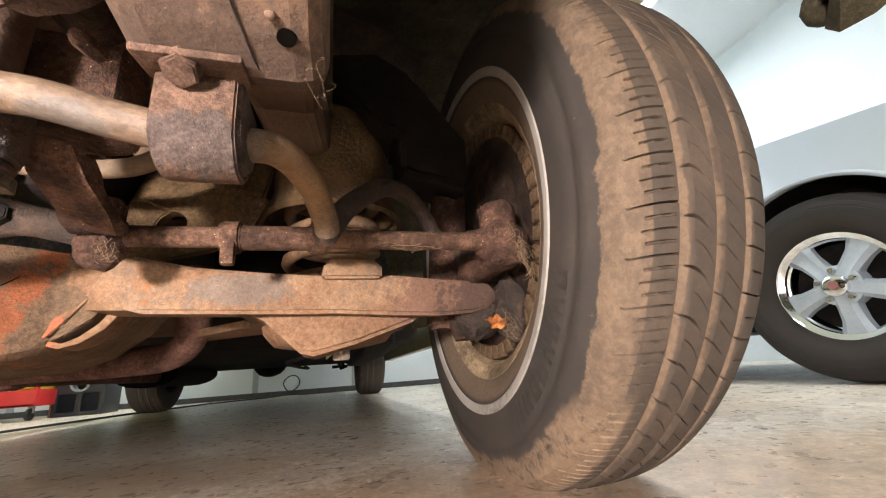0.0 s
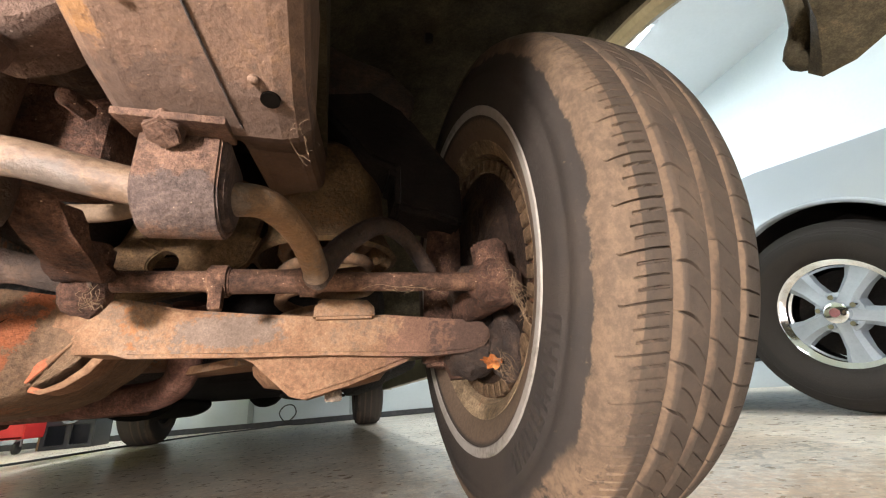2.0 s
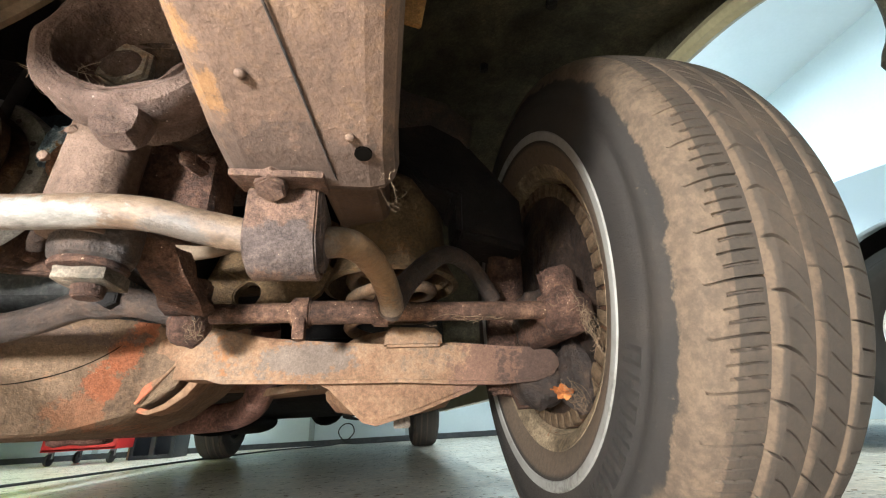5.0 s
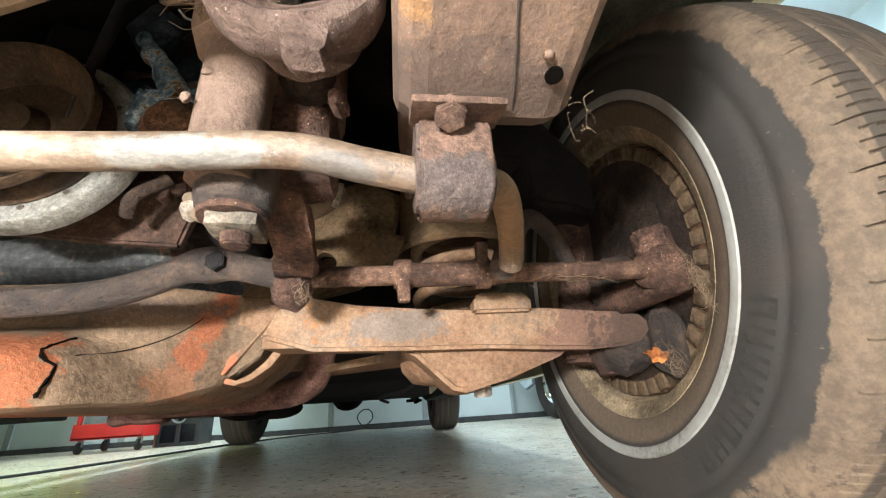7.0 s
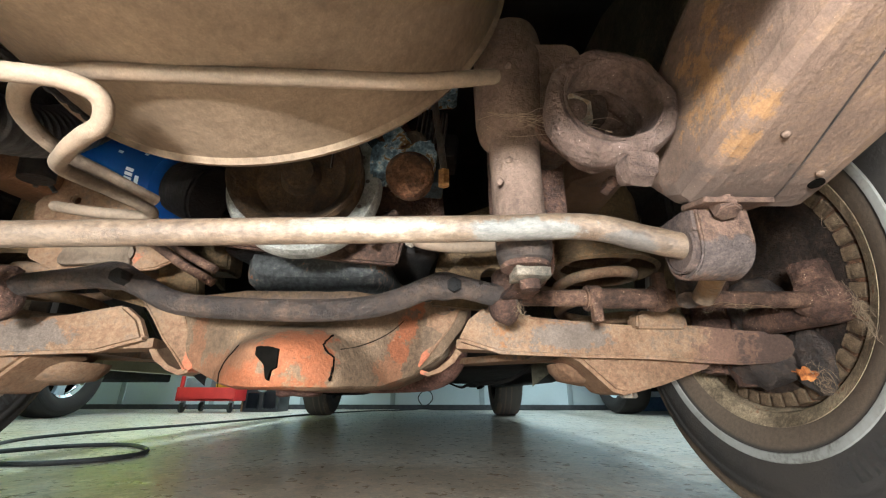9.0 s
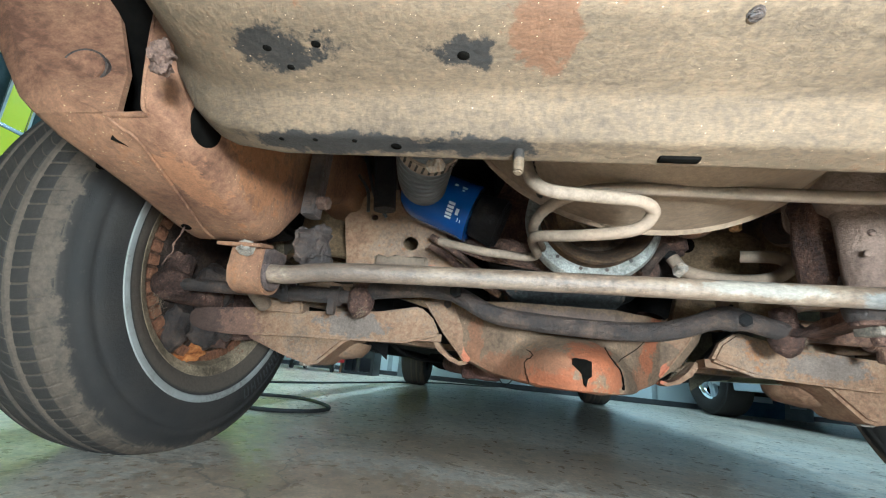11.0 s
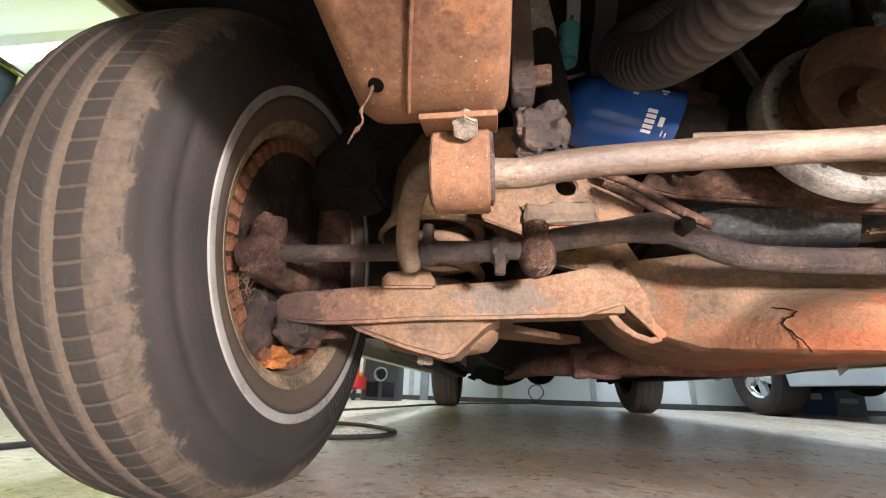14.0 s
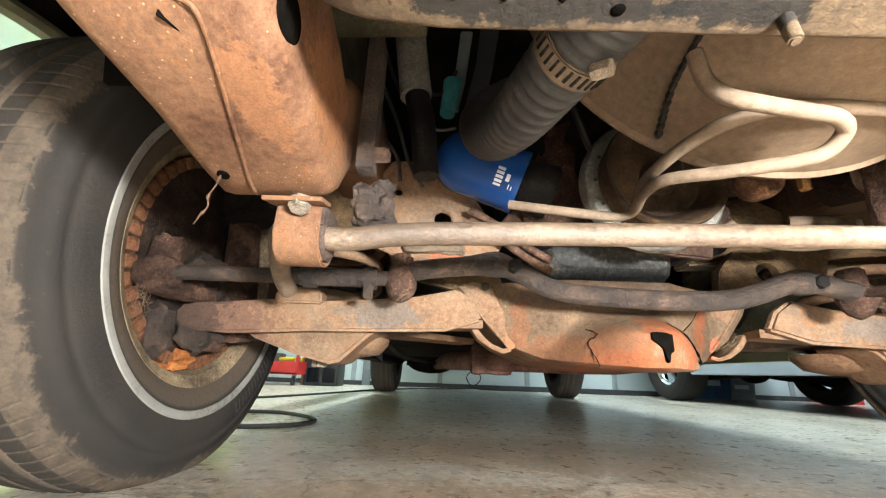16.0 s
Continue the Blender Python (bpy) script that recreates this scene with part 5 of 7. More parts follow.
part("peg", sweep([(0.205, -0.572, 0.32), (0.217, -0.558, 0.314), (0.235, -0.55, 0.312)], 0.006, 10), M_PANEL, panel)


# fan shroud, drum-shaped, behind the panel
SHX, SHZ, SHR = 0.022, 0.541, 0.209
shroud = part("fan_shroud", lathe([(-0.57, SHR - 0.012), (-0.46, SHR - 0.004), (-0.395, SHR), (-0.392, SHR + 0.004), (-0.388, SHR + 0.003), (-0.387, SHR - 0.004), (-0.46, SHR - 0.010), (-0.57, SHR - 0.018)], 72, "y", (SHX, 0, SHZ), closed=True, turn=math.pi * 1.2, start=math.pi * 0.9), M_SHROUD, car, "dusty brown round fan shroud")
part("split", sweep([(-0.105, -0.55, 0.378), (-0.10, -0.50, 0.372), (-0.094, -0.45, 0.367), (-0.08, -0.40, 0.359)], lambda u: 0.0016 + 0.0022 * abs(math.sin(u * 60)) * u, 6, 24), M_BLACK, shroud, "jagged tear")

# engine: block, pan, timing cover, damper, filter
engine = part("engine_block", lumpy(box((0.02, 0.16, 0.50), (0.30, 0.55, 0.28), 0.02), 0.012, 14, 4), M_BLACK, car, "black greasy engine block")
part("oil_pan", lumpy(loft([round_section(-0.090, 0.088, 0.326, 0.40, -0.104, 0.022), round_section(-0.102, 0.098, 0.309, 0.40, -0.085, 0.028), round_section(-0.105, 0.105, 0.302, 0.40, 0.05, 0.03), round_section(-0.10, 0.14, 0.25, 0.40, 0.16, 0.025), round_section(-0.06, 0.18, 0.25, 0.40, 0.36, 0.025)]), 0.003, 30), M_PAN, engine, "oil pan with worn grey and orange paint")
for x in (-0.05, 0.0, 0.06, 0.12, 0.17):
    part("pan_bolt", hexnut((x, -0.092, 0.392), (x, -0.104, 0.391), 0.0075), M_GREASE, engine)
part("timing_cover", lumpy(plate([(-0.12, 0.39), (-0.13, 0.47), (-0.09, 0.56), (0.0, 0.6), (0.13, 0.58), (0.18, 0.48), (0.185, 0.40), (0.1, 0.385), (0.0, 0.385)], 0.05, "y", -0.125, bevel=0.008), 0.003, 40), M_CAKED, engine, "dirty timing cover")
DX, DZ = 0.012, 0.411
damper = part("crank_damper", lathe([(-0.1980, 0.0), (-0.1980, 0.05), (-0.2180, 0.056), (-0.2230, 0.064), (-0.2260, 0.089), (-0.2210, 0.0925), (-0.2050, 0.0925), (-0.2010, 0.088), (-0.1830, 0.05)], 56, "y", (DX, 0, DZ)), M_ALU, engine, "pale dusty aluminium damper ring")
for k in range(14):
    a = 2 * math.pi * k / 14
    part("balance_hole", rod((DX + 0.077 * math.cos(a), -0.2252, DZ + 0.077 * math.sin(a)), (DX + 0.077 * math.cos(a), -0.218, DZ + 0.077 * math.sin(a)), 0.0026, seg=10), M_GREASE, damper)
part("pulley", lathe([(-0.246, 0.0), (-0.246, 0.018), (-0.232, 0.024), (-0.232, 0.052), (-0.25, 0.066), (-0.258, 0.072), (-0.259, 0.075), (-0.251, 0.0765), (-0.243, 0.07), (-0.240, 0.06), (-0.233, 0.07), (-0.226, 0.074), (-0.222, 0.05)], 48, "y", (DX, 0, DZ)), M_PULLEY, damper, "rusty brown dished belt pulley")

fa, fb = Vector((-0.250, -0.193, 0.455)), Vector((-0.160, -0.192, 0.421))
fm = Matrix.Translation(fa) @ (fb - fa).to_track_quat("Z", "Y").to_matrix().to_4x4() @ Matrix.Diagonal((0.88, 0.88, 1, 1))
FL = (fb - fa).length
can = part("oil_filter", lathe([(-0.026, 0.0), (-0.0245, 0.014), (-0.0195, 0.028), (-0.011, 0.0395), (0.001, 0.0475), (0.014, 0.051), (FL - 0.006, 0.051), (FL - 0.002, 0.0525), (FL + 0.004, 0.0525), (FL + 0.005, 0.04), (FL + 0.005, 0.0)], 48, "z"), M_BLUE, engine, "glossy blue spin-on oil filter", fm)
part("filter_mount", rod((0, 0, FL + 0.003), (0, 0, FL + 0.05), 0.038, 0.045, bevel=0.004), M_BLACK, can)


def print_bar(a0, a1, z0, z1):
    return lathe([(z0, 0.0512), (z0, 0.0516), (z1, 0.0516), (z1, 0.0512)], 6, "z", closed=True, turn=radians(a1 - a0), start=radians(a0))


# the print faces the front and floor: plain bars for the maker's mark
front_a = math.degrees(math.atan2(*(lambda v: (v.y, v.x))(fm.to_3x3().inverted() @ Vector((0.05, -0.85, -0.35)))))
for a, b, z0, z1 in ((-6, -1, FL - 0.030, FL - 0.020), (1, 6, FL - 0.030, FL - 0.020), (8, 13, FL - 0.030, FL - 0.020), (15, 20, FL - 0.030, FL - 0.020), (22, 26, FL - 0.030, FL - 0.020), (2, 14, FL - 0.016, FL - 0.011), (18, 26, FL - 0.010, FL - 0.009), (20, 26, FL - 0.006, FL - 0.005), (-26, -22, FL - 0.05, FL - 0.044), (-44, -39, FL - 0.022, FL - 0.014), (-44, -39, FL - 0.034, FL - 0.029), (-36, -33, FL - 0.02, FL - 0.016)):
    part("print_bar", print_bar(front_a + a, front_a + b, z0, z1), M_PRINT, can, "white printed bar")


# hoses and lines
hose_pts = [(-0.160, -0.535, 0.362), (-0.172, -0.505, 0.360), (-0.186, -0.465, 0.361), (-0.200, -0.41, 0.368), (-0.211, -0.36, 0.383), (-0.219, -0.32, 0.402), (-0.226, -0.288, 0.428), (-0.228, -0.262, 0.462), (-0.212, -0.244, 0.498), (-0.178, -0.230, 0.530), (-0.14, -0.22, 0.56)]
hose_pts = [(x + 0.008 * max(0, min(1, (y + 0.50) / 0.2)), y, z + 0.006 * max(0, min(1, (y + 0.50) / 0.2))) for x, y, z in hose_pts]
part("radiator_hose", sweep(hose_pts, lambda u: 0.0245 * (1 + (0.04 * max(-0.3, math.sin(u * 290)) if 0.16 < u < 0.60 else 0.02 * max(-0.3, math.sin(u * 290)))), 24, 40), M_HOSE, car, "black corrugated lower radiator hose")
hc = part("hose_clamp", rod((-0.1745, -0.4985, 0.360), (-0.1795, -0.4835, 0.3605), 0.0262, seg=28, bevel=0.001), M_LINE, car, "perforated band hose clamp")
band = Matrix.Translation((-0.177, -0.491, 0.36025)) @ Vector((-0.006, 0.015, 0)).to_track_quat("Y", "Z").to_matrix().to_4x4()
for k in range(16):
    part("clamp_slot", box((0, 0, 0), (0.0012, 0.009, 0.0018)), M_BLACK, hc, m=band @ Matrix.Rotation(math.pi * k / 15, 4, "Y") @ Matrix.Translation((0.0264, 0, 0)))
part("clamp_screw", hexnut((-0.172, -0.500, 0.334), (-0.164, -0.508, 0.331), 0.0055), M_NUT, hc)
part("cooler_line", sweep([(-0.104, -0.492, 0.358), (-0.1004, -0.4906, 0.340), (-0.094, -0.494, 0.326), (-0.080, -0.497, 0.3185), (-0.045, -0.489, 0.320), (-0.018, -0.483, 0.3205), (-0.0055, -0.474, 0.3170), (-0.010, -0.464, 0.3085), (-0.025, -0.4567, 0.3050), (-0.055, -0.435, 0.3080), (-0.0834, -0.4068, 0.3150), (-0.083, -0.37, 0.3195), (-0.075, -0.335, 0.3195), (-0.084, -0.320, 0.3195), (-0.11, -0.318, 0.3215), (-0.137, -0.319, 0.3235), (-0.19, -0.30, 0.338)], 0.0050, 12, 8), M_LINE, car, "tan rubber cooler line in a loop")
part("cooler_line", sweep([(-0.070, -0.335, 0.3270), (-0.082, -0.372, 0.3290), (-0.086, -0.41, 0.3270), (-0.078, -0.445, 0.3290), (-0.055, -0.468, 0.3330), (-0.02, -0.474, 0.3345), (0.05, -0.471, 0.336), (0.11, -0.468, 0.3375), (0.1589, -0.463, 0.3410), (0.185, -0.455, 0.351), (0.21, -0.44, 0.368)], 0.0050, 12, 8), M_LINE, car, "tan rubber cooler line")
part("bent_pipe", sweep([(0.135, -0.172, 0.375), (0.145, -0.178, 0.357), (0.165, -0.188, 0.346), (0.21, -0.19, 0.342), (0.255, -0.188, 0.349), (0.282, -0.185, 0.368), (0.278, -0.17, 0.385), (0.24, -0.15, 0.39)], 0.009, 12, 8), M_LINE, car, "bent tan steel pipe")
part("pipe_nut", hexnut((0.140, -0.174, 0.352), (0.142, -0.19, 0.357), 0.0085), M_NUT, car, "pale hex nut on the pipe")
part("hose_clip", sweep([(0.284, -0.199, 0.350), (0.287, -0.2, 0.362), (0.289, -0.199, 0.376)], 0.0035, 8, 3), M_NUT, car, "pale spring clip on the pipe")
part("bracket_hole", rod((0.2306, -0.016, 0.449), (0.2285, -0.004, 0.453), 0.0135, seg=20), M_SHADE, car, "round dark hole in the frame bracket")
part("bent_pipe", sweep([(0.09, -0.19, 0.345), (0.098, -0.2, 0.36), (0.12, -0.19, 0.385)], 0.0065, 12, 6), M_HUB, car)

# power steering pump side of the engine
part("pump", lumpy(rod((0.135, -0.215, 0.462), (0.135, -0.12, 0.470), 0.030, bevel=0.005), 0.004, 40), M_GREASE, engine, "dark greasy pump")
part("pump_nose", lathe([(-0.245, 0.0), (-0.247, 0.02), (-0.240, 0.028), (-0.23, 0.029), (-0.215, 0.026), (-0.21, 0.0)], 28, "y", (0.140, 0, 0.416)), M_DRUM, engine, "rusty round pump cover")
part("dipstick_tube", sweep([(0.182, -0.25, 0.40), (0.172, -0.25, 0.48), (0.158, -0.25, 0.60)], 0.0042, 10, 4), M_GREASE, engine)
part("pump_arm", lumpy(sweep([(0.070, -0.205, 0.560), (0.088, -0.212, 0.530), (0.104, -0.215, 0.505), (0.118, -0.216, 0.480), (0.128, -0.216, 0.462)], lambda u: 0.008 + 0.007 * u, 12, 6, flat=0.7), 0.004, 60), M_BLUEGREY, engine, "pale corroded pump bracket arm")
part("pump_collar", lumpy(plate([(0.092, 0.418), (0.090, 0.452), (0.096, 0.468), (0.112, 0.466), (0.122, 0.458), (0.138, 0.458), (0.150, 0.467), (0.168, 0.468), (0.172, 0.448), (0.166, 0.428), (0.150, 0.437), (0.120, 0.434), (0.110, 0.414)], 0.03, "y", -0.232, bevel=0.004), 0.004, 60, 1), M_BLUEGREY, engine, "pale crusted pump bracket")
part("idler_wheel", lathe([(-0.200, 0.0), (-0.215, 0.012), (-0.215, 0.018), (-0.206, 0.024), (-0.206, 0.032), (-0.218, 0.036), (-0.218, 0.039), (-0.200, 0.039), (-0.196, 0.0)], 32, "y", (0.064, 0, 0.432)), M_GREYBOX, engine, "grey steel belt pulley")
for k in range(7):
    part("casting_rib", box((0.146 + 0.006 * k, -0.19, 0.510 - 0.002 * k), (0.0022, 0.03, 0.062), 0.0006, Matrix.Rotation(0.12, 4, "Y")), M_GREASE, engine)
part("dipstick_nut", hexnut((0.180, -0.25, 0.412), (0.180, -0.25, 0.392), 0.0068), M_GOLD, engine, "rust-orange fitting on the dipstick tube")
part("wire_loop", sweep([(0.115, -0.23, 0.575), (0.130, -0.235, 0.556), (0.150, -0.235, 0.556), (0.162, -0.235, 0.575)], 0.0012, 6, 6), M_PRINT, engine)
flange = [(-0.182, 0.372), (-0.139, 0.358), (0.047, 0.336), (0.12, 0.330), (0.128, 0.36), (0.118, 0.408), (0.083, 0.404), (0.0, 0.39), (-0.1, 0.395), (-0.16, 0.40)]
part("front_cover_flange", lumpy(plate(flange, 0.012, "y", -0.152, bevel=0.003), 0.004, 40), M_ROD, engine, "rusty front cover flange")
for x, z in ((-0.14, 0.378), (-0.02, 0.362), (0.06, 0.352), (0.1, 0.385)):
    part("flange_bolt", hexnut((x, -0.152, z), (x, -0.164, z), 0.0075), M_CAKED, engine)
for dz in (0.0, 0.016):
    part("braided_line", sweep([(-0.225, -0.165, 0.372 + dz), (-0.19, -0.165, 0.352 + dz), (-0.15, -0.16, 0.325 + dz), (-0.11, -0.155, 0.303 + dz)], lambda u: 0.0058 * (1 + 0.08 * math.sin(u * 160)), 10, 14), M_ROD, engine, "brown braided line")
part("drive_belt", sweep([(0.046, -0.225, 0.425), (0.048, -0.225, 0.50), (0.054, -0.225, 0.58), (0.062, -0.225, 0.68)], 0.0085, 8, 4, flat=0.45), M_HOSE, engine, "black drive belt")
part("drive_belt", sweep([(-0.06, -0.212, 0.45), (-0.09, -0.212, 0.56), (-0.12, -0.212, 0.70)], 0.007, 8, 4, flat=0.5), M_HOSE, engine)
rnd = random.Random(7)
for k in range(16):
    x, z = rnd.uniform(-0.05, 0.2), rnd.uniform(0.44, 0.68)
    part("engine_casting", lumpy(box((x, rnd.uniform(-0.17, -0.1), z), (rnd.uniform(0.03, 0.07), 0.05, rnd.uniform(0.03, 0.07)), 0.008, Matrix.Rotation(rnd.uniform(-0.6, 0.6), 4, "Y")), 0.004, 40), rnd.choice((M_BLACK, M_ENGINE, M_BLUEGREY if x > 0.1 else M_BLACK, M_ENGINE)), engine)
part("wire", sweep([(0.11, -0.25, 0.56), (0.14, -0.28, 0.52), (0.17, -0.27, 0.54), (0.2, -0.25, 0.58)], 0.0022, 6), M_LINE, engine)
part("steel_duct", sweep([(-0.303, -0.25, 0.513), (-0.312, -0.252, 0.58), (-0.322, -0.255, 0.66)], lambda u: 0.021 * (1 + 0.022 * math.sin(u * 190)), 22, 50), M_ALU, engine, "thin corrugated metal duct")
part("duct_stub", sweep([(-0.303, -0.25, 0.52), (-0.292, -0.245, 0.47), (-0.285, -0.24, 0.40)], 0.0165, 14, 5), M_BLACK, engine, "dark pipe below the duct")
part("battery_tray", lumpy(box((-0.33, -0.42, 0.50), (0.10, 0.1, 0.03), 0.006), 0.002, 30), M_WELL, engine)
tp = [(-0.37, 0.34), (-0.385, 0.42), (-0.345, 0.48), (-0.255, 0.48), (-0.23, 0.436), (-0.21, 0.411), (-0.195, 0.385), (-0.182, 0.38), (-0.187, 0.362), (-0.172, 0.352), (-0.178, 0.336), (-0.2, 0.325), (-0.31, 0.315)]
plate_l = part("engine_mount_plate", lumpy(plate(tp, 0.008, "y", -0.14, holes=[circle(-0.264, 0.383, 0.0125, 18), circle(-0.333, 0.426, 0.006, 10)], bevel=0.002), 0.003, 30), M_ARM, car, "tan engine mount plate with a round hole")
part("dirt_crust", lumpy(box((-0.275, -0.146, 0.343), (0.09, 0.012, 0.03), 0.006), 0.007, 55, 4), M_LINE, plate_l, "pale flaking crust")

part("teal_sleeve", rod((-0.262, -0.205, 0.518), (-0.255, -0.20, 0.580), 0.011, 0.014, seg=16, bevel=0.002), M_TEAL, engine, "teal rubber sleeve")
part("black_bracket", plate([(-0.214, 0.68), (-0.185, 0.68), (-0.196, 0.60), (-0.212, 0.52), (-0.226, 0.478), (-0.238, 0.482), (-0.236, 0.53), (-0.222, 0.60)], 0.012, "y", -0.215, bevel=0.002), M_PLASTIC, engine, "black bracket strip")
part("black_bracket", plate([(-0.245, 0.70), (-0.225, 0.70), (-0.236, 0.60), (-0.246, 0.545), (-0.256, 0.55), (-0.252, 0.61)], 0.01, "y", -0.18, bevel=0.002), M_GREYBOX, engine)
for pts in (((-0.352, -0.235, 0.60), (-0.338, -0.23, 0.560), (-0.312, -0.225, 0.512), (-0.278, -0.22, 0.484), (-0.248, -0.22, 0.486)), ((-0.30, -0.22, 0.56), (-0.280, -0.21, 0.548), (-0.262, -0.205, 0.565), (-0.25, -0.20, 0.60)), ((-0.36, -0.24, 0.56), (-0.33, -0.23, 0.49), (-0.31, -0.22, 0.43), (-0.29, -0.21, 0.40)), ((-0.345, -0.21, 0.47), (-0.328, -0.205, 0.445), (-0.322, -0.205, 0.41))):
    part("wire", sweep(pts, 0.0026, 7, 6), M_CABLE, engine, "thin black wire")

# underbody
part("floor_pan", lumpy(loft([round_section(-0.72, 0.72, 0.34, 0.42, 0.55, 0.03), round_section(-0.74, 0.74, 0.25, 0.36, 0.8, 0.03), round_section(-0.74, 0.74, 0.245, 0.36, 2.35, 0.03), round_section(-0.7, 0.7, 0.36, 0.46, 2.6, 0.03), round_section(-0.7, 0.7, 0.40, 0.50, 3.6, 0.03)]), 0.01, 5), M_BLACK, car, "dark dirty underbody")
part("firewall", box((0, 0.56, 0.68), (1.5, 0.03, 0.56)), M_BLACK, car)
part("transmission", lumpy(loft([round_section(-0.15, 0.17, 0.27, 0.5, 0.40, 0.05), round_section(-0.12, 0.14, 0.24, 0.46, 0.6, 0.05), round_section(-0.08, 0.10, 0.26, 0.4, 1.1, 0.04)]), 0.01, 12), M_BLACK, car, "black greasy transmission")
part("exhaust_pipe", sweep([(0.22, 0.15, 0.34), (0.21, 0.2, 0.24), (0.17, 0.24, 0.205), (0.08, 0.27, 0.198), (-0.06, 0.29, 0.198), (-0.16, 0.34, 0.198), (-0.24, 0.52, 0.20), (-0.26, 0.9, 0.205), (-0.30, 1.6, 0.21)], 0.025, 16, 6), material("exhaust_rust", [(0.0, (0.07, 0.035, 0.026)), (0.5, (0.17, 0.085, 0.062)), (1.0, (0.24, 0.135, 0.1))], scale=14, bump=0.4), car, "rusty pinkish exhaust pipe")
part("exhaust_flange", lumpy(box((-0.14, 0.33, 0.20), (0.10, 0.04, 0.07), 0.012), 0.004, 30, 2), bpy.data.materials["exhaust_rust"], car)
part("muffler", lumpy(loft([[(-0.33 + 0.13 * math.cos(a), y, 0.225 + 0.06 * math.sin(a)) for a in (2 * math.pi * k / 24 for k in range(24))] for y in (1.5, 1.55, 2.1, 2.15)]), 0.003, 10), M_BLACK, car, "dark oval muffler")
part("rear_axle", lumpy(ball((0.0, REAR_Y - 0.02, 0.315), (0.13, 0.15, 0.125), rod((-0.7, REAR_Y, 0.328), (0.7, REAR_Y, 0.328), 0.04)), 0.004, 12), M_BLACK, car, "black rear axle with round differential housing")
for s in (1, -1):
    part("leaf_spring", sweep([(s * 0.52, 2.2, 0.30), (s * 0.52, 2.6, 0.27), (s * 0.52, REAR_Y, 0.255), (s * 0.52, 3.3, 0.3), (s * 0.52, 3.5, 0.36)], 0.03, 8, 6, flat=0.6), M_BLACK, car, "dark leaf spring")
    part("spring_plate", lumpy(box((s * 0.52, REAR_Y, 0.235), (0.12, 0.15, 0.02), 0.004), 0.003, 30, 1), M_BLACK, car)
    part("damper", rod((s * 0.54, REAR_Y - 0.06, 0.22), (s * 0.45, REAR_Y - 0.16, 0.48), 0.025), M_BLACK, car)
    part("frame_side", loft([round_section(s * 0.50 - 0.045, s * 0.50 + 0.045, 0.40, 0.50, 0.28, 0.01), round_section(s * 0.58 - 0.045, s * 0.58 + 0.045, 0.235, 0.34, 0.62, 0.01), round_section(s * 0.6 - 0.045, s * 0.6 + 0.045, 0.215, 0.32, 1.0, 0.01), round_section(s * 0.6 - 0.045, s * 0.6 + 0.045, 0.215, 0.32, 2.2, 0.01), round_section(s * 0.5 - 0.04, s * 0.5 + 0.04, 0.38, 0.48, 2.7, 0.01)]), M_BLACK, car, "dark frame side rail")
    part("brake_line", sweep([(s * 0.48, 0.3, 0.36), (s * 0.4, 0.5, 0.22), (s * 0.3, 0.9, 0.205), (s * 0.32, 2.0, 0.215), (s * 0.2, 2.7, 0.29)], 0.006, 8, 6), M_BLACK, car)

# body shell: fenders with wheel openings, inner wells, hood, doors
def fender():
    arch = [(0.44, 0.24), (0.43, 0.40), (0.38, 0.52), (0.30, 0.60), (0.18, 0.645), (0.0, 0.655), (-0.16, 0.64), (-0.28, 0.62), (-0.36, 0.59), (-0.405, 0.55), (-0.425, 0.49), (-0.42, 0.44), (-0.405, 0.415), (-0.415, 0.402), (-0.44, 0.398)]
    out = [(-0.56, 0.425), (-0.95, 0.45), (-1.0, 0.55), (-0.98, 0.80), (-0.9, 0.90), (0.6, 0.95), (0.6, 0.24)]
    bm = plate(arch + out, 0.012, "x", 0.872, bevel=0.002)
    for v in bm.verts:
        v.co.x -= 0.05 * max(0, (v.co.z - 0.7) / 0.25) ** 2 + 0.06 * max(0, -0.6 - v.co.y)
    # rolled lip round the opening
    sweep([(0.868, y, z) for y, z in arch + out[:1] + [(-0.74, 0.4365)]], 0.010, 12, 3, bm=bm)
    return bm


# left side in near-black: the shade on that side is put into its colour
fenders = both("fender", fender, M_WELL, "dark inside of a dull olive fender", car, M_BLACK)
fenders[0].location = (0, 0, 0.024)
for s, ob in zip((1, -1), fenders):
    part("opening_lip", sweep([(s * 0.866, y, z) for y, z in ((0.44, 0.26), (0.43, 0.40), (0.38, 0.52), (0.30, 0.60), (0.18, 0.645), (0.0, 0.655), (-0.16, 0.64), (-0.28, 0.62), (-0.36, 0.59), (-0.40, 0.553))], 0.0145, 8, 4), M_PAINT, ob, "olive painted rolled lip of the wheel opening")


def well():
    bm = bmesh.new()
    arch = [(0.46, 0.24), (0.45, 0.45), (0.36, 0.62), (0.2, 0.72), (0.0, 0.75), (-0.2, 0.73), (-0.36, 0.66), (-0.46, 0.56), (-0.53, 0.50)]
    rows = [[(x, y, z + dz) for y, z in arch] for x, dz in ((0.43, -0.05), (0.50, 0.0), (0.70, 0.02), (0.870, -0.01))]
    vs = [[bm.verts.new(p) for p in r] for r in rows]
    for a, b in zip(vs, vs[1:]):
        for i in range(len(a) - 1):
            bm.faces.new((a[i], a[i + 1], b[i + 1], b[i]))
    made = bmesh.ops.extrude_face_region(bm, geom=list(bm.faces))
    bmesh.ops.translate(bm, verts=[g for g in made["geom"] if isinstance(g, bmesh.types.BMVert)], vec=(0, 0, 0.02))
    return bm


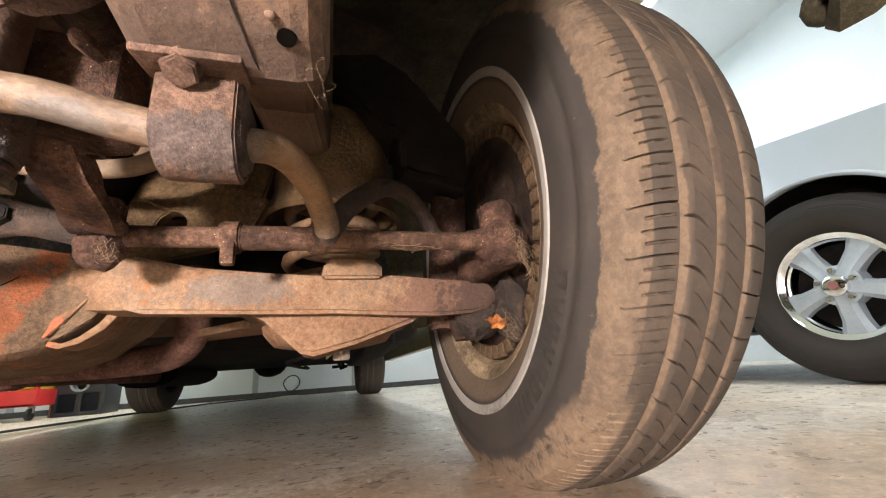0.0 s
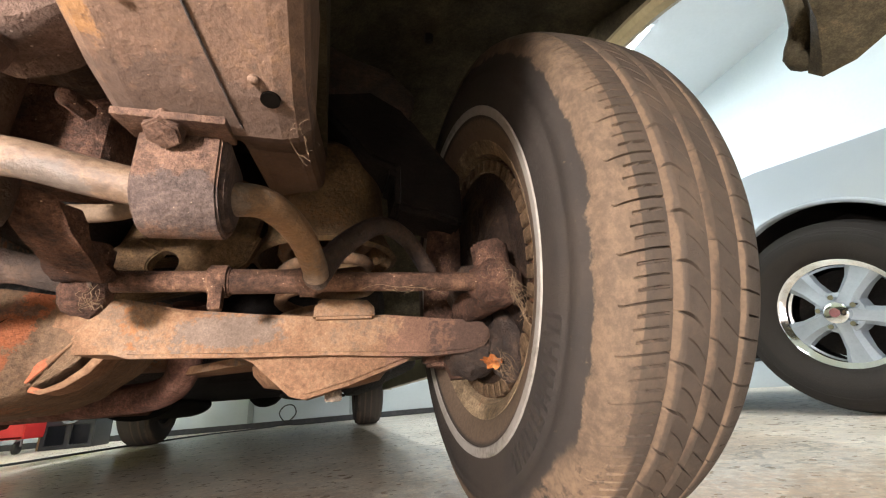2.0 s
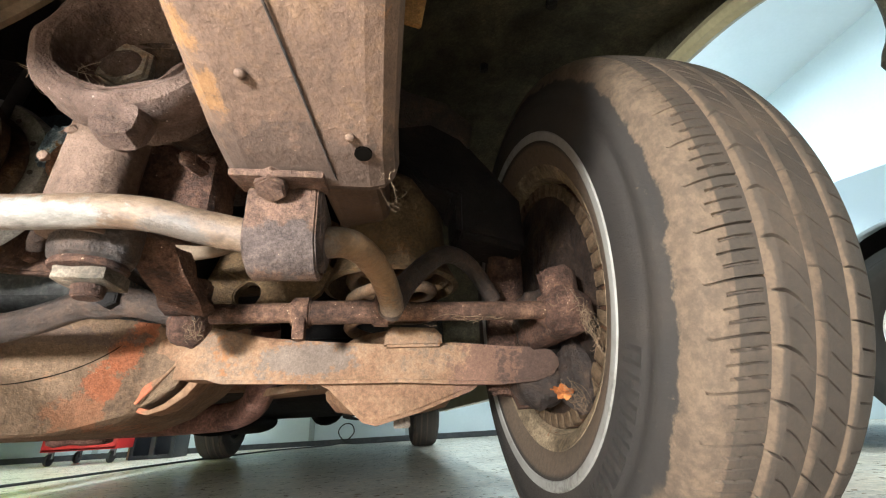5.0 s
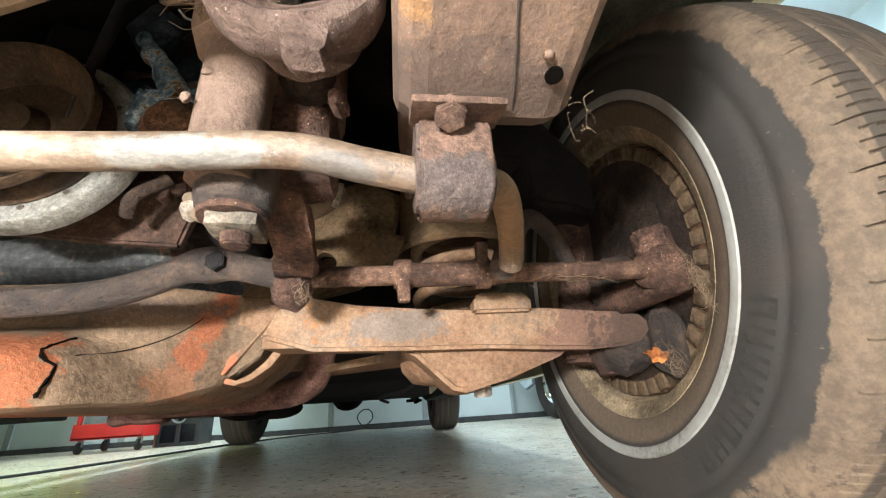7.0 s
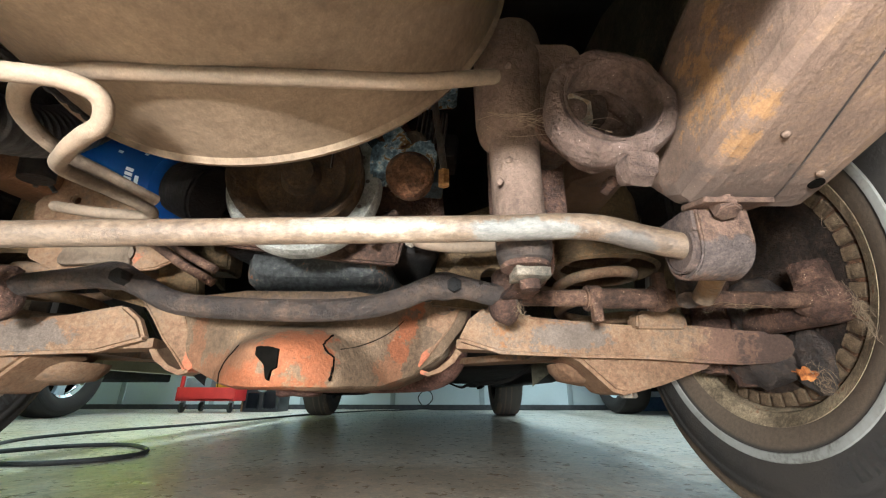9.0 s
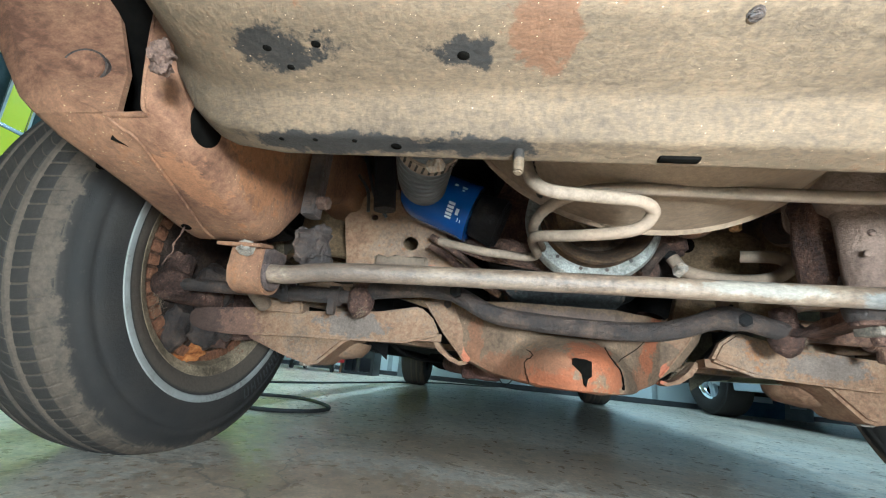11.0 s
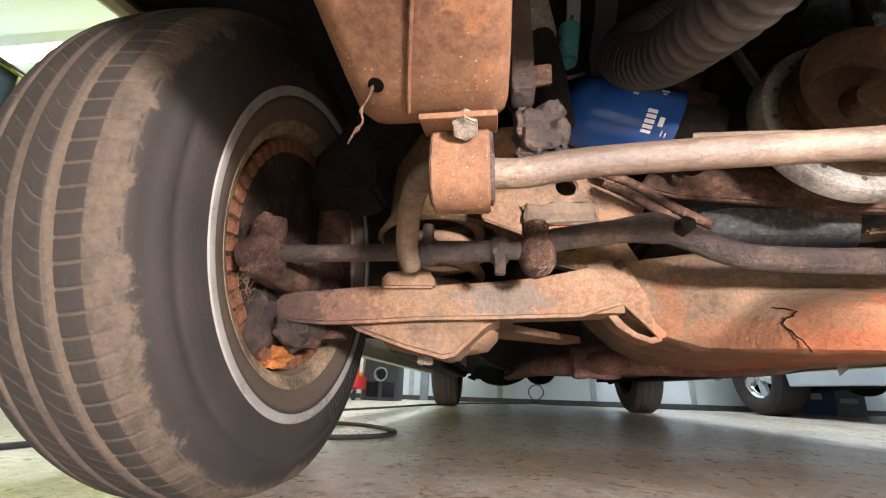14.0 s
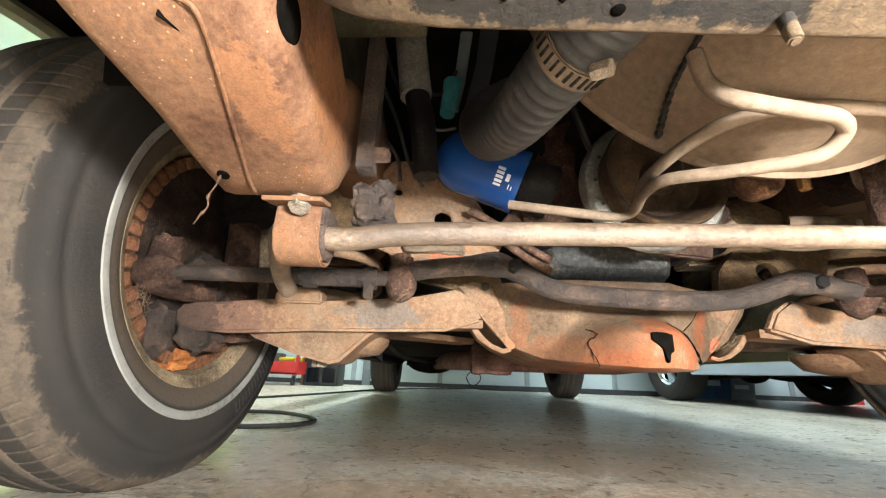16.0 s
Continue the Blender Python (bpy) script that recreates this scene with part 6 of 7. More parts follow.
# same here: olive on the right, a shaded black copy on the left
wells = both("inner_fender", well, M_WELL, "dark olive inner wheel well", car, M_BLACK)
for s, ob in zip((1, -1), wells):
    for y, x, z in ((-0.30, 0.56, 0.685), (-0.25, 0.66, 0.715), (-0.1, 0.6, 0.75), (-0.36, 0.75, 0.665)):
        part("well_bolt", hexnut((s * x, y, z), (s * x, y + 0.004, z - 0.012), 0.008), M_BLACK, ob)
    part("well_wall", plate([(-0.36, 0.47), (-0.05, 0.50), (0.3, 0.48), (0.44, 0.44), (0.36, 0.62), (0.2, 0.71), (0.0, 0.74), (-0.2, 0.72), (-0.36, 0.65)], 0.012, "x", s * 0.425), M_WELL, ob, "dark inner wall of the wheel well")
    if s > 0:
        # broad flange behind the front edge of the wheel opening, hooked forward at its foot
        edge = [(-0.372, 0.585, -0.012, 0.06), (-0.405, 0.55, -0.065, 0.05), (-0.425, 0.49, -0.08, 0.015), (-0.422, 0.44, -0.07, 0.02), (-0.408, 0.415, -0.055, 0.025), (-0.416, 0.403, -0.045, 0.028), (-0.44, 0.399, -0.03, 0.028), (-0.56, 0.425, -0.004, 0.028), (-0.74, 0.437, 0.0, 0.028)]
        part("fender_flange", loft([[(0.866, y, z), (0.848, y + 0.3 * dy, z + 0.3 * dz), (0.82, y + 0.7 * dy, z + 0.7 * dz), (0.79, y + dy, z + dz), (0.79, y + 1.1 * dy, z + 1.1 * dz), (0.848, y + 0.4 * dy, z + 0.4 * dz), (0.866, y + 0.08 * dy, z + 0.08 * dz)] for y, z, dy, dz in edge]), M_WELL, ob, "dusty brown flange of the wheel opening")
        part("fender_strut", plate([(0.424, 0.441), (0.452, 0.441 - 0.008), (0.458, 0.441 + 0.03), (0.470, 0.441 + 0.15), (0.424, 0.441 + 0.15)], 0.004, "y", -0.40, bevel=0.001), M_GOLD, ob, "rust-orange sheet strut")
    arm = [(0.424, 0.60), (0.50, 0.615), (0.55, 0.585), (0.60, 0.512), (0.632, 0.475), (0.629, 0.389), (0.577, 0.405), (0.553, 0.408), (0.531, 0.417), (0.532, 0.475), (0.49, 0.492), (0.454, 0.536), (0.424, 0.574)]
    part("upper_arm", lumpy(plate([(s * x, z) for x, z in arm], 0.09, "y", -0.10, bevel=0.008), 0.003, 20), M_BLACK, car, "black pressed upper control arm")
    part("bump_bracket", plate([(s * x, z) for x, z in ((0.43, 0.60), (0.43, 0.70), (0.466, 0.678), (0.527, 0.659), (0.57, 0.616), (0.56, 0.565), (0.50, 0.57))], 0.06, "y", -0.098, bevel=0.004), M_GREASE, car, "dark bracket over the upper control arm")
# hood, grille and bumper are out of view; they keep overhead light out
part("hood", loft([[(-0.86, -0.98, 0.84), (0.86, -0.98, 0.84), (0.86, -0.98, 0.87), (-0.86, -0.98, 0.87)], [(-0.84, 0.6, 0.94), (0.84, 0.6, 0.94), (0.84, 0.6, 0.97), (-0.84, 0.6, 0.97)]]), M_PAINT, car, "dull olive hood")
# black sheet added below the hood so that the engine bay stays dark
part("hood_shade_sheet", loft([[(-0.84, -0.95, 0.81), (0.84, -0.95, 0.81), (0.84, -0.95, 0.83), (-0.84, -0.95, 0.83)], [(-0.82, 0.55, 0.90), (0.82, 0.55, 0.90), (0.82, 0.55, 0.92), (-0.82, 0.55, 0.92)]]), M_BLACK, car, "black sheet added under the hood to keep the bay dark")
part("grille", box((0, -0.99, 0.66), (1.72, 0.04, 0.36), 0.01), M_PAINT, car)
bumper = part("bumper", sweep([(-0.95, -0.9, 0.47), (-0.9, -1.02, 0.48), (-0.5, -1.07, 0.48), (0, -1.08, 0.48), (0.5, -1.07, 0.48), (0.9, -1.02, 0.48), (0.95, -0.9, 0.47)], 0.07, 12, 4, flat=0.35), M_CHROME, car, "chrome front bumper")
for s in (1, -1):
    part("body_side", loft([[(s * 0.86, 0.6, 0.24), (s * 0.89, 0.6, 0.6), (s * 0.84, 0.6, 0.96), (s * 0.8, 0.6, 0.96), (s * 0.82, 0.6, 0.24)], [(s * 0.86, 2.4, 0.24), (s * 0.90, 2.4, 0.6), (s * 0.84, 2.4, 0.96), (s * 0.8, 2.4, 0.96), (s * 0.82, 2.4, 0.24)]]), M_PAINT, car)
    part("quarter_panel", plate([(2.4, 0.24), (2.46, 0.36), (2.56, 0.52), (2.7, 0.6), (3.0, 0.6), (3.16, 0.52), (3.28, 0.38), (3.9, 0.4), (4.0, 0.9), (2.4, 0.96)], 0.03, "x", s * 0.87 - 0.015), M_PAINT, car)
part("roof", loft([[(-0.8, 0.7, 0.95), (0.8, 0.7, 0.95), (0.8, 0.7, 0.97), (-0.8, 0.7, 0.97)], [(-0.62, 1.3, 1.38), (0.62, 1.3, 1.38), (0.62, 1.3, 1.41), (-0.62, 1.3, 1.41)], [(-0.62, 2.3, 1.38), (0.62, 2.3, 1.38), (0.62, 2.3, 1.41), (-0.62, 2.3, 1.41)], [(-0.8, 3.1, 0.95), (0.8, 3.1, 0.95), (0.8, 3.1, 0.97), (-0.8, 3.1, 0.97)], [(-0.8, 3.98, 0.9), (0.8, 3.98, 0.9), (0.8, 3.98, 0.92), (-0.8, 3.98, 0.92)]]), M_PAINT, car)

# ---- dry leaves and straw ----
def leaf(name, place, size, turn, label):
    rnd = random.Random(name + str(place))
    bm = bmesh.new()
    pts = []
    for k in range(30):
        a = 2 * math.pi * k / 30
        r = 0.55 + 0.25 * abs(math.sin(2.5 * a + 0.4)) + 0.2 * abs(math.sin(0.5 * a + 0.3)) + 0.3 * rnd.random()
        pts.append((size * r * math.cos(a), 0.8 * size * r * math.sin(a)))
    plate(pts, 0.0008, "z", 0, bm=bm)
    bmesh.ops.subdivide_edges(bm, edges=[e for e in bm.edges if e.calc_length() > size * 0.3], cuts=2)
    for v in bm.verts:
        v.co.z += 0.35 * (v.co.x ** 2 + 0.5 * abs(v.co.y) * size) / size + 0.15 * size * noise.noise(v.co * 60)
    sweep([(0, 0, 0), (-size * 0.7, 0.1 * size, 0.1 * size), (-size * 1.5, 0.05 * size, 0.3 * size)], 0.0008, 6, 4, bm=bm)
    return tagged(part(name, bm, M_LEAF, None, label, place @ turn), category="leaf")


leaf("dry_leaf", Matrix.Translation((-0.655, -0.085, 0.165)), 0.026, Euler((0.9, 0.2, 0.4)).to_matrix().to_4x4(), "curled orange-brown dry leaf lying in the wheel")
leaf("dry_leaf", Matrix.Translation((0.632, -0.140, 0.194)), 0.0105, Euler((1.45, 0.25, -0.35)).to_matrix().to_4x4(), "small torn orange leaf stuck beside the wheel")


def straw(name, a, b, n, spread, seed, label, r=0.00019):
    rnd = random.Random(seed)
    bm = bmesh.new()
    a, b = Vector(a), Vector(b)
    for _ in range(n):
        j = lambda: Vector((rnd.uniform(-1, 1), rnd.uniform(-1, 1), rnd.uniform(-1, 1))) * spread
        p, q = a.lerp(b, rnd.random()) + j(), a.lerp(b, rnd.random()) + j()
        sweep([p, p.lerp(q, 0.35) + j() * 0.6, p.lerp(q, 0.7) + j() * 0.6, q], r, 5, 4, bm=bm)
    return tagged(part(name, bm, M_STRAW, None, label), category="dry grass", kind="stuff")


straw("dry_grass", (0.62, -0.236, 0.27), (0.637, -0.232, 0.225), 30, 0.008, 1, "dry grass tangled round the steering joint")
straw("dry_grass", (0.63, -0.15, 0.205), (0.65, -0.15, 0.175), 26, 0.009, 2, "dry grass tangled under the ball joint")
straw("dry_grass", (0.44, -0.215, 0.262), (0.58, -0.218, 0.262), 8, 0.005, 3, "dry grass clinging to the tie rod")
straw("dry_grass", (-0.62, -0.23, 0.26), (-0.64, -0.19, 0.22), 24, 0.009, 4, "dry grass tangled round the steering joint")
straw("dry_grass", (-0.36, -0.139, 0.208), (-0.46, -0.139, 0.203), 16, 0.005, 5, "dry grass under the control arm")
straw("dry_grass", (0.158, -0.076, 0.202), (0.195, -0.074, 0.236), 14, 0.006, 6, "dry roots hanging from the bracket")
straw("dry_grass", (0.262, -0.222, 0.262), (0.268, -0.226, 0.245), 16, 0.006, 7, "dry roots hanging from the steering joint")
straw("dry_grass", (-0.30, -0.215, 0.262), (-0.31, -0.218, 0.246), 12, 0.006, 8, "dry roots hanging from the steering joint")
straw("dry_grass", (0.60, -0.232, 0.285), (0.64, -0.228, 0.250), 18, 0.010, 9, "dry grass wound round the tie rod end")
straw("dry_grass", (0.21, -0.385, 0.385), (0.30, -0.432, 0.330), 22, 0.008, 10, "dry grass caught under the steering gear")
straw("cobweb", (0.428, -0.425, 0.292), (0.436, -0.410, 0.268), 6, 0.006, 11, "pale cobweb threads below the frame rail", 0.00007)
tw = sweep([(-0.4225, -0.430, 0.297), (-0.424, -0.431, 0.287), (-0.427, -0.432, 0.278), (-0.4255, -0.432, 0.270), (-0.429, -0.433, 0.263), (-0.432, -0.433, 0.256)], lambda u: 0.0006 * (1 + 1.3 * max(0, math.sin(u * 19)) ** 3), 8, 6)
tagged(part("twig", tw, M_ROD, None, "knotted dry stem hanging from the frame hole"), category="twig")


# ---- cable on the floor ----
cab = [(-1.45, -0.9, 0.006), (-1.25, -0.2, 0.006), (-1.23, 0.05, 0.006), (-1.15, 0.4, 0.006), (-1.02, 0.72, 0.006), (-0.86, 0.80, 0.006), (-0.72, 0.72, 0.006), (-0.64, 0.60, 0.006), (-0.67, 0.48, 0.006), (-0.80, 0.42, 0.006), (-1.0, 0.5, 0.006), (-1.3, 0.9, 0.006), (-1.30, 1.25, 0.006), (-1.15, 1.65, 0.006), (-1.02, 2.15, 0.006), (-0.86, 2.8, 0.006), (-0.55, 3.5, 0.006), (-0.2, 3.8, 0.006), (0.02, 3.93, 0.02), (0.14, 3.96, 0.10), (0.12, 3.97, 0.185), (0.04, 3.97, 0.19), (-0.01, 3.97, 0.12), (0.06, 3.97, 0.03), (0.2, 3.95, 0.006), (0.8, 4.0, 0.006), (1.5, 3.95, 0.006), (2.2, 4.05, 0.006)]
tagged(part("cable", sweep([(x, y, z + FZ) for x, y, z in cab], 0.006, 8, 8), M_CABLE, None, "long black cable lying in bends on the concrete floor"), category="cable")


# ---- red tool cart, crate and boxes at the back wall ----
def tool_cart():
    t = thing("tool_cart", "red steel tool cart on black castors with yellow tools", "tool cart", m=pose(-1.92, 3.45, FZ) @ Matrix.Diagonal((0.84, 1, 1, 1)))
    part("lower_tray", plate([(-0.32, 0.10), (0.32, 0.10), (0.32, 0.22), (0.30, 0.22), (0.30, 0.12), (-0.30, 0.12), (-0.30, 0.22), (-0.32, 0.22)], 0.42, "y", -0.21, bevel=0.004), M_RED, t, "red tray")
    part("tray_front", box((0, -0.205, 0.16), (0.62, 0.01, 0.115), 0.003), M_RED, t)
    part("upper_tray", box((0, 0, 0.72), (0.64, 0.42, 0.10), 0.01), M_RED, t)
    for x in (-0.29, 0.29):
        for y in (-0.18, 0.18):
            part("upright", box((x, y, 0.44), (0.03, 0.03, 0.66), 0.004), M_RED, t)
            w = part("castor", lathe([(-0.014, 0.0), (-0.016, 0.03), (-0.012, 0.043), (0.012, 0.043), (0.016, 0.03), (0.014, 0.0)], 24, "x", (x * 0.9, y * 0.9, 0.044)), M_PLASTIC, t, "black castor")
            part("fork", box((x * 0.9, y * 0.9 + 0.01, 0.08), (0.045, 0.02, 0.06), 0.004), M_GREYBOX, w)
    part("tool_case", box((-0.14, 0.0, 0.21), (0.28, 0.3, 0.18), 0.012), M_GREYBOX, t, "grey case")
    part("yellow_tool", rod((0.05, -0.12, 0.235), (0.22, -0.1, 0.24), 0.024, bevel=0.004), M_YELLOWTOOL, t, "yellow tool")
    part("yellow_tool", box((0.24, 0.02, 0.23), (0.07, 0.12, 0.06), 0.01), M_YELLOWTOOL, t, "yellow tool")
    return t


tool_cart()


def crate(x, y):
    t = thing("black_crate", "black plastic crate frame with a round hole standing on its side", "crate", m=pose(x, y, FZ))
    part("face", plate([(-0.17, 0), (0.17, 0), (0.17, 0.42), (-0.17, 0.42)], 0.02, "y", -0.15, holes=[circle(0.0, 0.25, 0.055, 24), [(-0.14, 0.03), (-0.02, 0.03), (-0.02, 0.17), (-0.14, 0.17)], [(0.02, 0.03), (0.14, 0.03), (0.14, 0.17), (0.02, 0.17)]], bevel=0.004), M_PLASTIC, t)
    part("back", box((0, 0.13, 0.21), (0.34, 0.02, 0.42), 0.004), M_PLASTIC, t)
    for s in (-1, 1):
        part("side", box((s * 0.16, 0, 0.21), (0.02, 0.26, 0.42), 0.004), M_PLASTIC, t)
    part("collar", lathe([(-0.165, 0.055), (-0.165, 0.07), (-0.10, 0.07), (-0.10, 0.055)], 28, "y", (0, 0, 0.25), closed=True), M_GREYBOX, t)
    part("bottom", box((0, 0, 0.012), (0.32, 0.26, 0.02), 0.003), M_PLASTIC, t)


crate(-1.50, 3.62)
tagged(part("board", box((-1.70, 3.68, FZ + 0.25), (0.03, 0.3, 0.5), 0.004), M_CARDBOARD, None, "brown board leaning beside the crate"), category="board")
tagged(part("door_frame", box((-1.17, Y1 - 0.03, 1.05), (0.09, 0.06, 2.1), 0.006), M_GREYBOX, None, "grey steel post at the wall"), category="post", kind="structure")


def storage_box(x, y, w, d, h, mat, label):
    t = thing("storage_box", label, "box", m=pose(x, y, FZ))
    part("tub", loft([[(sx * w / 2 * k, sy * d / 2 * k, z) for sx, sy in ((-1, -1), (1, -1), (1, 1), (-1, 1))] for z, k in ((0, 0.92), (h * 0.85, 1.0))]), mat, t)
    part("lid", box((0, 0, h * 0.92), (w * 1.04, d * 1.04, h * 0.14), 0.01), mat, t)
    part("label_strip", box((0, -d / 2 - 0.004, h * 0.55), (w * 0.5, 0.004, h * 0.18)), M_PRINT, t, "pale label as a plain bar")


storage_box(2.55, 3.95, 0.5, 0.35, 0.3, M_BLUEBOX, "dark blue plastic storage box at the wall")
storage_box(2.95, 4.0, 0.3, 0.3, 0.24, M_GREYBOX, "grey storage box at the wall")
storage_box(4.0, 3.9, 0.3, 0.3, 0.3, M_RED, "red storage box at the wall")


# ---- silver car on the right-hand bay ----
def spoke_wheel(parent, m, r=0.308):
    rim = part("wheel", lathe([(-0.11, 0.199), (-0.115, 0.208), (-0.110, 0.211), (-0.100, 0.198), (-0.086, 0.190), (-0.074, 0.172), (-0.066, 0.158), (-0.058, 0.156), (0.06, 0.17), (0.1, 0.2), (0.105, 0.195), (0.06, 0.165), (-0.05, 0.150), (-0.08, 0.18)], 56, closed=True), M_CHROME, parent, "polished five-spoke wheel", m)
    part("tire", tire_mesh(False, r, 0.125), M_TIREC, rim, "clean black tire")
    for k in range(5):
        rows = ((0.03, -0.086, 0.024), (0.075, -0.080, 0.0225), (0.115, -0.070, 0.026), (0.160, -0.066, 0.038))
        part("spoke", loft([[(d + 0.014, -1.25 * w, z), (d, -0.7 * w, z), (d + 0.003, 0, z), (d, 0.7 * w, z), (d + 0.014, 1.25 * w, z), (-0.03, 1.3 * w, z), (-0.03, -1.3 * w, z)] for z, d, w in rows]), M_SPOKE, rim, "grey cast spoke", Matrix.Rotation(radians(36 + 72 * k), 4, "X"))
        a = radians(72 * k)
        part("lug_nut", rod((-0.075, 0.05 * math.sin(a), 0.05 * math.cos(a)), (-0.095, 0.05 * math.sin(a), 0.05 * math.cos(a)), 0.011, 0.008, seg=10), M_CHROME, rim)
    part("hub_ring", lathe([(-0.03, 0.07), (-0.078, 0.066), (-0.08, 0.05), (-0.075, 0.0)], 32), M_SPOKE, rim)
    part("hub_cap", lathe([(-0.075, 0.036), (-0.10, 0.034), (-0.105, 0.026), (-0.106, 0.0)], 28), M_CHROME, rim)
    part("cap_badge", lathe([(-0.105, 0.015), (-0.1075, 0.013), (-0.108, 0.0)], 24), M_BADGE, rim, "small red round badge")
    part("brake_disc", lathe([(-0.01, 0.06), (-0.012, 0.145), (0.01, 0.145), (0.01, 0.06)], 40), M_BLACK, rim)
    return rim


def silver_car():
    t = thing("parked_car", "silver-blue classic car with polished five-spoke wheels", "car", m=pose(2.044, 0, FZ, 0, 0, 4.5))
    yf, yr, wr = 0.30, 3.18, 0.345

    def arch(cy):
        return [(cy + wr * math.cos(a), 0.33 + wr * math.sin(a)) for a in (math.pi * k / 20 for k in range(21))]

    outline = [(-0.52, 0.30), (-0.60, 0.50), (-0.58, 0.70), (-0.40, 0.765), (0.0, 0.815), (0.4, 0.895), (1.0, 0.93), (2.4, 0.95), (3.4, 0.96), (4.0, 0.88), (4.02, 0.45), (3.75, 0.28)]
    low = arch(yr) + [(yr - wr, 0.22)] + [(yf + wr, 0.22)] + arch(yf) + [(yf - wr, 0.26)]
    for sx, inner in ((0, 1), (1.72, 0)):
        bm = plate(outline + low, 0.05, "x", sx - 0.015 if inner else sx - 0.035, bevel=0.006)
        for v in bm.verts:
            lift = max(0.0, v.co.z - 0.62)
            side = 1 if inner else -1
            v.co.x += side * (0.9 * lift ** 2 + 0.25 * max(0, 0.45 - v.co.z) ** 2)
        part("body_side", bm, M_GREYPAINT, t)
        for cy in (yf, yr):
            part("arch_lip", sweep([(sx + (0.0 if inner else 0.0) - (0.012 if inner else -0.012), y, z) for y, z in arch(cy)], 0.009, 8, 2), M_GREYPAINT, t)
    part("upper_body", loft([[(0.06, y, z - 0.02), (1.66, y, z - 0.02), (1.62, y, z + 0.02), (0.10, y, z + 0.02)] for y, z in ((-0.58, 0.68), (-0.4, 0.76), (0.0, 0.81), (0.4, 0.885), (1.0, 0.925), (2.4, 0.945), (3.4, 0.955), (4.0, 0.88))]), M_GREYPAINT, t)
    part("cabin", loft([[(0.10, y0, z), (1.62, y0, z), (1.62, y1, z), (0.10, y1, z)] for y0, y1, z in ((1.0, 3.3, 0.93),)] + [[(0.26, 1.6, 1.32), (1.46, 1.6, 1.32), (1.46, 2.7, 1.32), (0.26, 2.7, 1.32)]]), M_GLASS, t)
    part("roof", loft([[(0.24, y, 1.32), (1.48, y, 1.32), (1.4, y, 1.36), (0.32, y, 1.36)] for y in (1.55, 1.65, 2.6, 2.75)]), M_GREYPAINT, t)
    part("underbody", box((0.86, 1.7, 0.30), (1.5, 3.9, 0.12), 0.02), M_BLACK, t)
    part("nose", box((0.86, -0.56, 0.5), (1.6, 0.06, 0.36), 0.02), M_CHROME, t)
    part("tail", box((0.86, 3.97, 0.62), (1.6, 0.06, 0.4), 0.02), M_GREYPAINT, t)
    part("rear_axle", ball((0.86, yr, 0.3), (0.14, 0.15, 0.13), rod((0.1, yr, 0.318), (1.62, yr, 0.318), 0.04)), M_BLACK, t)
    for x in (0.34, 1.38):
        part("leaf_spring", sweep([(x, yr - 0.7, 0.25), (x, yr, 0.22), (x, yr + 0.6, 0.28)], 0.03, 8, 5, flat=0.7), M_BLACK, t)
    for cy in (yf, yr):
        for x, turn in ((0.10, 0), (1.62, 180)):
            spoke_wheel(t, pose(x, cy, 0.308, 0, 0, turn))
        part("wheel_house", lathe([(0.03, 0.36), (0.33, 0.36), (0.33, 0.0)], 24, "x", (0, cy, 0.33), turn=math.pi), M_BLACK, t)
    return t


silver_car()


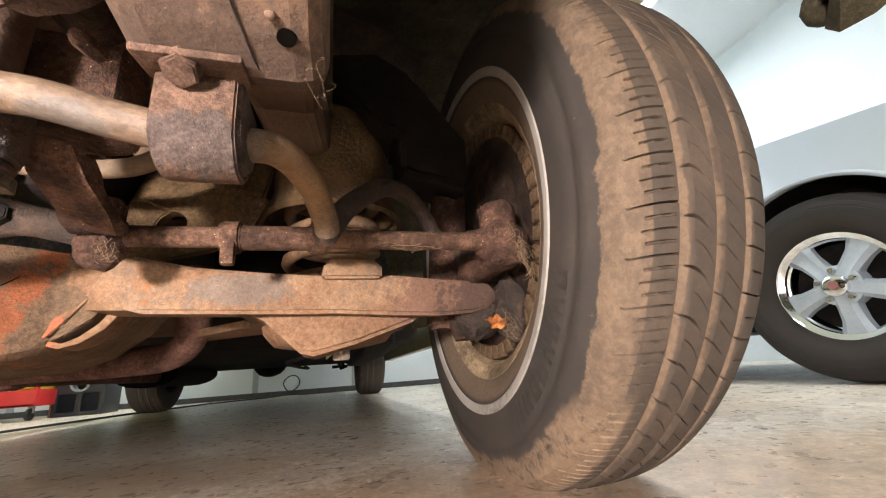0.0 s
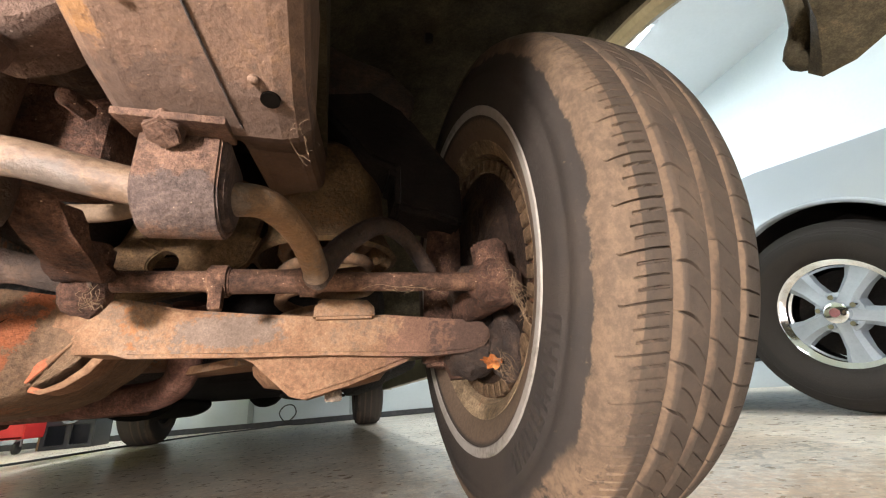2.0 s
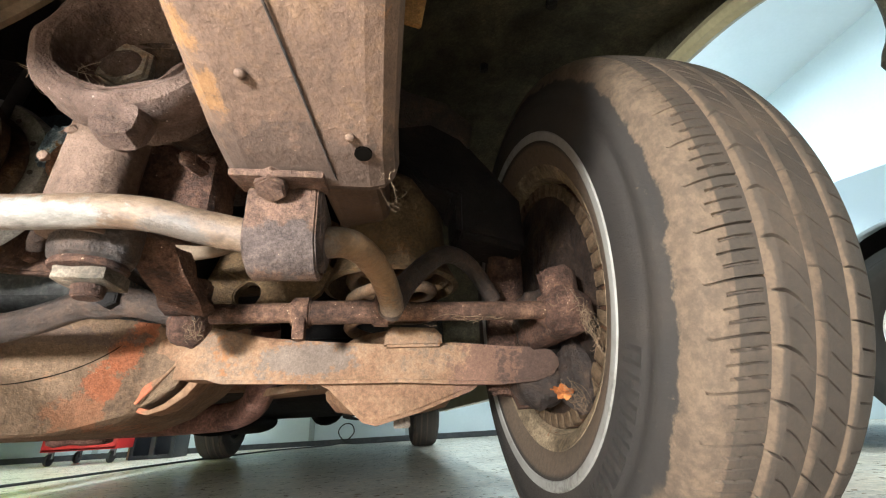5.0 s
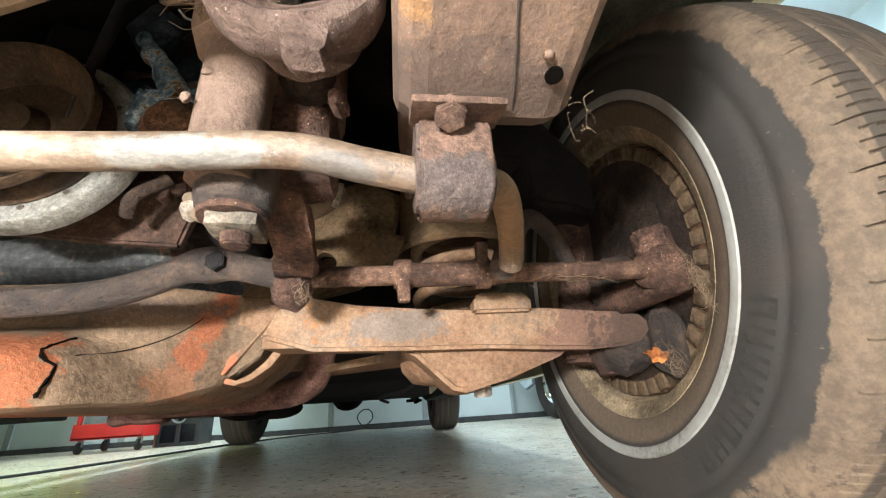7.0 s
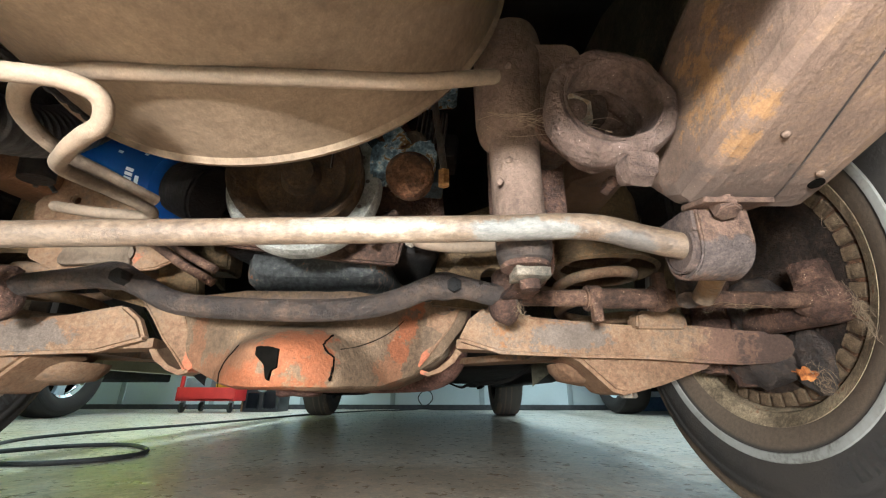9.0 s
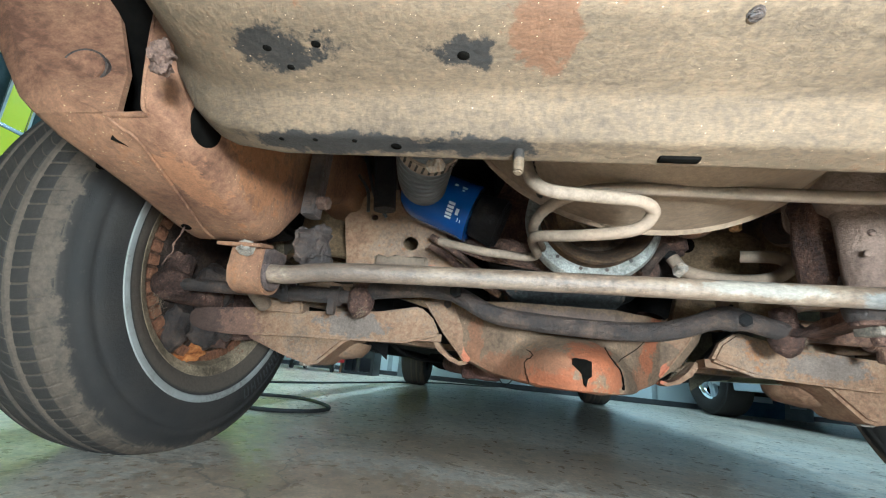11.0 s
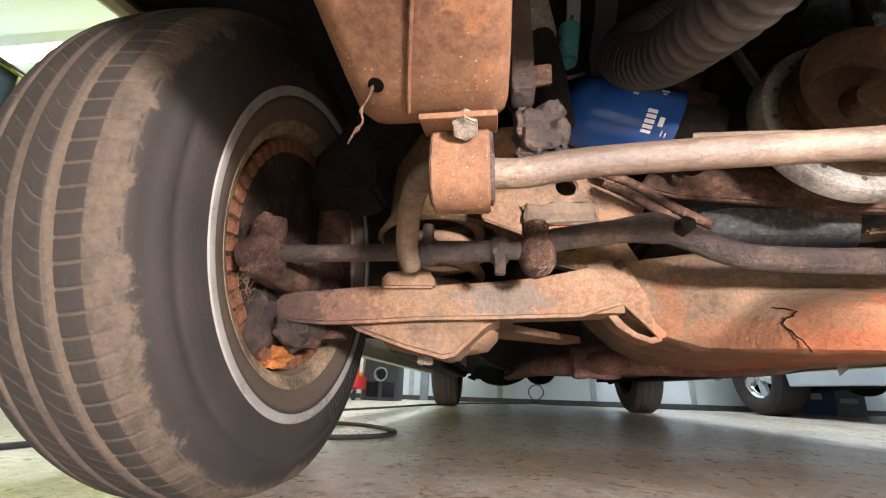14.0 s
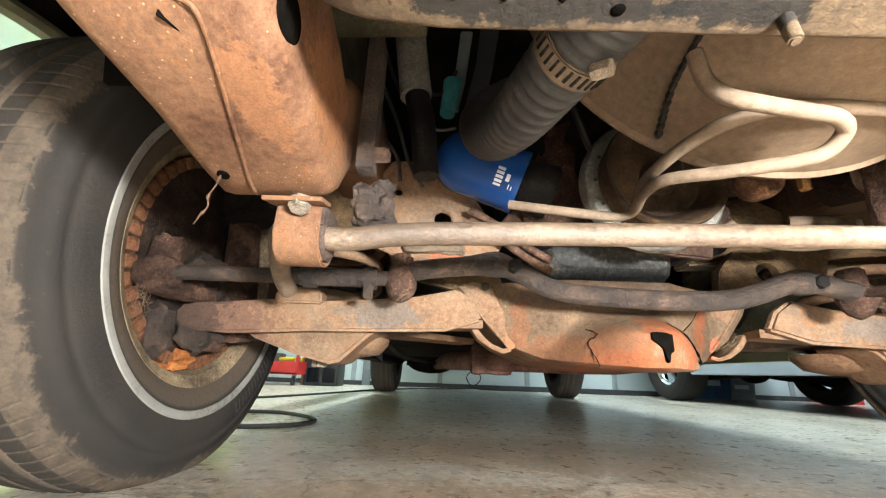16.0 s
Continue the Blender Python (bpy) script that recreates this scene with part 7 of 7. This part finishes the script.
# ---- yellow-green car on the left-hand bay ----
def lime_car():
    t = thing("parked_car", "bright yellow-green fifties car with chrome trim and silver panel", "car", m=pose(-2.45, 0, FZ))
    wr = 0.36
    yr, yf = 2.42, -0.55

    def arch(cy):
        return [(cy + wr * math.cos(a), 0.34 + wr * math.sin(a)) for a in (math.pi * k / 18 for k in range(19))]

    outline = [(-2.0, 0.34), (-2.05, 0.75), (-1.9, 0.98), (-0.5, 1.07), (2.0, 1.07), (3.6, 1.0), (4.0, 0.8), (3.98, 0.36)]
    low = arch(yr) + [(yr - wr, 0.27), (yf + wr, 0.27)] + arch(yf)
    for x, s in ((0.0, -1), (-2.0, 1)):
        bm = plate(outline + low, 0.06, "x", x - 0.06 if s < 0 else x, bevel=0.008)
        for v in bm.verts:
            v.co.x += s * (0.5 * max(0, v.co.z - 0.75) ** 2 + 1.2 * max(0, 0.42 - v.co.z) ** 2)
        part("body_side", bm, M_LIME, t, "glossy yellow-green body side")
    part("deck", box((-1.0, 1.0, 0.94), (1.9, 5.6, 0.06), 0.02), M_LIME, t)
    part("roof", loft([[(-0.1, y, 1.46), (-1.9, y, 1.46), (-1.7, y, 1.54), (-0.3, y, 1.54)] for y in (-0.6, -0.4, 1.9, 2.2)]), M_LIME, t, "yellow-green roof")
    part("drip_rail", sweep([(-0.085, -0.7, 1.42), (-0.085, -0.5, 1.455), (-0.085, 1.9, 1.455), (-0.085, 2.2, 1.40)], 0.012, 8, 3), M_CHROME, t, "chrome drip rail")
    for y, w in ((-0.62, 0.06), (0.675, 0.10), (2.1, 0.16)):
        part("pillar", loft([[(-0.055, y - w / 2, 1.04), (-0.055, y + w / 2, 1.04), (-0.105, y + w / 2, 1.04), (-0.105, y - w / 2, 1.04)], [(-0.10, y - w / 2, 1.47), (-0.10, y + w / 2, 1.47), (-0.15, y + w / 2, 1.47), (-0.15, y - w / 2, 1.47)]]), M_LIME, t)
    part("side_glass", loft([[(-0.08, -0.6, 1.03), (-0.08, 2.1, 1.03), (-0.087, 2.1, 1.03), (-0.087, -0.6, 1.03)], [(-0.125, -0.6, 1.46), (-0.125, 2.1, 1.46), (-0.132, 2.1, 1.46), (-0.132, -0.6, 1.46)]]), M_GLASS, t, "dark side glass")
    part("far_glass", box((-1.9, 0.7, 1.2), (0.01, 2.8, 0.5)), M_GLASS, t)
    for y in (0.615, 0.735):
        part("window_trim", sweep([(-0.055, y, 1.06), (-0.10, y, 1.46)], 0.008, 8, 2), M_CHROME, t)
    part("belt_trim", sweep([(-0.05, -0.5, 1.073), (-0.05, 2.0, 1.073)], 0.012, 8, 2, flat=0.5), M_CHROME, t)
    part("side_trim", box((0.008, 0.9, 0.765), (0.016, 5.0, 0.035), 0.006), M_CHROME, t, "chrome side spear")
    part("silver_insert", plate([(-1.8, 0.785), (0.63, 0.785), (0.58, 0.925), (-1.8, 0.925)], 0.01, "x", -0.002), M_SILVERPANEL, t, "silver side insert")
    part("trim_edge", sweep([(0.01, 0.64, 0.775), (0.0, 0.585, 0.93)], 0.008, 8, 2), M_CHROME, t)
    part("door_seam", sweep([(-0.045, 0.735, 1.06), (-0.002, 0.735, 0.80), (0.002, 0.73, 0.72), (0.002, 0.72, 0.45), (0.002, 0.78, 0.36), (0.002, 0.92, 0.335), (0.002, 1.8, 0.335)], 0.004, 6, 5), M_BLACK, t)
    part("door_handle", sweep([(-0.035, 0.76, 1.02), (0.01, 0.775, 1.02), (0.01, 0.90, 1.015), (-0.03, 0.92, 1.015)], 0.011, 10, 5), M_CHROME, t, "chrome door handle")
    part("lock", rod((-0.03, 0.79, 0.93), (-0.005, 0.79, 0.93), 0.012), M_CHROME, t)
    part("side_pipe", rod((-0.05, -1.0, 0.225), (-0.05, 0.9, 0.225), 0.05, bevel=0.01), M_SILVERPANEL, t, "silver side pipe")
    part("side_pipe", rod((-0.05, 0.9, 0.225), (-0.06, 1.5, 0.22), 0.028, bevel=0.004), M_SILVERPANEL, t)
    part("underbody", box((-0.9, 1.0, 0.32), (1.6, 5.4, 0.1), 0.02), M_BLACK, t)
    for cy in (yf, yr):
        for x, turn in ((-0.12, 180), (-1.88, 0)):
            spoke_wheel(t, pose(x, cy, 0.308, 0, 0, turn))
    return t


lime_car()
